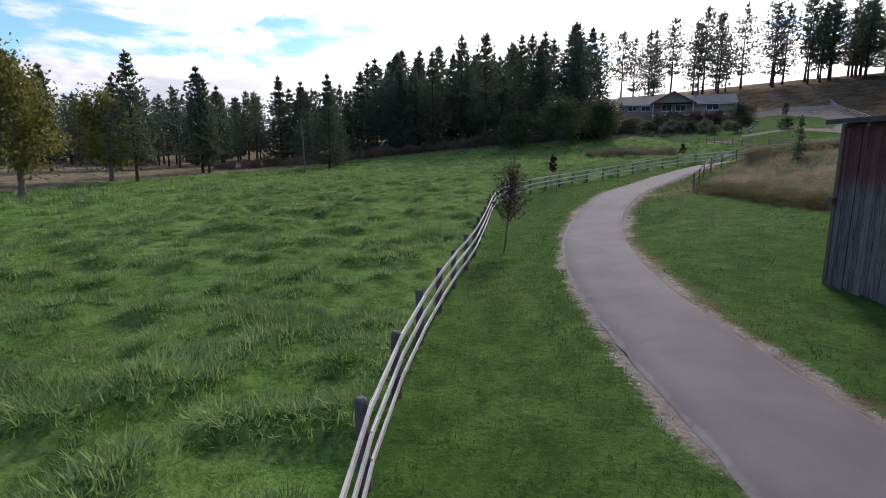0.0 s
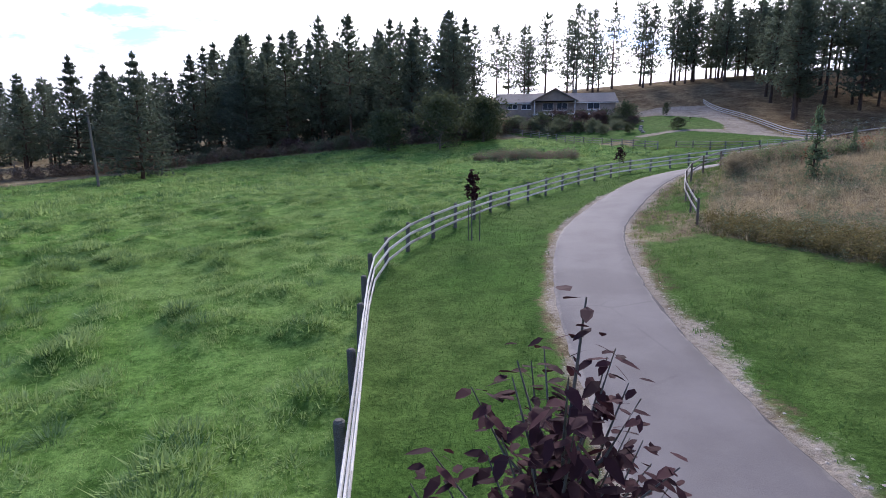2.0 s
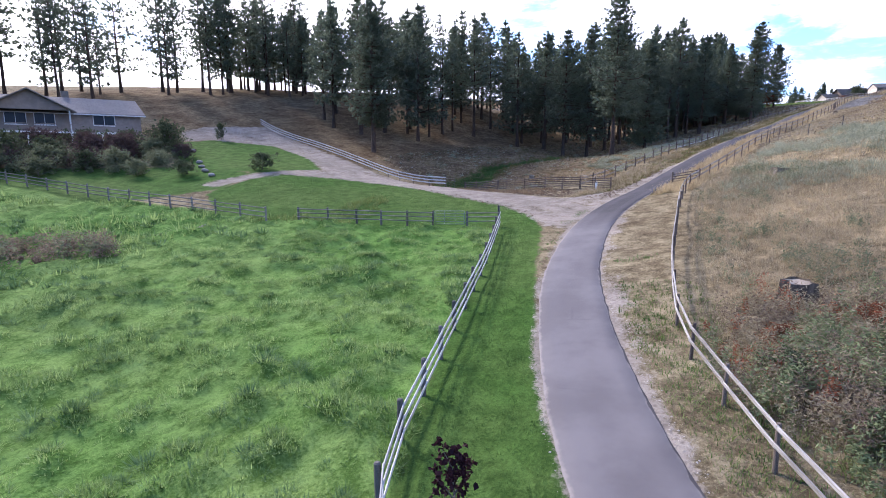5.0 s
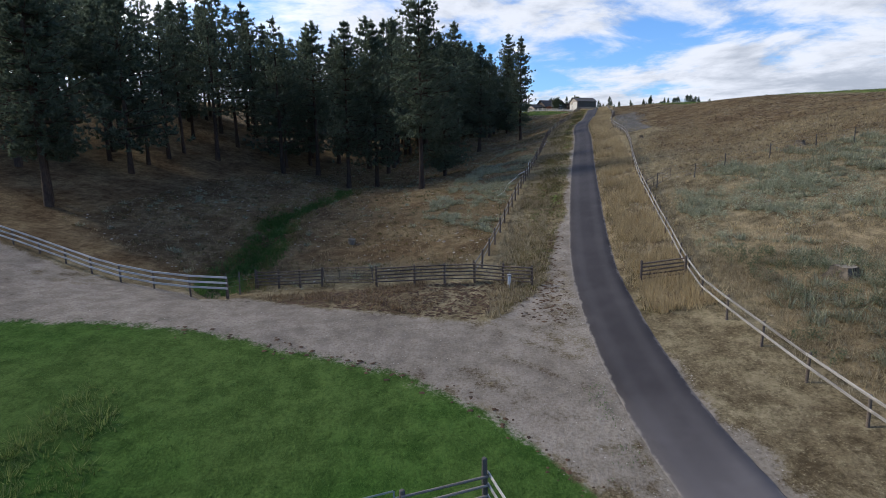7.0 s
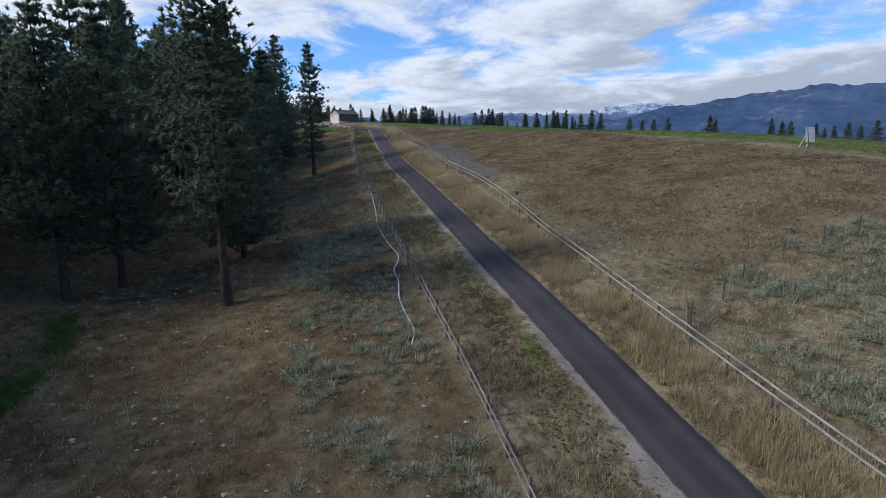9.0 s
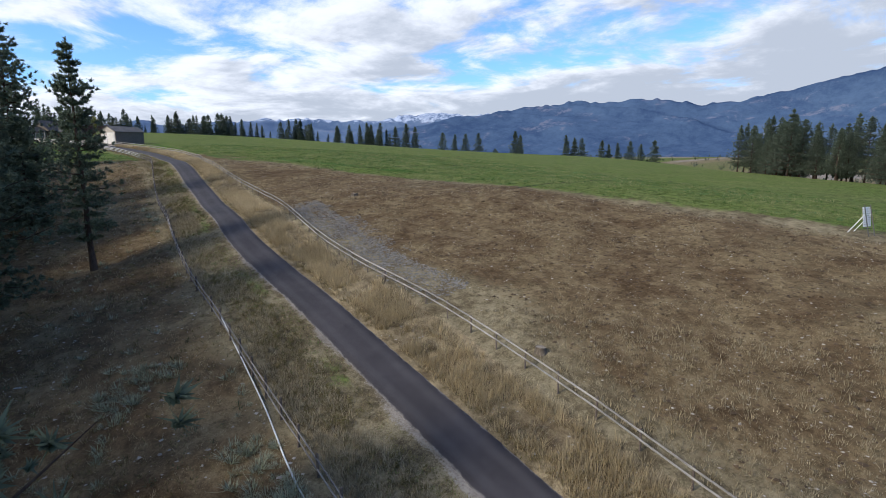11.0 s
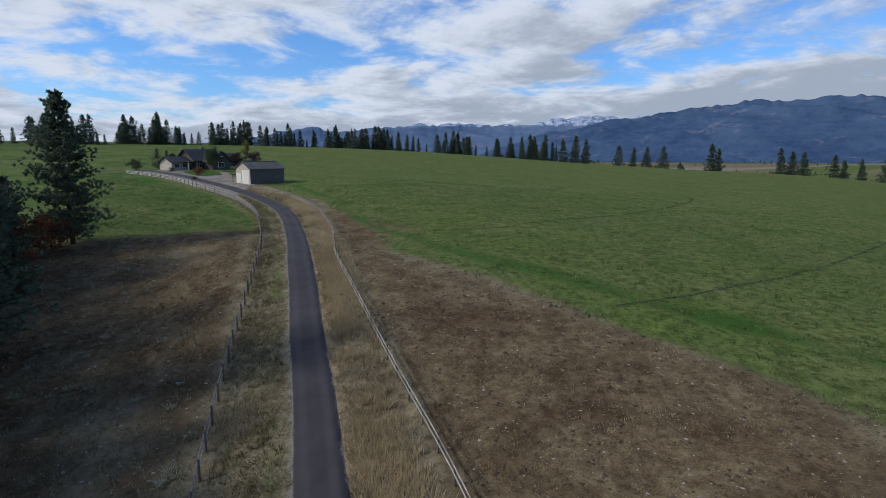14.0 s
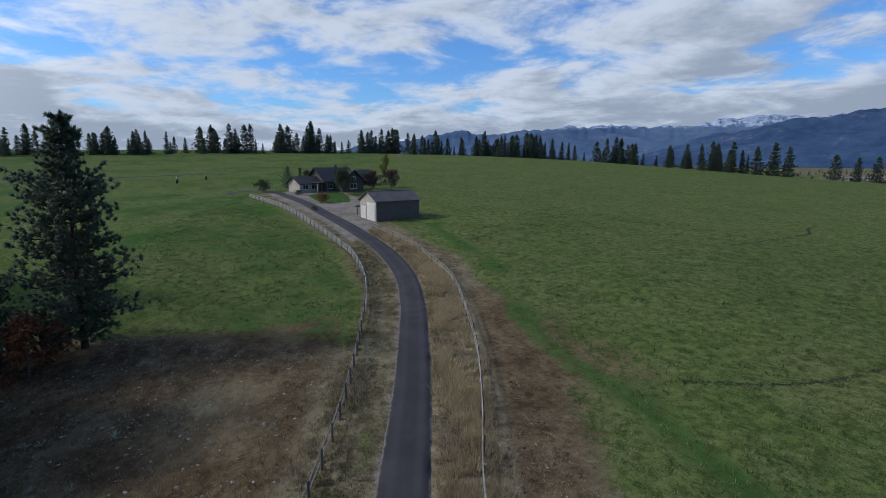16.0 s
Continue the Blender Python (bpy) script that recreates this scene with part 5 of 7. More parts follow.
def joined_trees(name, label, protos, spots):
    """Far woods: whole trees, trunk and crown, in one mesh."""
    rs = np.random.RandomState(4)
    vs, fs, n = [], [], 0
    shapes = []
    for q in protos:
        crown = [o for o in q.children if o.name.startswith("crown")][0].data
        co = np.empty(len(crown.vertices) * 3, np.float32)
        crown.vertices.foreach_get("co", co)
        stem, sf = tube([(0, 0, -0.5), (0, 0, q["tall"] * 0.9)], [0.25, 0.05], 3)
        sf = np.concatenate([sf[:, [0, 1, 2]], sf[:, [0, 2, 3]]])
        co = np.concatenate([co.reshape(-1, 3), stem])
        shapes.append((co, np.concatenate([np.arange(len(crown.vertices)).reshape(-1, 3), sf + len(crown.vertices)]), q["tall"]))
    zs = height([s[0] for s in spots], [s[1] for s in spots])
    for (x, y, tall, wd), z in zip(spots, zs):
        co, f, h = shapes[rs.randint(len(shapes))]
        a, s = rs.uniform(0, 6.28), tall / h
        c, d = math.cos(a) * s * wd, math.sin(a) * s * wd
        vs.append(np.stack([co[:, 0] * c - co[:, 1] * d + x, co[:, 0] * d + co[:, 1] * c + y, co[:, 2] * s + z - 0.2], 1))
        fs.append(f + n)
        n += len(co)
    return tagged(new(name, mesh_from(name, np.concatenate(vs), np.concatenate(fs), "fir_needles", False)), label, "trees", kind="stuff")


tiny_firs = [conifer("fir_tree", 81 + i, 15.0, 0.05, w_, 7, 5, 2, 2.4, "fir_needles", power=0.9, low=0.9, peak=0.06, gap=0.0, twigs=2, broad=0.22) for i, w_ in enumerate((2.6, 3.2))]
prototypes += tiny_firs
joined_trees("far_tree_row", "row of dark conifers along the far edge of the pasture", far_firs, FAR_SPOTS)
joined_trees("valley_trees", "belts of dark trees on the far valley floor", tiny_firs, valley_spots(2200))
scatter([(70, -104), (95, -118), (124, -143), (148, -176), (160, -194), (150, -204), (126, -172), (100, -142), (66, -122)], 62, 3.4, firs + pines, (15, 24))
for i, (x, y, tall) in enumerate([(27.7, 42.6, 3.7), (32.6, 42.3, 2.0), (33.6, 45.4, 1.7), (37, 44, 1.6)]):
    set_at(saplings[i % 2], x, y, tall, i * 90, 0.05, 0.62)
for x, y, tall in ((236.5, 47.3, 10.5), (228.5, 49, 14)):
    set_at(bushy_pine, x, y, tall, x * 7, 0.1, 1.05)
for p in prototypes:
    for o in (*p.children_recursive, p):
        bpy.data.objects.remove(o)

# young trees planted on the lawn
def upright_tree(seed, h, clear, reach, limbs, leaf, material, label):
    """A young tree with steep limbs, a long leading shoot and hanging pointed leaves set along each twig."""
    rs = np.random.RandomState(seed)
    wood = [tube([(0, 0, -0.2), (0.01, 0, h * 0.3), (0, 0.02, h * 0.7), (0, 0, h)], [0.036, 0.028, 0.016, 0.004], 8)]
    runs = [(np.array([0, 0, h * 0.68]), np.array([0.0, 0, h * 0.32]))]
    for i in range(limbs):
        u = (i + rs.rand()) / limbs
        s = np.array([0, 0, h * (clear + (0.8 - clear) * u)])
        a = i * 2.4 + rs.uniform(-0.5, 0.5)
        ln = h * rs.uniform(0.16, 0.25) * (1 - 0.35 * u)
        e = np.array([math.cos(a) * reach * rs.uniform(0.5, 1.15) * (1 - 0.6 * u * u), math.sin(a) * reach * rs.uniform(0.5, 1.15) * (1 - 0.6 * u * u), ln])
        wood.append(tube([s, s + e * np.array([0.6, 0.6, 0.45]), s + e], [0.011, 0.007, 0.003], 5))
        runs.append((s, e))
    v = []
    for s, e in runs:
        n = int(np.linalg.norm(e) / 0.033)
        for t in np.linspace(0.18, 1.02, n):
            p = s + e * t + rs.normal(0, 0.035, 3)
            b = rs.uniform(0, 6.28)
            d = np.array([math.cos(b), math.sin(b), rs.uniform(-0.75, 0.15)])
            d /= np.linalg.norm(d)
            w_ = np.cross(d, [0, 0, 1.0]) + rs.normal(0, 0.25, 3)
            w_ /= np.linalg.norm(w_)
            k = leaf * rs.uniform(0.65, 1.25)
            q = p + d * 0.25 * k
            v += [q, q + d * 0.3 * k + w_ * 0.24 * k, q + d * 0.7 * k + w_ * 0.2 * k - [0, 0, 0.06 * k], q + d * k - [0, 0, 0.15 * k], q + d * 0.7 * k - w_ * 0.2 * k - [0, 0, 0.06 * k], q + d * 0.3 * k - w_ * 0.24 * k]
    t = empty("young_tree", 0, 0, 0, label, "tree")
    child("trunk", mesh_from("trunk", *join(wood), "grey_bark"), t)
    child("crown", mesh_from("crown", v, np.arange(len(v)).reshape(-1, 6), material, False), t)
    return t


leafy = upright_tree(5, 3.98, 0.29, 0.86, 78, 0.105, "maroon_leaves", "young maroon-leaved tree on a thin stem in the lawn")
leafy.matrix_basis = pose(2.44, 21.15, h1(2.44, 21.15) - 0.02, 0, 5.0, 0)
small = broadleaf("young_tree", 6, 3.3, 0.46, 0.34, 420, 0.12, "maroon_leaves", "grey_bark", "slim maroon-leaved young tree with two stakes", 8, narrow=2.2, stem=0.03)
small.matrix_basis = pose(8.3, 41.1, h1(8.3, 41.1) - 0.02)
stake = mesh_from("stake", *tube([(0, 0, -0.2), (0.01, 0, 1.5)], [0.022, 0.02], 6), "post_wood")
child("stake", stake, small, pose(0.3, -0.16, 0))
child("stake", stake, small, pose(-0.12, 0.14, 0))
third = broadleaf("young_tree", 8, 2.5, 0.45, 0.42, 240, 0.13, "maroon_leaves", "grey_bark", "young dark-leaved tree beside the fence", 8, narrow=1.8, stem=0.03)
third.matrix_basis = pose(24.8, 56.6, h1(24.8, 56.6) - 0.02)

# leafy trees at the meadow's edge
for i, (x, y, h, wd, sd) in enumerate([(-41, 52.5, 13.5, 4.2, 3), (-47, 77, 12.5, 4.0, 4), (-52, 60, 12, 3.8, 9)]):
    t = broadleaf("cottonwood_tree", sd, h, 0.16, wd * 1.1, 6500, 0.34, "yellow_leaves", "grey_bark", "broad leafy tree turning yellow at the meadow's edge", 16, stem=0.34)
    t.matrix_basis = pose(x, y, h1(x, y) - 0.1, 0, 0, i * 70)
for i, (x, y, h, wd) in enumerate([(25, 117, 10, 5.0), (34, 119, 8.5, 4.5), (16, 120, 7, 4.0)]):
    t = broadleaf("leafy_tree", 61 + i, h, 0.06, wd, 3600, 0.42, "shrub_leaves", "grey_bark", "dark broad leafy tree at the top of the meadow", 18, stem=0.2)
    t.matrix_basis = pose(x, y, h1(x, y) - 0.1, 0, 0, i * 70)

# ---------------------------------------------------------------- buildings
def gable_roof(w, d, eave, ridge, over, thick, along="x"):
    """A pitched roof slab with overhang; the ridge runs along x."""
    bm = bmesh.new()
    rise = ridge - eave
    slope = rise / (d / 2)
    ye, ze = d / 2 + over, eave - slope * over
    prof = [(-ye, ze), (0, ridge), (ye, ze), (ye, ze + thick), (0, ridge + thick), (-ye, ze + thick)]
    a = [bm.verts.new((-over, y + d / 2, z)) for y, z in prof]
    b = [bm.verts.new((w + over, y + d / 2, z)) for y, z in prof]
    bm.faces.new(a)
    bm.faces.new(b[::-1])
    for i in range(6):
        j = (i + 1) % 6
        bm.faces.new((a[i], b[i], b[j], a[j]))
    if along == "y":
        bmesh.ops.rotate(bm, cent=(0, 0, 0), matrix=Matrix.Rotation(math.pi / 2, 3, "Z"), verts=bm.verts)
        bmesh.ops.translate(bm, vec=(d, 0, 0), verts=bm.verts)
    return bm


def gable_walls(w, d, base, eave, ridge, thick=0.2, along="x"):
    """Four walls with pointed ends, hollow inside."""
    bm = bmesh.new()
    def ring(o):
        low = [(o, o), (w - o, o), (w - o, d - o), (o, d - o)]
        v0 = [bm.verts.new((x, y, base)) for x, y in low]
        v1 = [bm.verts.new((x, y, eave)) for x, y in low]
        top = [bm.verts.new((o, d / 2, ridge)), bm.verts.new((w - o, d / 2, ridge))]
        return v0, v1, top
    v0, v1, t = ring(0.0)
    bm.faces.new((v0[0], v0[1], v1[1], v1[0]))
    bm.faces.new((v0[1], v0[2], v1[2], t[1], v1[1]))
    bm.faces.new((v0[2], v0[3], v1[3], v1[2]))
    bm.faces.new((v0[3], v0[0], v1[0], t[0], v1[3]))
    if along == "y":
        bmesh.ops.rotate(bm, cent=(0, 0, 0), matrix=Matrix.Rotation(math.pi / 2, 3, "Z"), verts=bm.verts)
        bmesh.ops.translate(bm, vec=(d, 0, 0), verts=bm.verts)
    return bm


def window_at(parent, x, y, z, w, h, face="front", trim="trim_white", panes=2):
    """A window with a frame, a sill and panes; its wall faces -y, or -x when face is side."""
    turn = {"front": 0, "side": -90, "back": 180, "right": 90}[face]
    m = pose(x, y, z, 0, 0, turn)
    bm = bmesh.new()
    for bx in ((0, -0.09, 0, w, 0.02, 0.09), (0, -0.09, h - 0.09, w, 0.02, h), (0, -0.09, 0.09, 0.09, 0.02, h - 0.09), (w - 0.09, -0.09, 0.09, w, 0.02, h - 0.09)):
        add_box(bm, *bx)
    for i in range(1, panes):
        add_box(bm, w * i / panes - 0.03, -0.07, 0.09, w * i / panes + 0.03, 0.0, h - 0.09)
    win = part("window", bm, trim, parent, "", m)
    for i in range(panes):
        part("pane", box(0.09 + (w - 0.18) * i / panes, -0.03, 0.09, 0.09 + (w - 0.18) * (i + 1) / panes, -0.01, h - 0.09), "window_glass", win, "dark reflecting glass")
    part("sill", box(-0.06, -0.14, -0.06, w + 0.06, 0.0, 0.0), trim, win)
    return win


def siding(parent, w, d, base, eave, material, step=0.22, faces=("front", "side", "right")):
    """Lap boards on the walls, each board an own piece."""
    for f in faces:
        ln = w if f in ("front", "back") else d
        bm = bmesh.new()
        add_box(bm, 0, -0.035, 0, ln, 0.0, step * 0.96)
        me = done(bm, "board", material)
        n = int((eave - base) / step)
        for i in range(n):
            z = base + i * step
            m = {"front": pose(0, 0, z, -2, 0, 0), "side": pose(0, d, z, -2, 0, -90), "right": pose(w, 0, z, -2, 0, 90), "back": pose(w, d, z, -2, 0, 180)}[f]
            child("board", me, parent, m)


def door_at(parent, x, y, z, w, h, material, panels=4, face="front", label=""):
    m = pose(x, y, z, 0, 0, {"front": 0, "side": -90}[face])
    dr = part("door", box(0, -0.10, 0, w, -0.03, h, 0.01), material, parent, label, m)
    for i in range(panels):
        part("panel", box(0.12, -0.125, 0.1 + (h - 0.15) * i / panels, w - 0.12, -0.098, 0.1 + (h - 0.15) * (i + 0.86) / panels, 0.01), material, dr)
    bm = bmesh.new()
    for bx in ((-0.12, -0.08, 0, 0, 0.0, h + 0.12), (w, -0.08, 0, w + 0.12, 0.0, h + 0.12), (0, -0.08, h, w, 0.0, h + 0.12)):
        add_box(bm, *bx)
    part("door_frame", bm, "trim_white", dr)
    part("handle", box(w * 0.5 - 0.06, -0.16, 0.9, w * 0.5 + 0.06, -0.12, 0.94), "steel", dr, "steel handle")
    return dr


def build_shed():
    """The garage on the hilltop: door end towards the drive, long plain side, dark pitched roof, open lean-to."""
    gx, gy = 282.3, 5.0
    e = empty("garage", gx, gy, h1(gx, gy) - 0.05, "beige garage with long sides coloured grey-brown for shade and a dark pitched roof", "garage", turn=180 + 16.5)
    # local x runs away from the corner along the door end, local -y is the door end's outside
    w, d, eave, ridge = 6.4, 9.4, 3.85, 5.45
    e.matrix_basis = pose(gx + 6.4 * math.cos(radians(16.5)), gy + 6.4 * math.sin(radians(16.5)), h1(gx, gy) - 0.05, 0, 0, 180 + 16.5)
    # long axis along y
    part("wall", gable_walls(d, w, -0.4, eave, ridge, along="y"), "beige_siding", e)
    # long sides away from the sun: shade is put into the board colour
    for sx, mat in ((w + 0.005, "shaded_siding"), (-0.04, "shaded_siding")):
        me = done(box(0, 0, 0, 0.035, d, 0.29), "siding_board", mat)
        for i in range(13):
            child("siding_board", me, e, pose(sx, 0, i * 0.296, 0, 0, 0))
    part("roof", gable_roof(d, w, eave, ridge, 0.35, 0.12, along="y"), "shingles", e)
    for i in range(7):
        part("ridge_tile", box(w / 2 - 0.16, i * d / 7, ridge + 0.115, w / 2 + 0.16, (i + 0.95) * d / 7, ridge + 0.16, 0.02), "shingles", e)
    door_at(e, 3.0, 0, 0.02, 2.9, 3.3, "door_cream", 5, label="tall cream overhead door")
    door_at(e, 0.55, 0, 0.02, 1.9, 2.5, "door_cream", 4, label="lower cream garage door")
    bm = bmesh.new()
    add_box(bm, -2.6, 0.3, 2.55, 0.15, 6.5, 2.65)
    part("lean_to_roof", bm, "shingles", e, "", Matrix.Translation((0, 0, 0.15)) @ Matrix.Rotation(radians(-12), 4, "Y"))
    for y in (0.5, 3.4, 6.3):
        part("lean_to_post", box(-2.45, y - 0.07, -0.3, -2.31, y + 0.07, 2.75), "brown_wood", e)
    for y in (3.2, 5.2):
        part("wall_brace", box(w + 0.4, y, -0.4, w + 0.5, y + 0.1, 1.0), "post_wood", e)
    return e


build_shed()


def build_lower_house():
    """The long two-level house on the slope: pale roof, porch gable over a deck, windows in pairs."""
    x0, y0 = 45.0, 142.0
    zb = 9.8
    e = empty("house", x0, y0, zb, "long grey-beige two-level house with a pale roof and a gabled deck", "house")
    e.matrix_basis = pose(x0, y0, zb, 0, 0, -20.8)
    w, d, floor, eave, ridge = 26.5, 10.0, 2.7, 5.5, 7.7
    part("wall", gable_walls(w, d, -1.5, eave, ridge), "house_siding", e)
    siding(e, w, d, floor, eave, "house_siding", 0.28, ("front", "right"))
    part("roof", gable_roof(w, d, eave, ridge, 0.6, 0.16), "pale_shingles", e)
    part("gutter", box(-0.6, -0.72, eave - 0.36, w + 0.6, -0.6, eave - 0.22), "trim_white", e)
    # porch gable that stands forward
    pw, pd = 9.4, 3.2
    pm = pose(8.0, -pd, 0)
    bm = gable_roof(pd + 5.0, pw, eave, ridge + 0.35, 0.5, 0.16, along="y")
    part("porch_roof", bm, "pale_shingles", e, "", pm)
    bm = bmesh.new()
    v = [bm.verts.new(c) for c in ((0, 0.3, eave), (pw, 0.3, eave), (pw / 2, 0.3, ridge + 0.3), (0, 0.5, eave), (pw, 0.5, eave), (pw / 2, 0.5, ridge + 0.3))]
    for f in ((0, 1, 2), (5, 4, 3), (0, 3, 4, 1), (1, 4, 5, 2), (2, 5, 3, 0)):
        bm.faces.new([v[i] for i in f])
    part("porch_gable", bm, "house_siding", e, "", pm)
    part("deck", box(8.0, -pd, floor - 0.22, 24.5, 0.0, floor), "trim_white", e, "pale timber deck")
    post = done(box(-0.1, -0.1, -1.6, 0.1, 0.1, floor - 0.2, 0.02), "deck_post", "trim_white")
    for px in (8.2, 12.3, 17.2, 20.8, 24.3):
        child("deck_post", post, e, pose(px, -pd + 0.15, 0))
    tall = done(box(-0.09, -0.09, floor, 0.09, 0.09, eave, 0.02), "porch_post", "trim_white")
    for px in (8.2, 17.2):
        child("porch_post", tall, e, pose(px, -pd + 0.35, 0))
    part("hand_rail", box(8.0, -pd, floor + 0.95, 24.5, -pd + 0.08, floor + 1.03), "house_siding", e)
    bal = done(box(-0.02, -0.02, floor, 0.02, 0.02, floor + 0.95), "baluster", "house_siding")
    for i in range(55):
        child("baluster", bal, e, pose(8.1 + i * 0.3, -pd + 0.04, 0))
    for wx, ww, hh in ((2.2, 2.2, 1.1), (5.4, 2.2, 1.2), (10.2, 2.4, 1.7), (13.4, 2.4, 1.7), (20.3, 2.8, 1.5)):
        window_at(e, wx, -0.03, floor + 0.9 + (1.7 - hh) * 0.5, ww, hh)
    for wx in (9.0, 14.0, 19.0):
        window_at(e, wx, 0.0, 0.5, 2.2, 1.4)
    window_at(e, w + 0.03, 4.0, floor + 0.9, 1.2, 1.8, "right")
    part("chimney", box(17.5, 5.2, ridge - 0.6, 18.4, 6.0, ridge + 1.1, 0.02), "stones", e)
    return e


build_lower_house()


def build_upper_house():
    """The brown log house among trees at the end of the drive: two crossing gables and a stone porch."""
    x0, y0 = 334.0, 10.0
    e = empty("house", x0, y0, h1(x0, y0) - 0.3, "brown log house with dark crossing gables among trees", "house")
    e.matrix_basis = pose(x0, y0, h1(x0, y0) - 0.2, 0, 0, -66)
    w, d, eave, ridge = 10.0, 9.0, 3.4, 6.5
    at = pose(2.2, 0, 0)
    part("wall", gable_walls(w, d, -1, eave, ridge), "log_siding", e, "", at)
    logs = done(box(0, -0.12, 0, w, 0.0, 0.27, 0.05), "log", "log_siding")
    for i in range(11):
        child("log", logs, e, pose(2.2, 0, i * 0.3))
    part("roof", gable_roof(w, d, eave, ridge, 0.8, 0.22), "dark_roof", e, "", at)
    m = pose(5.2, -4.4, 0)
    part("wing_wall", gable_walls(7.0, 6.6, -1, eave - 0.2, ridge - 0.5, along="y"), "log_siding", e, "", m)
    part("wing_roof", gable_roof(8.6, 6.6, eave - 0.2, ridge - 0.5, 0.8, 0.22, along="y"), "dark_roof", e, "", m)
    part("barge_board", box(5.2, -5.24, eave - 0.35, 11.8, -5.2, eave - 0.2), "brown_wood", e)
    low = pose(-4.6, 1.2, 0)
    part("low_wing_wall", gable_walls(7.0, 6.4, -1, 2.6, 4.2), "beige_siding", e, "pale low wing", low)
    part("low_wing_roof", gable_roof(7.0, 6.4, 2.6, 4.2, 0.6, 0.2), "dark_roof", e, "", low)
    window_at(e, 7.4, -4.45, 1.0, 2.2, 1.5)
    window_at(e, 7.8, -4.45, 3.4, 1.4, 1.0)
    window_at(e, -3.8, 1.15, 0.9, 1.6, 1.3)
    window_at(e, -1.2, 1.15, 0.9, 1.6, 1.3)
    window_at(e, 2.8, -0.15, 1.0, 1.8, 1.3)
    door_at(e, 0.8, 1.1, 0.1, 1.0, 2.1, "brown_wood", 2, label="brown front door")
    part("chimney", box(8.6, 5.5, ridge - 1.6, 9.6, 6.4, ridge + 0.9, 0.03), "stones", e)
    for px in (-0.9, 2.0):
        part("porch_post", box(px, -1.6, -0.5, px + 0.35, -1.25, 2.7), "stones", e, "stone-clad porch post")
    part("porch_roof", box(-1.2, -1.9, 2.65, 2.6, 1.3, 2.83), "dark_roof", e)
    a = empty("garage", 352, -2, h1(352, -2) - 0.2, "low brown outbuilding with a dark roof behind the house", "garage", turn=-66)
    part("wall", gable_walls(9.0, 7.0, -1, 2.8, 4.8), "log_siding", a)
    part("roof", gable_roof(9.0, 7.0, 2.8, 4.8, 0.6, 0.2), "dark_roof", a)
    door_at(a, 1.2, -0.03, 0.1, 2.6, 2.2, "door_cream", 4, label="pale garage door")
    window_at(a, 5.4, -0.03, 1.0, 1.6, 1.1)


build_upper_house()


def build_barn():
    """The old barn beside the drive: upright boards, red above and bare below, a low roof with an eave."""
    e = empty("barn", 10.85, 5.0, h1(11, 10) - 0.05, "old barn with red-painted upper boards and weathered lower boards", "barn")
    d, h = 9.9, 4.5
    part("wall_core", box(0.06, 0.03, -0.3, 7.0, d - 0.03, h + 0.1), "dark_roof", e)
    rnd = random.Random(9)
    y = 0.0
    while y < d - 0.05:
        wd = min(rnd.uniform(0.17, 0.27), d - y)
        low = 0.02 + rnd.uniform(0.0, 0.12)
        part("plank", box(rnd.uniform(-0.012, 0.004), y + 0.006, low, 0.055, y + wd - 0.006, h), "barn_boards", e)
        y += wd
    x = 0.06
    while x < 6.9:
        wd = rnd.uniform(0.18, 0.27)
        part("plank", box(x + 0.005, d - 0.03, 0.05, x + wd - 0.005, d + rnd.uniform(0.02, 0.035), h + 0.2 * (1 - abs(x - 3.5) / 3.5)), "barn_boards", e)
        x += wd
    part("corner_board", box(-0.035, d - 0.09, 0.05, 0.055, d + 0.045, h), "brown_wood", e)
    bm = bmesh.new()
    v = []
    for yy in (-0.4, d + 0.4):
        v.append([bm.verts.new(c) for c in ((-0.24, yy, h + 0.02), (3.5, yy, h + 0.3), (7.24, yy, h + 0.02), (7.24, yy, h + 0.15), (3.5, yy, h + 0.44), (-0.24, yy, h + 0.15))])
    bm.faces.new(v[0]); bm.faces.new(v[1][::-1])
    for i in range(6):
        j = (i + 1) % 6
        bm.faces.new((v[0][i], v[1][i], v[1][j], v[0][j]))
    part("roof", bm, "dark_roof", e, "dark low-pitched roof")
    raf = done(box(-0.2, -0.05, -0.1, 0.3, 0.05, 0.0), "rafter", "brown_wood")
    for i in range(12):
        child("rafter", raf, e, pose(0.0, 0.2 + i * 0.86, h + 0.03, 0, -4.3, 0))
    part("bracket", box(-0.16, d - 0.12, 2.35, 0.0, d + 0.06, 2.55), "brown_wood", e)
    return e


build_barn()


# ---------------------------------------------------------------- single things out of doors
def build_pole():
    x, y = -24.1, 95.0
    e = empty("utility_pole", x, y, h1(x, y), "bare wooden utility pole leaning slightly in the meadow", "pole")
    child("shaft", mesh_from("shaft", *tube([(0, 0, -0.5), (-0.15, 0, 4.5), (-0.35, 0.05, 9.3)], [0.17, 0.15, 0.11], 9), "post_wood"), e)
    part("cross_arm", box(-1.0, -0.06, 8.8, 0.35, 0.06, 8.92), "post_wood", e)
    for px in (-0.9, 0.2):
        child("insulator", mesh_from("insulator", *tube([(px, 0, 8.9), (px, 0, 9.1)], [0.05, 0.03], 8), "white_paint"), e)


build_pole()


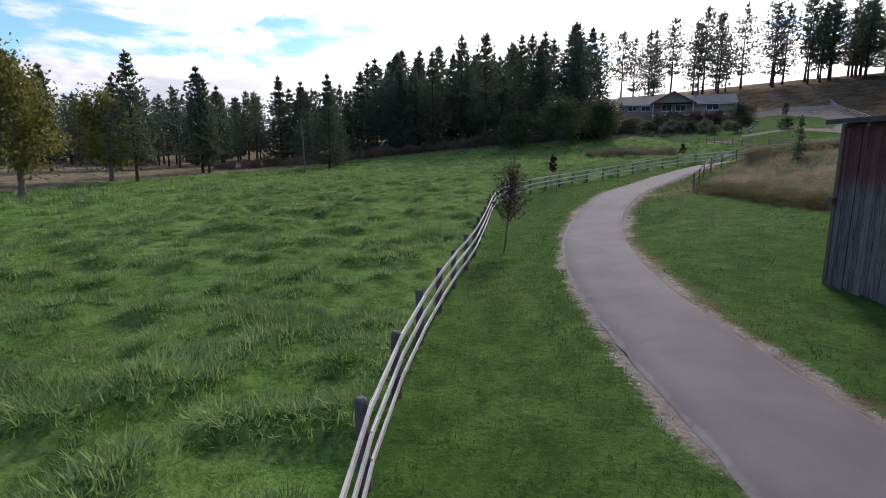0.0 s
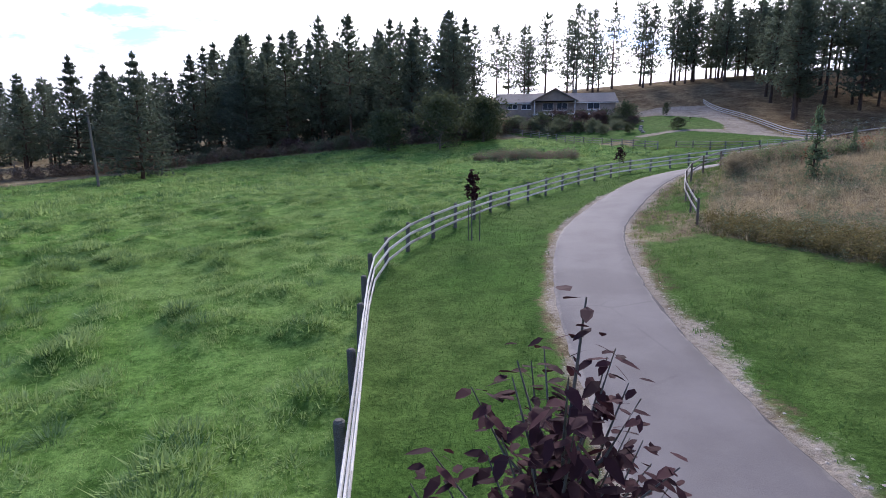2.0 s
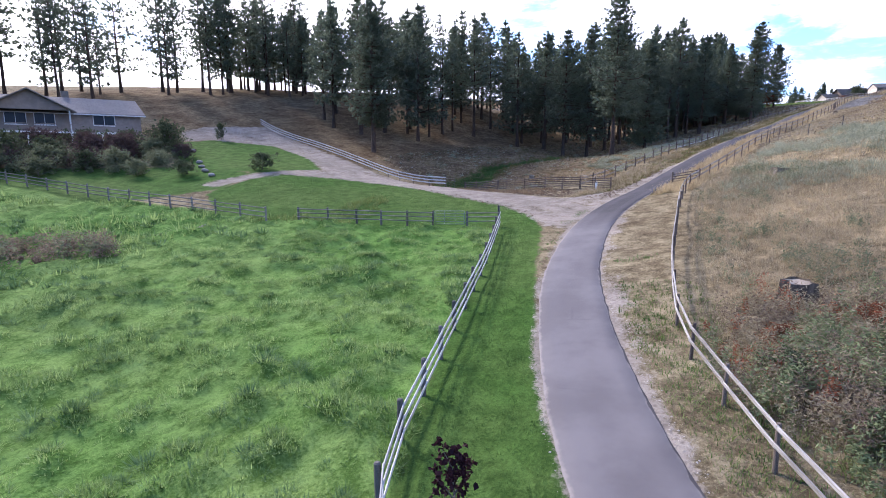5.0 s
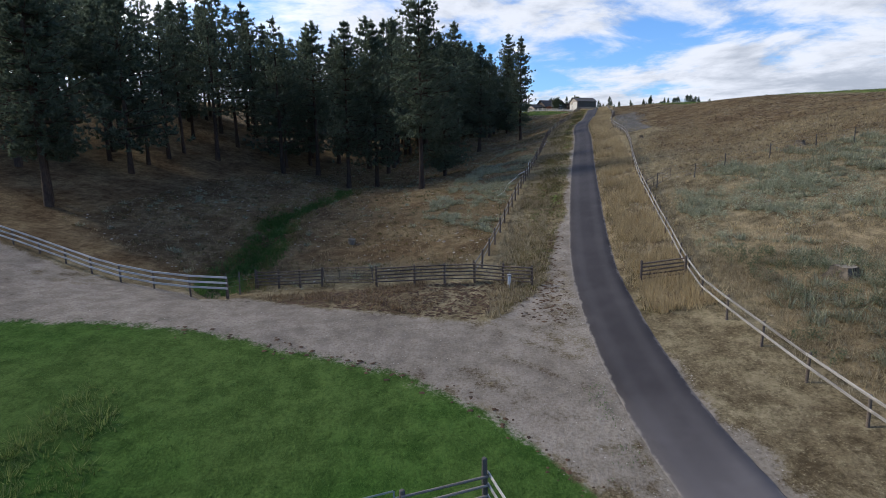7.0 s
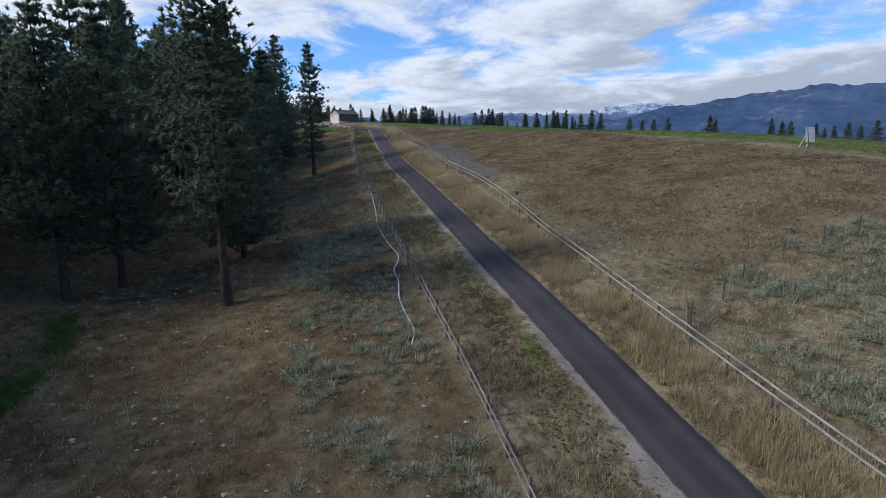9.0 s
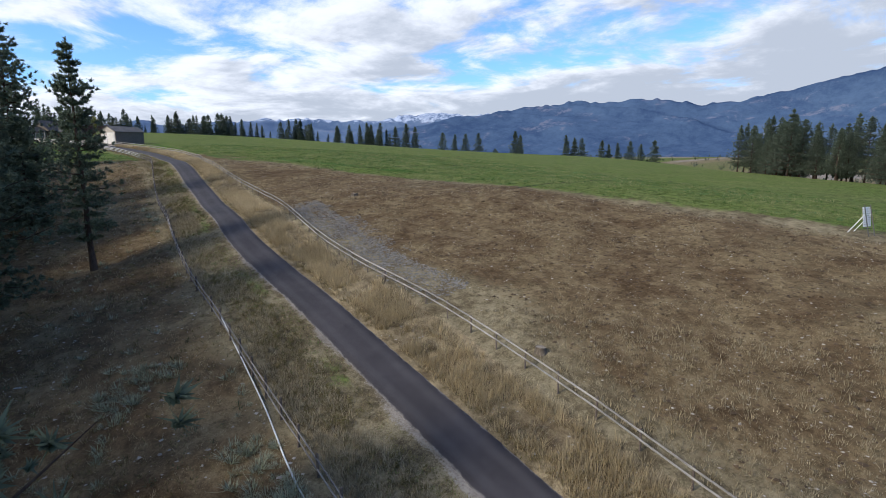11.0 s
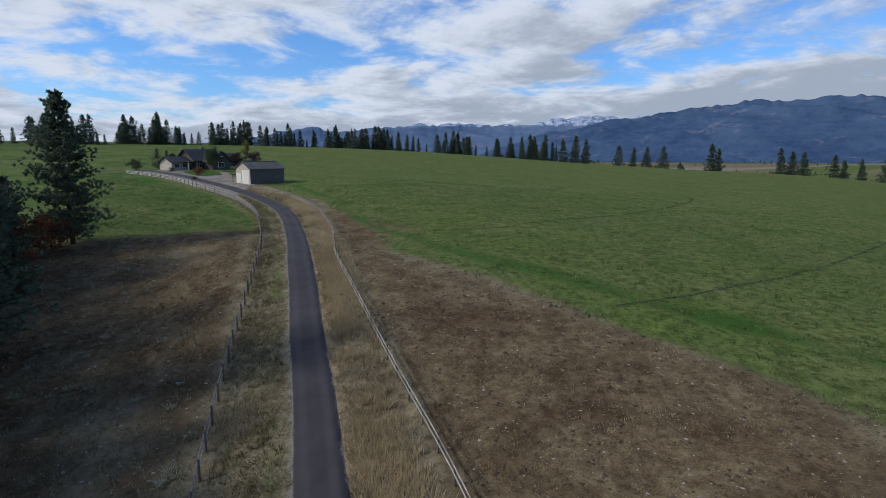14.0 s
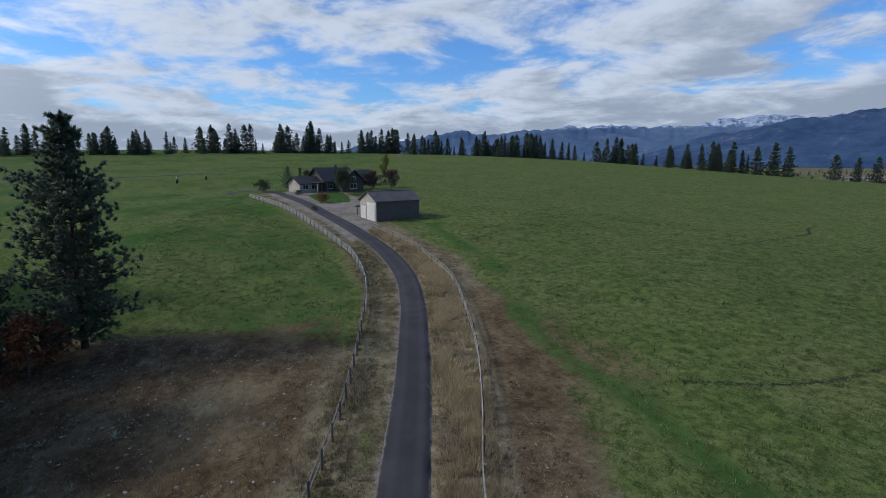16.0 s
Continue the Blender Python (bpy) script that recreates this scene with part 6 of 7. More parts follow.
def stump(x, y, r, h, seed, label):
    rs = np.random.RandomState(seed)
    e = empty("tree_stump", x, y, h1(x, y) - 0.05, label, "stump")
    n = 14
    bm = bmesh.new()
    a = np.linspace(0, 2 * np.pi, n, endpoint=False)
    rr = r * (1 + 0.13 * rs.normal(size=n))
    rings = []
    for z, k in ((-0.15, 1.55), (0.12, 1.18), (h * 0.6, 1.0), (h, 0.96)):
        rings.append([bm.verts.new((q * k * math.cos(t), q * k * math.sin(t), z + (rs.uniform(-0.04, 0.06) * h if z == h else 0))) for q, t in zip(rr, a)])
    for lo, hi in zip(rings, rings[1:]):
        for i in range(n):
            bm.faces.new((lo[i], lo[(i + 1) % n], hi[(i + 1) % n], hi[i]))
    part("bark", bm, "stump_wood", e)
    bm = bmesh.new()
    top = [bm.verts.new((v[0], v[1], v[2])) for v in [(q * 0.93 * math.cos(t), q * 0.93 * math.sin(t), h * 0.95) for q, t in zip(rr, a)]]
    c = bm.verts.new((0, 0, h * 0.93))
    for i in range(n):
        bm.faces.new((top[i], top[(i + 1) % n], c))
    part("cut_face", bm, "cut_wood", e)
    return e


stump(39.4, 50.0, 0.55, 0.85, 1, "wide weathered tree stump in dry grass")
stump(65.0, 49.1, 0.55, 0.42, 2, "weathered tree stump on the dry slope")
stump(117.7, 39.1, 0.32, 0.45, 3, "broken stump beside the rail fence")
stump(91.6, 33.9, 0.4, 0.45, 4, "pale splintered stump on bare ground")
stump(155.2, 21.4, 0.36, 0.4, 5, "pale root stump on ploughed ground")


def feed_tub(x, y):
    """An open tub with a thick rim, standing a little askew."""
    e = empty("feed_tub", x, y, h1(x, y), "open tan tub standing in the draw", "tub")
    n = 20
    a = np.linspace(0, 2 * np.pi, n, endpoint=False)
    prof = [(0.27, -0.03), (0.31, 0.2), (0.34, 0.44), (0.35, 0.46), (0.33, 0.47), (0.31, 0.44), (0.27, 0.08), (0.02, 0.06)]
    v = [(r * math.cos(t), r * math.sin(t), z) for r, z in prof for t in a]
    f = [(i * n + k, i * n + (k + 1) % n, (i + 1) * n + (k + 1) % n, (i + 1) * n + k) for i in range(len(prof) - 1) for k in range(n)]
    child("shell", mesh_from("shell", v, f, "cut_wood"), e, pose(0, 0, 0, 3, -4, 0))
    hoop = np.linspace(0, 2 * np.pi, 21)
    child("hoop", mesh_from("hoop", *tube(np.stack([0.325 * np.cos(hoop), 0.325 * np.sin(hoop), hoop * 0 + 0.25], 1), [0.012] * 21, 5), "dark_rail"), e, pose(0, 0, 0, 3, -4, 0))


feed_tub(86.6, 75.9)


def build_board():
    """The white slatted panel on its prop in the pasture."""
    x, y = 104.0, 8.0
    e = empty("target_panel", x, y, h1(x, y), "white slatted panel propped up in the pasture", "panel", turn=64)
    for i in range(9):
        part("slat", box(-0.55, -0.03, 0.75 + i * 0.19, 0.55, 0.0, 0.915 + i * 0.19), "white_paint", e, "", Matrix.Rotation(radians(8), 4, "X"))
    for sx in (-0.42, 0.42):
        child("leg", mesh_from("leg", *tube([(sx, 0.35, -0.1), (sx, -0.3, 2.6)], [0.05, 0.045], 6), "post_wood"), e)
        child("prop", mesh_from("prop", *tube([(sx, -1.5, -0.1), (sx, -0.15, 1.8)], [0.04, 0.04], 6), "white_paint"), e)
    child("cross_bar", mesh_from("cross_bar", *tube([(-0.7, 0.02, 0.6), (0.7, 0.02, 0.6)], [0.035, 0.035], 6), "post_wood"), e)


build_board()


def build_hose(points, label, r=0.045):
    line = resample(points, 0.6)
    z = height(line[:, 0], line[:, 1]) + 0.09 + 0.02 * rough(line[:, 0], line[:, 1], 1.1, 2)
    v, f = tube(np.column_stack([line, z]), np.full(len(line), r), 6)
    tagged(new("hose", mesh_from("hose", v, f, "hose_plastic")), label, "hose")


build_hose([(96.3, 62.1), (97.8, 61.2), (99.9, 60.7), (102.6, 60), (105.7, 58.7), (108.1, 58), (110.8, 56.4), (115, 55.6), (121.4, 54.0), (128.3, 51.5), (139.5, 47.9)], "long pale hose lying on dry ground by the fence")

def build_marker():
    x, y = 71.9, 64.2
    e = empty("water_hydrant", x, y, h1(x, y), "short white post hydrant before the pole fence", "hydrant")
    part("post", box(-0.09, -0.09, -0.1, 0.09, 0.09, 0.75, 0.02), "white_paint", e)
    part("cap", box(-0.12, -0.12, 0.75, 0.12, 0.12, 0.84, 0.02), "concrete", e)
    child("pipe", mesh_from("pipe", *tube([(0.11, 0, 0), (0.11, 0, 0.95), (0.2, 0, 1.0)], [0.02, 0.02, 0.02], 6), "steel"), e)


build_marker()


def build_far_cabin(x, y, turn, w, d, wall, roof, label, tall=1.0):
    e = empty("cabin", x, y, h1(x, y) - 0.1, label, "cabin", turn=turn)
    e.matrix_basis = e.matrix_basis @ Matrix.Diagonal((1, 1, tall, 1))
    part("wall", gable_walls(w, d, -0.5, 2.4, 3.9), wall, e)
    part("roof", gable_roof(w, d, 2.4, 3.9, 0.4, 0.14), roof, e)
    window_at(e, w * 0.2, -0.03, 1.0, 1.2, 1.0)
    door_at(e, w * 0.6, -0.03, 0.0, 1.0, 2.0, "door_cream", 2, label="pale door")


build_far_cabin(-100, 146, 10, 6, 4.5, "house_siding", "pale_shingles", "small pale cabin beyond the far trees")
build_far_cabin(-122, 128, 25, 8, 5, "log_siding", "dark_roof", "low brown cabin beyond the far fence")
for k, (bx, by, bt) in enumerate([(1115, -1480, 20), (1165, -1500, 70), (760, -1750, 40), (700, -1790, 110), (1300, -1300, 15), (980, -1640, 60), (820, -1500, 30)]):
    build_far_cabin(bx, by, bt, 24, 12, "white_paint" if k % 2 else "house_siding", "pale_shingles", "pale farm building far off in the valley", 2.0)
stump_log = empty("log", 44, 88, h1(44, 88) + 0.05, "pale fallen log in the meadow", "log", turn=30)
child("bark", mesh_from("bark", *tube([(0, 0, 0.08), (1.6, 0.05, 0.1), (3.4, 0.3, 0.07)], [0.11, 0.1, 0.06], 8), "dark_rail"), stump_log)
for sx, sy in ((58.2, 104.5), (59.6, 106.8), (61.4, 109.4), (57.0, 102.0), (66.5, 117.0)):
    r = random.Random(int(sx * 10))
    bm = bmesh.new()
    bmesh.ops.create_icosphere(bm, subdivisions=2, radius=0.4)
    for v in bm.verts:
        v.co *= 1 + 0.25 * noise.noise(v.co * 1.7 + Vector((sx, sy, 0)))
        v.co.z *= 0.6
    b = new("boulder", done(bm, "boulder", "stones", True))
    b.matrix_basis = pose(sx, sy, h1(sx, sy) + 0.12, 0, 0, r.uniform(0, 360))
    tagged(b, "pale garden boulder beside the island lawn", "boulder", "garden boulders")

# ---------------------------------------------------------------- bushes and garden trees
BUSHES = {}


def bush(kind, x, y, tall, label, turn=0, wide=1.0):
    form = (kind, int(x * 10 + y * 7) % 2)
    if form not in BUSHES:
        mats = {"green": "shrub_leaves", "purple": "purple_leaves", "red": "red_leaves", "rust": "tan_leaves", "grey": "willow_leaves"}
        BUSHES[form] = broadleaf("bush", 90 + len(BUSHES), 2.0, 0.04, 1.25, 1500, 0.13, mats[kind], "grey_bark", "", 17, "bush", 0.9, 0.03, loose=0.075)
    b = copy_thing(BUSHES[form], pose(x, y, h1(x, y) - 0.05, 0, 0, turn) @ Matrix.Diagonal((tall / 2 * wide, tall / 2 * wide, tall / 2, 1)))
    return tagged(b, label, "bush")


for i, (kind, x, y, h, wd) in enumerate([("grey", 45.4, 131, 3.0, 1.2), ("green", 49, 126, 3.6, 1.1), ("green", 52, 123.5, 3.0, 1.2), ("purple", 55.5, 121, 3.4, 1.1), ("green", 52.5, 117.2, 2.2, 1.3), ("purple", 58, 118.5, 3.2, 1.2), ("grey", 60.5, 116.5, 2.6, 1.1), ("green", 63, 117.5, 4.2, 0.9),
                                          ("grey", 53.8, 110, 1.8, 1.4), ("green", 56, 105.2, 1.7, 1.4), ("purple", 66, 122, 2.6, 1.2), ("grey", 48, 118, 2.0, 1.4), ("green", 57, 125, 3.2, 1.1), ("green", 42, 134, 3.4, 1.2), ("purple", 70, 127, 2.4, 1.3), ("green", 38, 131, 3.6, 1.3), ("grey", 50.5, 121, 2.6, 1.4), ("purple", 53, 126.5, 3.4, 1.2), ("grey", 55, 115.5, 2.2, 1.5), ("green", 60, 121, 3.2, 1.2), ("grey", 46, 124, 2.8, 1.4), ("grey", 43, 128, 3.2, 1.4), ("purple", 62.5, 113.5, 1.8, 1.4), ("grey", 58.5, 112.5, 1.6, 1.5)]):
    bush(kind, x, y, h, {"grey": "grey-green garden bush below the house", "green": "dark green garden bush below the house", "purple": "purplish garden bush below the house"}[kind], i * 50, wd)
bush("green", 61.9, 99.5, 1.9, "round dark green bush on the island lawn", 20, 1.5)
bush("green", 75.2, 121.7, 2.6, "small upright evergreen bush by the lane", 0, 0.55)
for i, (kind, x, y, h) in enumerate([("green", 33.4, 50.6, 0.9), ("green", 30.9, 49.0, 0.8), ("red", 35.6, 50.6, 0.8), ("rust", 32.7, 48.0, 1.0), ("green", 35.4, 48.0, 0.9), ("red", 37.6, 48.0, 0.8)]):
    bush(kind, x, y, h, {"rust": "brown autumn bush on the dry bank", "red": "reddish autumn bush on the dry bank", "green": "green bush on the dry bank"}[kind], i * 37, 1.4)
for i, (x, y, h) in enumerate([(26.3, 46.6, 1.2), (27.3, 47.5, 1.3), (28.4, 48.0, 1.1)]):
    bush("rust", x, y, h, "tall brown thicket beside the rail fence", i * 53, 1.2)
for i, (x, y, h) in enumerate([(18, 126, 3.2), (8, 131, 2.6), (-2, 134, 3.0), (28, 128, 3.6), (33, 127, 4.2), (24, 130, 2.8), (-14, 134, 2.4), (36, 124, 3.6), (30, 124, 2.6), (38, 128, 4.6), (13, 134, 3.4)]):
    bush(("rust", "grey", "purple")[i % 3], x, y, h, "tangled brush before the woods", i * 63, 1.6)
for i, (kind, x, y, h, wd, lab) in enumerate([("green", 339, 24.0, 3.2, 1.2, "round clipped evergreen at the drive's turn"), ("green", 364, 9.9, 4.0, 0.9, "dark evergreen beside the log house"), ("red", 310.3, 11.4, 2.2, 1.2, "bright red bush on the front lawn"),
                                          ("purple", 345, -13, 5.0, 1.1, "dark purple-leaved tree behind the garage"), ("purple", 340.8, -6, 5.0, 1.0, "dark leafy bush beside the log house"), ("green", 329, 15.4, 1.2, 1.6, "low bush in the gravel bed"), ("grey", 300, 14.5, 0.9, 1.6, "low grey bush beside the drive"),
                                          ("red", 234.4, 43.8, 5.2, 1.0, "red autumn bush below the pines"), ("rust", 232, 50, 4.0, 1.2, "brown bush below the pines"), ("green", 223, 47, 4.0, 1.2, "dark bush below the pines"), ("green", 234, 53, 6.0, 1.0, "dark bush below the pines")]):
    bush(kind, x, y, h, lab, i * 71, wd)
for b in BUSHES.values():
    for o in (*b.children_recursive, b):
        bpy.data.objects.remove(o)
yard_tree = broadleaf("yard_tree", 44, 6.5, 0.18, 3.0, 2400, 0.3, "shrub_leaves", "grey_bark", "dark round leafy tree before the log house", 14, stem=0.14)
yard_tree.matrix_basis = pose(326, 4.5, h1(326, 4.5))
poplar = broadleaf("yard_tree", 45, 9.5, 0.12, 1.7, 1300, 0.3, "yellow_leaves", "grey_bark", "slim yellowing poplar behind the log house", 14, narrow=2.2, stem=0.13)
poplar.matrix_basis = pose(366, -16, h1(366, -16))
for i, (x, y, h, w_) in enumerate([(347, 17, 6.5, 2.2), (357, 12.8, 5.2, 1.0)]):
    t = conifer("garden_pine", 81 + i, h, 0.04, w_, 14, 6, 9, 0.5, "fir_needles", gap=0.1, label="bushy dark garden conifer by the drive's turn")
    t.matrix_basis = pose(x, y, h1(x, y) - 0.05)

# ---------------------------------------------------------------- grass, weeds and stones
STUFF = np.random.RandomState(77)


def places(poly, count, rs=STUFF):
    p = np.array(poly, float)
    lo, hi = p.min(0), p.max(0)
    out = np.zeros((0, 2))
    while len(out) < count:
        q = rs.uniform(lo, hi, (count * 2, 2))
        out = np.concatenate([out, q[inside(q[:, 0], q[:, 1], poly) > 0]])
    return out[:count]


def beside(line, near, far, count, rs=STUFF, power=1.0):
    """Places at a chance distance to one side of a line (left positive)."""
    i = rs.randint(0, len(line), count)
    off = near + (far - near) * rs.rand(count) ** power
    return line[i] + normals_of(line)[i] * off[:, None] + rs.normal(0, 0.2, (count, 2))


def ground_z(p):
    za, zb, d = zones(p[:, 0], p[:, 1])
    return height(p[:, 0], p[:, 1]) + micro(p[:, 0], p[:, 1], za, zb, d), za, zb, d


def tufts(name, label, category, p, blade_n, length, width, material, lean=0.5, radius=0.1, vary=0.45, keep=None, swell=None):
    """Tufts of blades, one triangle a blade, bent outwards; all in one mesh."""
    rs = STUFF
    z, za, zb, d = ground_z(p)
    ok = np.abs(d) > ROAD_HALF + 0.12
    if keep is not None:
        ok &= keep(za, zb, d, p)
    p, z = p[ok], z[ok]
    n = len(p)
    size = 1 + vary * rs.uniform(-1, 1.2, n)
    if swell is not None:
        size *= swell(p[:, 0], p[:, 1])
    k = blade_n
    a = rs.uniform(0, 6.283, (n, k))
    r = radius * np.sqrt(rs.rand(n, k)) * size[:, None]
    root = np.stack([p[:, 0:1] + r * np.cos(a), p[:, 1:2] + r * np.sin(a), np.repeat(z[:, None] - 0.02, k, 1)], 2)
    ln = length * size[:, None] * rs.uniform(0.55, 1.2, (n, k))
    ls = lean * rs.uniform(0.2, 1.4, (n, k))
    tip = root + np.stack([np.cos(a) * ls * ln, np.sin(a) * ls * ln, ln * np.sqrt(np.maximum(0.1, 1 - np.minimum(ls, 0.9) ** 2))], 2)
    b = a + 1.57 + rs.uniform(-0.6, 0.6, (n, k))
    side = np.stack([np.cos(b), np.sin(b), np.zeros_like(b)], 2) * (width * size[:, None, None])
    v = np.stack([root - side, root + side, tip], 2).reshape(-1, 3)
    f = np.arange(n * k * 3).reshape(-1, 3)
    me = mesh_from(name, v, f, material, False)
    return tagged(new(name, me), label, category, kind="stuff")


def leafy_weeds(name, label, p, leaves, tall, wide_, leaf, material, keep=None, vary=0.5):
    """Low bushy plants: small leaves at chance angles filling an uneven dome round each stem; all in one mesh."""
    rs = STUFF
    z, za, zb, d = ground_z(p)
    ok = np.abs(d) > ROAD_HALF + 0.3
    if keep is not None:
        ok &= keep(za, zb, d, p)
    p, z = p[ok], z[ok]
    n, k = len(p), leaves
    size = (1 + vary * rs.uniform(-1, 1, n))[:, None]
    a, r, u = rs.uniform(0, 6.283, (n, k)), np.sqrt(rs.rand(n, k)), rs.rand(n, k) ** 0.75
    spread = wide_ * size * (0.45 + 0.75 * u) * np.sqrt(np.maximum(0.05, 1.08 - u))
    c = np.stack([p[:, :1] + r * spread * np.cos(a), p[:, 1:] + r * spread * np.sin(a), z[:, None] + tall * size * u * rs.uniform(0.7, 1.15, (n, k))], 2).reshape(-1, 3)
    m = len(c)
    e1 = rs.normal(size=(m, 3))
    e1[:, 2] = 0.5 * e1[:, 2] + 0.35
    e1 /= np.linalg.norm(e1, axis=1, keepdims=True)
    e2 = np.cross(e1, rs.normal(size=(m, 3)))
    e2 /= np.maximum(np.linalg.norm(e2, axis=1, keepdims=True), 1e-6)
    ln = leaf * rs.uniform(0.6, 1.4, (m, 1))
    v = np.stack([c - e1 * ln, c + e2 * ln * 0.33, c + e1 * ln, c - e2 * ln * 0.33], 1).reshape(-1, 3)
    return tagged(new(name, mesh_from(name, v, np.arange(m * 4).reshape(-1, 4), material, False)), label, "weeds", kind="stuff")


def pebbles(name, label, p, size, material, flat=0.6, keep=None, power=2.0):
    """Loose stones: rough double pyramids of chance size."""
    rs = STUFF
    z, za, zb, d = ground_z(p)
    ok = np.abs(d) > ROAD_HALF + 0.1
    if keep is not None:
        ok &= keep(za, zb, d, p)
    p, z = p[ok], z[ok]
    n = len(p)
    base = np.array([(1, 0, 0), (0.35, 0.9, 0.1), (-0.8, 0.55, -0.1), (-0.75, -0.6, 0.1), (0.4, -0.95, 0), (0.1, 0.05, 0.8), (-0.05, 0, -0.6)])
    tri = np.array([(0, 1, 5), (1, 2, 5), (2, 3, 5), (3, 4, 5), (4, 0, 5), (1, 0, 6), (2, 1, 6), (3, 2, 6), (4, 3, 6), (0, 4, 6)])
    s = size * (0.4 + 1.3 * rs.rand(n) ** power)
    a = rs.uniform(0, 6.283, n)
    v = base[None] * (1 + 0.3 * rs.normal(size=(n, 7, 3)))
    x = v[:, :, 0] * np.cos(a)[:, None] - v[:, :, 1] * np.sin(a)[:, None]
    y = v[:, :, 0] * np.sin(a)[:, None] + v[:, :, 1] * np.cos(a)[:, None]
    w3 = np.stack([x * s[:, None] + p[:, :1], y * s[:, None] + p[:, 1:], v[:, :, 2] * s[:, None] * flat + z[:, None] + 0.1 * s[:, None]], 2).reshape(-1, 3)
    f = (np.arange(n) * 7)[:, None, None] + tri[None]
    return tagged(new(name, mesh_from(name, w3, f.reshape(-1, 3), material, False)), label, "stones", kind="stuff")


def lush_only(za, zb, d, p):
    return (za[:, 0] > 0.5) & (za[:, 1] < 0.5)


def mown_only(za, zb, d, p):
    return (za[:, 1] > 0.45) & (za[:, 2] < 0.6)


def soft_only(za, zb, d, p):
    return (za[:, 2] < 0.5) & (za[:, 1] < 0.5)


def clumpy(size, seed, cut):
    def test(za, zb, d, p):
        return rough(p[:, 0], p[:, 1], size, seed) + 0.5 * rough(p[:, 0], p[:, 1], size * 0.3, seed + 1) > cut
    return test


def both(*tests):
    def test(za, zb, d, p):
        ok = np.ones(len(p), bool)
        for t in tests:
            ok &= t(za, zb, d, p)
        return ok
    return test


NEAR_MEADOW = [(-30, 2), (-1, 2), (0, 12), (3.3, 35), (13, 49.8), (24, 58), (36, 62), (54, 68), (50, 80), (36, 84), (10, 80), (-14, 62), (-26, 30)]
FAR_MEADOW = [(-46, 20), (-30, 2), (-26, 30), (-14, 62), (10, 80), (36, 84), (50, 80), (47, 104), (36, 121), (8, 128), (-12, 128), (-30, 110), (-44, 88)]
tufts("meadow_grass", "lush uneven green meadow grass", "grass", places(NEAR_MEADOW, 40000), 10, 0.17, 0.013, "meadow_blades", 0.85, 0.17, keep=lush_only, swell=lambda x, y: 0.5 + 0.95 * clump_field(x, y))
tufts("meadow_turf", "fine short grass of the meadow beside the rail fence", "grass", places([(-15, 4), (-1, 4), (0, 12), (3.3, 35), (7, 43), (2, 52), (-8, 44), (-14, 26)], 26000), 10, 0.11, 0.007, "meadow_blades", 0.9, 0.15, keep=lush_only, swell=lambda x, y: 0.6 + 0.8 * clump_field(x, y))
tufts("meadow_tussocks", "coarse darker tussocks in the meadow", "grass", places(NEAR_MEADOW, 1800), 90, 0.26, 0.007, "tussock_blades", 0.95, 0.2, vary=0.5, keep=both(lush_only, clumpy(2.4, 12, 0.1)))
# dark blades here also stand in for the shaded sides of grass lumps
tufts("meadow_dark_clumps", "small dark clumps all over the meadow", "grass", places(NEAR_MEADOW, 12000), 32, 0.17, 0.010, "tussock_blades", 0.9, 0.2, vary=0.45, keep=lambda za, zb, d, p: lush_only(za, zb, d, p) & (clump_field(p[:, 0], p[:, 1]) > 0.7))
tufts("meadow_mounds", "dense rounded clumps of meadow grass", "grass", places(NEAR_MEADOW, 9000), 34, 0.19, 0.009, "meadow_blades", 0.95, 0.26, vary=0.4, keep=lambda za, zb, d, p: lush_only(za, zb, d, p) & (clump_field(p[:, 0], p[:, 1]) > 0.62))
tufts("far_meadow_grass", "green meadow grass farther off", "grass", places(FAR_MEADOW, 11000), 9, 0.3, 0.03, "meadow_blades", 0.8, 0.32, keep=lush_only, swell=lambda x, y: 0.45 + 1.1 * np.clip(0.5 + rough(x, y, 2.2, 53), 0, 1.3))
tufts("far_tussocks", "dark tussocks in the far meadow", "grass", places(FAR_MEADOW, 2200), 26, 0.4, 0.035, "tussock_blades", 0.95, 0.35, keep=both(lush_only, clumpy(4.0, 13, 0.1)))
tufts("lawn_grass", "short mown lawn grass beside the drive", "grass", np.concatenate([places(LAWN_LEFT, 30000), places(LAWN_RIGHT, 15000)]), 4, 0.085, 0.009, "lawn_blades", 0.6, 0.1, keep=mown_only)
tufts("lawn_edge_grass", "ragged lawn edge against gravel", "grass", np.concatenate([beside(road_line[60:280], 1.7, 2.5, 3000), beside(road_line[60:200], -2.7, -1.8, 2200)]), 6, 0.10, 0.010, "lawn_blades", 0.8, 0.1, keep=clumpy(1.2, 22, 0.0))
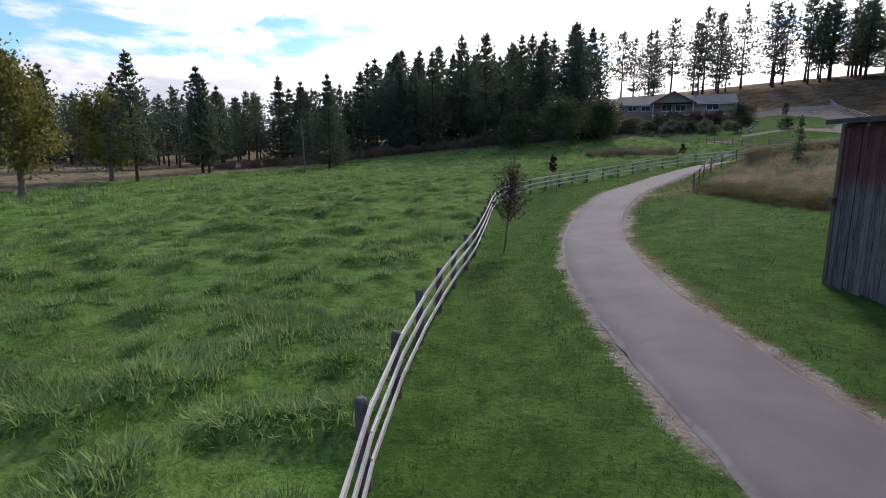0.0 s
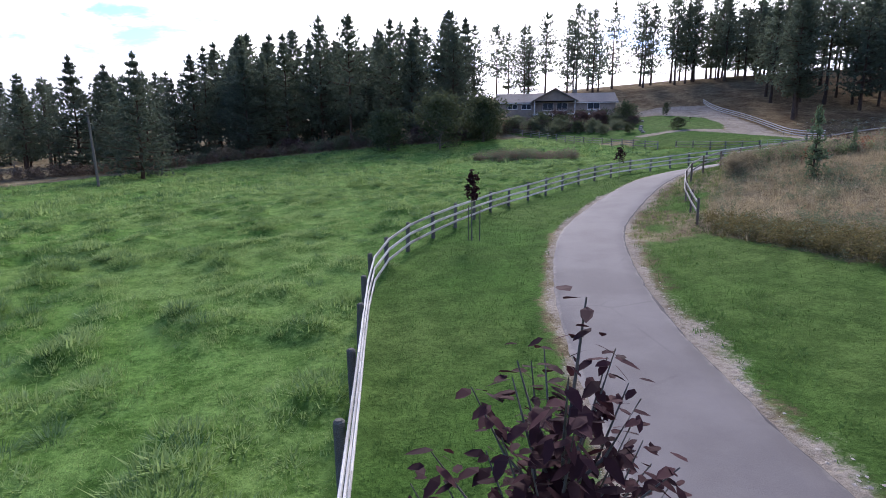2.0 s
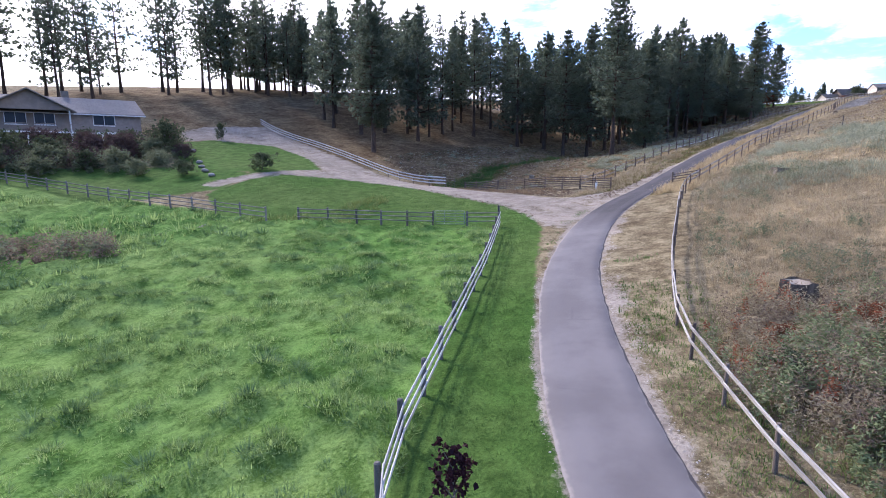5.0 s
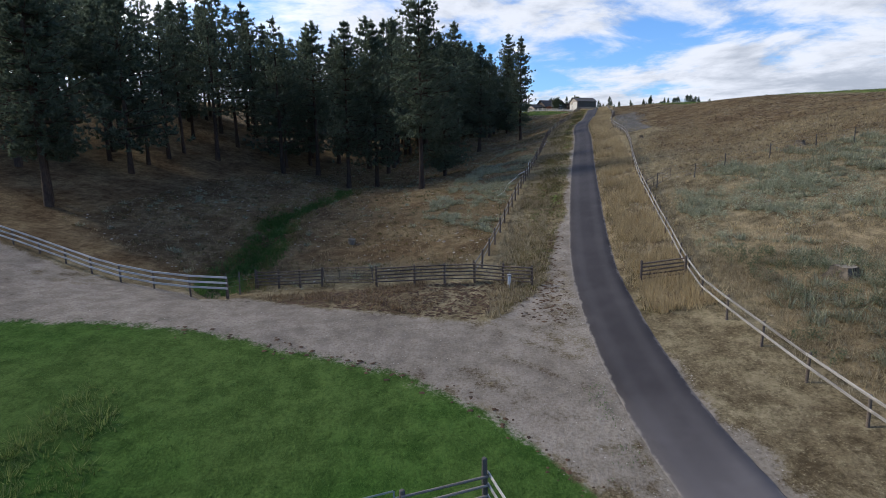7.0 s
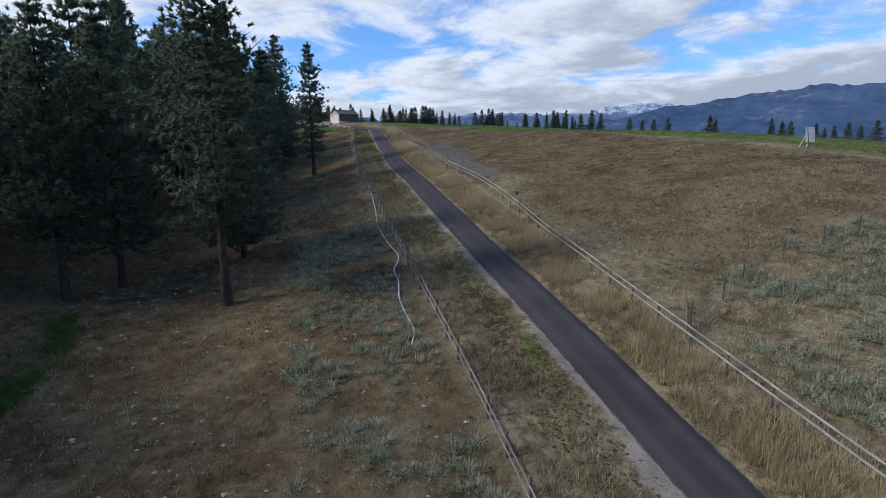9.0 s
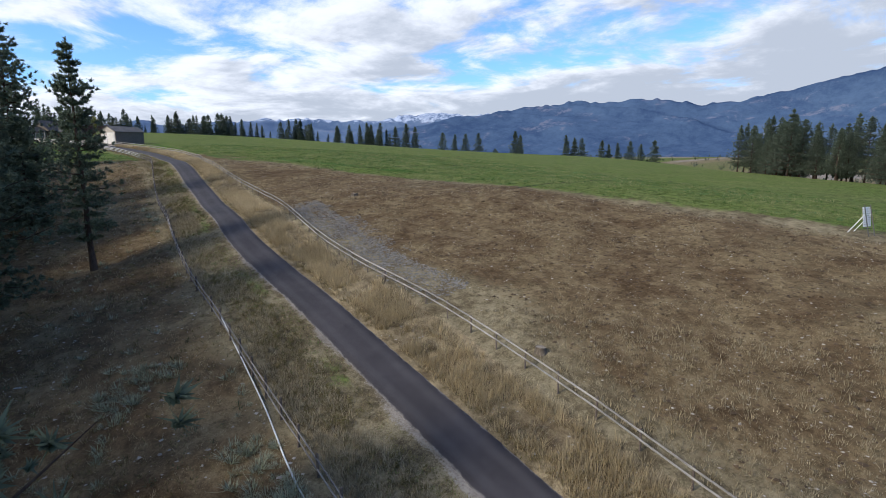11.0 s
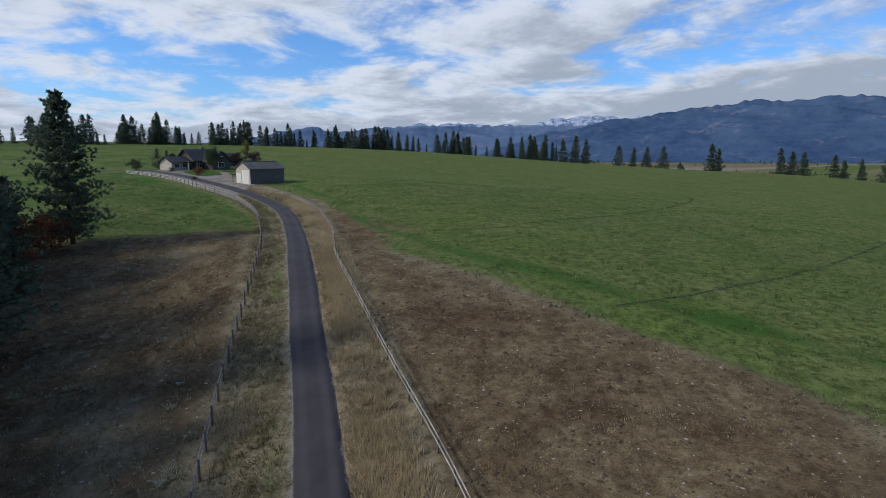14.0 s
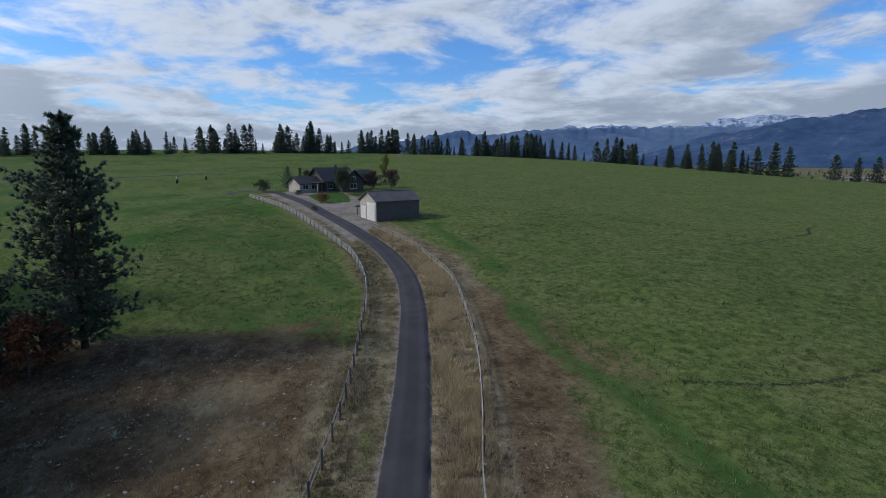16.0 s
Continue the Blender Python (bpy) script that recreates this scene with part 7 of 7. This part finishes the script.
# dry weeds of the bank and the verges
BANK = [(17.8, 38), (20, 41), (26, 47), (36, 52), (50, 54), (64, 54.5), (72, 52), (64, 44), (48, 36), (36, 25), (24, 21), (19, 23), (17.9, 31)]
tufts("bank_weeds", "tall dry weeds and grass on the bank", "weeds", places(BANK, 13000) + STUFF.normal(0, 0.5, (13000, 2)), 15, 0.36, 0.008, "dull_straw", 0.85, 0.24, keep=soft_only)
BRUSH = [(31.4, 51.0), (36, 52.2), (39, 51.5), (38.6, 46.5), (34, 45.6), (30.6, 46.4), (28.9, 48.7)]
for name, label, count, leaves, tall, wd, leaf, mat, seed, cut in (("tan_brush", "tall tan weeds on the bank", 900, 60, 0.7, 0.34, 0.05, "tan_leaves", 201, -0.25), ("brown_brush", "dark brown seeding weeds on the bank", 900, 60, 0.7, 0.32, 0.045, "brown_brush", 203, -0.1),
                                                                  ("green_brush", "green leafy weeds on the bank", 1000, 64, 0.75, 0.34, 0.06, "brush_green", 205, -0.05), ("red_brush", "brick-red autumn weeds on the bank", 420, 60, 0.7, 0.3, 0.05, "brick_leaves", 207, 0.4)):
    leafy_weeds(name, label, places(BRUSH, count) + STUFF.normal(0, 0.5, (count, 2)), leaves, tall, wd, leaf, mat, keep=both(soft_only, clumpy(1.8, seed, cut)))
leafy_weeds("bank_front_weeds", "dark olive weeds along the foot of the bank", beside(np.array(resample([(18.8, 39.4), (18.2, 37.5), (18.0, 34), (18.1, 31), (18.6, 28), (19.4, 24)], 0.4)), -0.3, 1.6, 560), 60, 0.5, 0.4, 0.05, "olive_weeds")
leafy_weeds("bank_olive_weeds", "olive and yellowish weeds on the bank", places(BANK, 3400), 46, 0.5, 0.38, 0.05, "willow_leaves", keep=both(soft_only, clumpy(3.6, 31, 0.05)))
leafy_weeds("bank_tan_weeds", "tan seeding weeds on the bank", places(BANK, 3200), 46, 0.55, 0.36, 0.045, "tan_leaves", keep=both(soft_only, clumpy(3.0, 213, 0.1)))
THICKET = np.array(resample([(27.5, 100), (30, 96.5), (33.5, 93.2), (38.5, 90)], 0.3))
leafy_weeds("willow_thicket", "grey-brown willow thicket at the meadow's edge", beside(THICKET, -2.8, 2.8, 110), 110, 0.85, 0.9, 0.10, "willow_leaves", vary=0.7, keep=clumpy(3.0, 221, -0.25))
leafy_weeds("thicket_stems", "brown leafless brush in the willow thicket", beside(THICKET, -3.0, 3.0, 170), 110, 0.8, 0.9, 0.09, "brown_brush", vary=0.7, keep=clumpy(3.4, 222, -0.2))
leafy_weeds("garden_brush", "mixed garden growth below the house", places([(40, 134), (46, 134), (56, 126), (70, 125), (67, 119), (62, 113), (56, 110), (49, 116), (44, 124)], 150), 130, 1.5, 1.1, 0.13, "willow_leaves", vary=0.6)
leafy_weeds("garden_dark_brush", "dark garden growth below the house", places([(40, 134), (46, 134), (56, 126), (70, 125), (67, 119), (60, 115), (52, 117), (44, 124)], 110), 130, 1.7, 1.1, 0.13, "purple_leaves", vary=0.6)
leafy_weeds("woods_brush", "tangled brown brush at the foot of the woods", np.concatenate([beside(np.array(resample([(-46, 112), (-30, 124), (-10, 133), (10, 132), (24, 128), (36, 127), (42, 131)], 0.5)), -2.5, 5.0, 420)]), 130, 1.5, 1.3, 0.17, "brown_brush")
leafy_weeds("woods_green_brush", "grey-green brush at the foot of the woods", np.concatenate([beside(np.array(resample([(-30, 124), (-10, 133), (10, 132), (24, 128), (36, 127), (42, 131)], 0.5)), -2.0, 5.0, 160)]), 130, 1.6, 1.3, 0.17, "willow_leaves")
tufts("bank_edge_grass", "greenish dry grass below the rail fence", "grass", beside(road_line[150:240], -5.0, -1.9, 2600), 8, 0.16, 0.011, "pasture_blades", 0.7, 0.13, keep=soft_only)
climb = road_line[(road_line[:, 0] > 66) & (road_line[:, 0] < 275)]
tufts("verge_straw", "golden dry grass between drive and fence", "grass", beside(climb, -5.2, -2.0, 20000, power=0.8), 13, 0.48, 0.012, "straw", 0.55, 0.17, vary=0.6, keep=both(soft_only, clumpy(2.6, 41, -0.35)))
tufts("verge_pale_grass", "pale dry grass and weeds between drive and fence", "grass", beside(climb, -5.4, -1.9, 9000), 11, 0.34, 0.012, "dull_straw", 0.7, 0.18, vary=0.6, keep=both(soft_only, clumpy(3.4, 42, -0.3)))
leafy_weeds("verge_brown_weeds", "brown seeding weeds between drive and fence", beside(climb, -5.4, -2.2, 1500), 30, 0.4, 0.26, 0.045, "rust_leaves", vary=0.6, keep=both(soft_only, clumpy(3.0, 43, 0.15)))
tufts("verge_short_grass", "short dry grass at the drive's edge", "grass", np.concatenate([beside(climb, -3.6, -1.6, 7000), beside(climb, 1.9, 6.0, 8000)]), 7, 0.15, 0.013, "rabbitbrush", 0.75, 0.13, keep=soft_only)
tufts("verge_olive_weeds", "olive and brown low weeds along the drive", "weeds", np.concatenate([beside(climb, 1.9, 5.6, 9000), beside(climb, -2.6, -1.7, 1500)]), 9, 0.22, 0.016, "olive_weeds", 0.8, 0.16, keep=both(soft_only, clumpy(2.2, 46, -0.15)))
tufts("left_verge_weeds", "dull dry weeds along the leaning fence", "weeds", beside(climb[:330], 3.2, 6.2, 8500), 11, 0.38, 0.014, "dull_straw", 0.6, 0.16, keep=both(soft_only, clumpy(3.5, 44, -0.1)))
# open slopes
SLOPE_RIGHT = [(56, 54), (70, 54), (90, 48.5), (112, 42), (125, 37), (104, 30), (97, 16), (90, 3), (70, 15), (55, 35)]
DRAW_SIDE = [(75, 80), (76, 66), (100, 59.5), (130, 51), (165, 41), (200, 29), (228, 20), (240, 38), (225, 50), (190, 62), (150, 80), (110, 98), (85, 100)]
tufts("slope_grass", "thin dry grass on the open slope", "grass", places(SLOPE_RIGHT, 12000), 8, 0.27, 0.014, "dull_straw", 0.65, 0.17, keep=soft_only)
tufts("slope_yellow_grass", "yellow dry grass patches on the slope", "grass", places(SLOPE_RIGHT, 4500), 10, 0.34, 0.016, "straw", 0.6, 0.18, keep=both(soft_only, clumpy(9.0, 51, 0.15)))
tufts("slope_sagebrush", "grey-green sagebrush on the slope", "shrubs", places([(58, 53), (72, 52.5), (96, 45), (90, 30), (80, 22), (60, 38)], 3200), 44, 0.4, 0.02, "sage", 0.95, 0.22, keep=both(soft_only, clumpy(3.2, 61, 0.2)))
tufts("draw_grass", "thin dull grass on the shaded draw", "grass", places(DRAW_SIDE, 15000), 7, 0.2, 0.014, "dull_straw", 0.7, 0.16, keep=soft_only)
tufts("draw_olive_weeds", "olive low weeds on the side of the draw", "weeds", places(DRAW_SIDE, 21000), 8, 0.18, 0.018, "olive_weeds", 0.85, 0.17, keep=both(soft_only, clumpy(3.0, 66, -0.2)))
tufts("draw_sagebrush", "grey sagebrush beside the leaning fence", "shrubs", np.concatenate([places([(84, 64), (100, 60), (135, 50), (140, 56), (112, 66), (92, 70)], 1700), places(DRAW_SIDE, 900)]), 46, 0.36, 0.018, "sage", 0.95, 0.2, keep=both(soft_only, clumpy(3.5, 65, 0.1)))
tufts("creek_grass", "lush green grass along the small creek", "grass", np.concatenate([beside(CREEK[:44], -2.0, 1.5, 1300), beside(CREEK[30:84], -0.9, 0.8, 900)]), 14, 0.36, 0.016, "lawn_blades", 0.75, 0.22, keep=clumpy(2.2, 57, -0.3))
leafy_weeds("creek_weeds", "green leafy weeds along the small creek", np.concatenate([beside(CREEK[:50], -2.0, 1.5, 400), beside(CREEK[40:84], -0.9, 0.8, 260)]), 44, 0.5, 0.4, 0.06, "creek_leaves", vary=0.6, keep=clumpy(2.0, 59, -0.2))
leafy_weeds("creek_brush", "dull brown-green weeds fringing the small creek", np.concatenate([beside(CREEK[:84], -3.2, -1.4, 260), beside(CREEK[:84], 1.0, 2.6, 200)]), 40, 0.45, 0.42, 0.06, "olive_weeds", vary=0.6, keep=clumpy(2.4, 63, -0.1))
SAGE_FLAT = [(70, 51.5), (77, 51), (84, 49.2), (91, 45), (91, 41), (80, 37.5), (74, 40)]
leafy_weeds("sagebrush_mounds", "rounded grey-green sagebrush below the dry slope", places(SAGE_FLAT, 420), 70, 0.55, 0.55, 0.055, "sage", vary=0.55, keep=both(soft_only, clumpy(3.4, 64, -0.05)))
leafy_weeds("fence_sagebrush", "grey sagebrush beside the leaning fence", places([(86, 66.5), (98, 61.5), (106, 60), (108, 66), (98, 69.5), (90, 70)], 260), 60, 0.45, 0.45, 0.05, "sage", vary=0.5, keep=both(soft_only, clumpy(2.6, 67, 0.05)))
leafy_weeds("fence_weeds", "olive-brown weed clumps between the drive and the leaning fence", beside(climb[:300], 2.9, 5.0, 900), 46, 0.5, 0.36, 0.05, "olive_weeds", vary=0.6, keep=both(soft_only, clumpy(2.4, 69, -0.05)))
tufts("reeds", "pale dry reeds and tall grass by the lawn ditch", "weeds", np.concatenate([places([(50, 79), (53, 78.6), (58, 79.8), (60, 82), (56, 82.5), (51, 82)], 150), places([(50, 78), (48, 84), (47, 88), (51, 84)], 60)]), 20, 0.3, 0.014, "pasture_blades", 0.7, 0.25, vary=0.6)
tufts("pasture_grass", "grazed green and straw-coloured pasture grass", "grass", np.concatenate([places([(92, 4), (140, 7), (205, 9), (236, 2), (262, -2), (280, -30), (230, -60), (140, -50)], 36000), places([(230, 18), (239, 38), (262, 46), (300, 40), (320, 30), (280, 18), (250, 15)], 7000)]), 5, 0.17, 0.017, "pasture_blades", 0.7, 0.18, keep=lambda za, zb, d, p: zb[:, 0] < 0.5)
tufts("verge_green", "olive short grass between the drive and the leaning fence", "grass", beside(climb, 1.8, 4.6, 6500), 7, 0.14, 0.012, "pasture_blades", 0.8, 0.13, keep=both(soft_only, clumpy(3.0, 58, -0.2)))
HILL_FIELD = [(92, 4), (140, 7), (205, 9), (236, 2), (262, -2), (300, -40), (230, -80), (140, -60)]
HILL_GREEN = [(230, 18), (239, 38), (262, 46), (300, 40), (320, 30), (280, 18), (250, 15)]
tufts("pasture_straw", "pale dry stalks standing in the pasture", "grass", np.concatenate([places(HILL_FIELD, 15000), places(HILL_GREEN, 2000)]), 9, 0.2, 0.015, "pasture_straw", 0.7, 0.2, vary=0.6, keep=both(lambda za, zb, d, p: zb[:, 0] < 0.6, clumpy(3.0, 231, -0.15)))
tufts("pasture_dark", "dark green regrowth in the pasture", "grass", np.concatenate([places(HILL_FIELD, 11000), places(HILL_GREEN, 3000)]), 9, 0.2, 0.03, "lawn_blades", 0.85, 0.26, vary=0.6, keep=both(lambda za, zb, d, p: zb[:, 0] < 0.5, clumpy(2.4, 233, -0.05)))
tufts("pasture_clumps", "darker ungrazed clumps in the pasture", "grass", np.concatenate([places([(92, 4), (140, 7), (205, 9), (236, 2), (262, -2), (300, -40), (230, -80), (140, -60)], 5200), places([(230, 18), (239, 38), (262, 46), (300, 40), (320, 30), (280, 18), (250, 15)], 1500)]), 12, 0.2, 0.028, "tussock_blades", 0.9, 0.28, keep=lambda za, zb, d, p: (zb[:, 0] < 0.5) & (rough(p[:, 0], p[:, 1], 7.0, 95) > 0.0))
tufts("draw_weeds", "dark low weeds on the draw's side", "weeds", places(DRAW_SIDE, 2000), 14, 0.22, 0.02, "shrub_leaves", 0.9, 0.2, keep=both(soft_only, clumpy(4.0, 97, 0.0)))
tufts("strip_grass", "green grass between the drive and the rail fence", "grass", beside(road_line[140:250], -4.2, -2.1, 3200), 6, 0.12, 0.011, "lawn_blades", 0.8, 0.12, keep=clumpy(2.5, 99, -0.1))
tufts("soil_weeds", "sparse weeds on the bare ground", "weeds", places(SOIL, 16000), 8, 0.15, 0.013, "dull_straw", 0.85, 0.15, keep=clumpy(4.0, 71, -0.05))
pebbles("field_stones", "scattered pale stones on bare ground", places(SOIL, 6500), 0.058, "pale_stones", power=4.5)
pebbles("soil_clods", "clods and dung on the bare ground", places(SOIL, 13000), 0.10, "clods", power=3.0)
pebbles("rock_spread", "spread of grey rocks beside the fence", places([(135, 36), (143, 34), (152, 31.3), (158, 28.8), (157, 25.8), (150, 26.2), (144, 28.6), (136, 31)], 5200), 0.07, "stones", power=2.0, keep=clumpy(3.0, 91, -0.25))
pebbles("fence_rocks", "dense grey rubble beside the hilltop fence", beside(resample([(128, 38.2), (136.6, 36.6), (144.6, 34.6), (152.2, 32), (160, 29)], 0.5), -4.2, -0.35, 9000, power=1.6), 0.07, "stones", power=2.0)
pebbles("draw_stones", "small stones on the draw's side", places(DRAW_SIDE, 7500), 0.085, "pale_stones", power=4.0)
pebbles("slope_stones", "small stones on the dry slope", np.concatenate([places(SLOPE_RIGHT, 1800), beside(climb, -5.0, -1.8, 1500), places([(83, 51.5), (86, 52), (92, 49.5), (90, 49)], 260)]), 0.075, "pale_stones", power=4.0)
pebbles("road_gravel", "loose gravel on the drive's shoulders and lane", np.concatenate([beside(road_line[60:300], 1.45, 1.8, 3000), beside(road_line[60:300], -1.9, -1.45, 3000), places(JUNCTION, 5000), beside(climb[:200], 1.5, 2.6, 2000)]), 0.024, "pale_stones", power=3.0, keep=lambda za, zb, d, p: za[:, 2] > 0.35)
pebbles("leaf_litter", "dark fallen leaves and clods at the gravel's edge", np.concatenate([places([(70.5, 78), (68.4, 71), (67.2, 66.5), (70.5, 63.8), (73, 63), (74, 70), (73.5, 76)], 2700), beside(climb[:80], 2.4, 4.5, 900), beside(np.array(resample([(54.4, 64.5), (58, 66.6), (61.4, 70.4), (64.6, 78.6), (65.3, 84.5)], 0.5)), -0.6, 0.5, 160), beside(climb[:60], 1.9, 3.6, 500)]), 0.088, "leaf_litter", 0.3, power=2.0)
tufts("litter_weeds", "reddish dry weeds before the pole fence", "weeds", places([(70.8, 78.5), (68.6, 71), (67.5, 66.6), (71, 63.6), (73, 63), (74.4, 70), (73.8, 76), (72, 80)], 1300), 10, 0.24, 0.018, "rust_leaves", 0.85, 0.16, keep=clumpy(2.0, 81, -0.1))


# ---------------------------------------------------------------- wheel lines in the pasture
def build_track(points, label):
    """A narrow worn rut of darker grass left by the turning sprinkler."""
    line = resample(points, 0.7)
    p = line[STUFF.randint(0, len(line), len(line) * 40)] + STUFF.normal(0, 0.12, (len(line) * 40, 2)) + STUFF.uniform(-0.35, 0.35, (len(line) * 40, 1)) * np.array([[0.0, 1.0]])
    pebbles("pasture_rut", label, p, 0.065, "rut_soil", 0.3)


build_track([(138.8, 9.0), (138.0, 1.2), (137.1, -10.3), (138, -34.7), (140.5, -55.5), (143.5, -64)], "narrow dark wheel rut curving through the pasture")
build_track([(176.8, 4.0), (176.3, 1.6), (174.5, -10.2), (174.6, -28.7), (179.7, -66.9)], "dark wheel rut between two others in the pasture")
build_track([(270.9, -93.4), (266, -84), (257.6, -72.1), (249.2, -44.8)], "faint wheel rut far out in the pasture")
build_track([(212.5, -1.9), (209.2, -11.5), (210.5, -32.5), (215.3, -55.9), (222.3, -79), (229, -93), (237, -99)], "second dark wheel rut curving through the pasture")


# ---------------------------------------------------------------- irrigation line beyond the green field
def build_irrigation():
    """A pipe carried across the field on low towers with two wheels each."""
    line = empty("irrigation_line", 379, 77, h1(379, 77), "long pipe on low wheeled towers across the pasture", "sprinkler")
    spots = [(376, 122), (379, 77), (380, 50), (390, 42), (400, 35)]
    zs = [h1(x, y) for x, y in spots]
    base = np.array([379, 77, h1(379, 77)])
    pipe = tube([np.array([x, y, z + 2.6]) - base for (x, y), z in zip(spots, zs)], [0.1] * len(spots), 6)
    child("pipe", mesh_from("pipe", *pipe, "steel"), line)
    a = np.linspace(0, 6.283, 19)
    ring = mesh_from("wheel", *tube(np.stack([np.cos(a) * 0.65, a * 0, np.sin(a) * 0.65 + 0.7], 1), [0.14] * 19, 6), "rut_soil")
    for (x, y), z in list(zip(spots, zs))[1:4:1]:
        at = Vector((x, y, z)) - Vector(base)
        tower = child("tower", mesh_from("tower", *join([tube([(s * 1.5, 0, 0.7), (0, 0, 2.6)], [0.07, 0.05], 5) for s in (-1, 1)]), "steel"), line, pose(*at))
        for s in (-1.5, 1.5):
            child("wheel", ring, tower, pose(s, 0, 0))


build_irrigation()
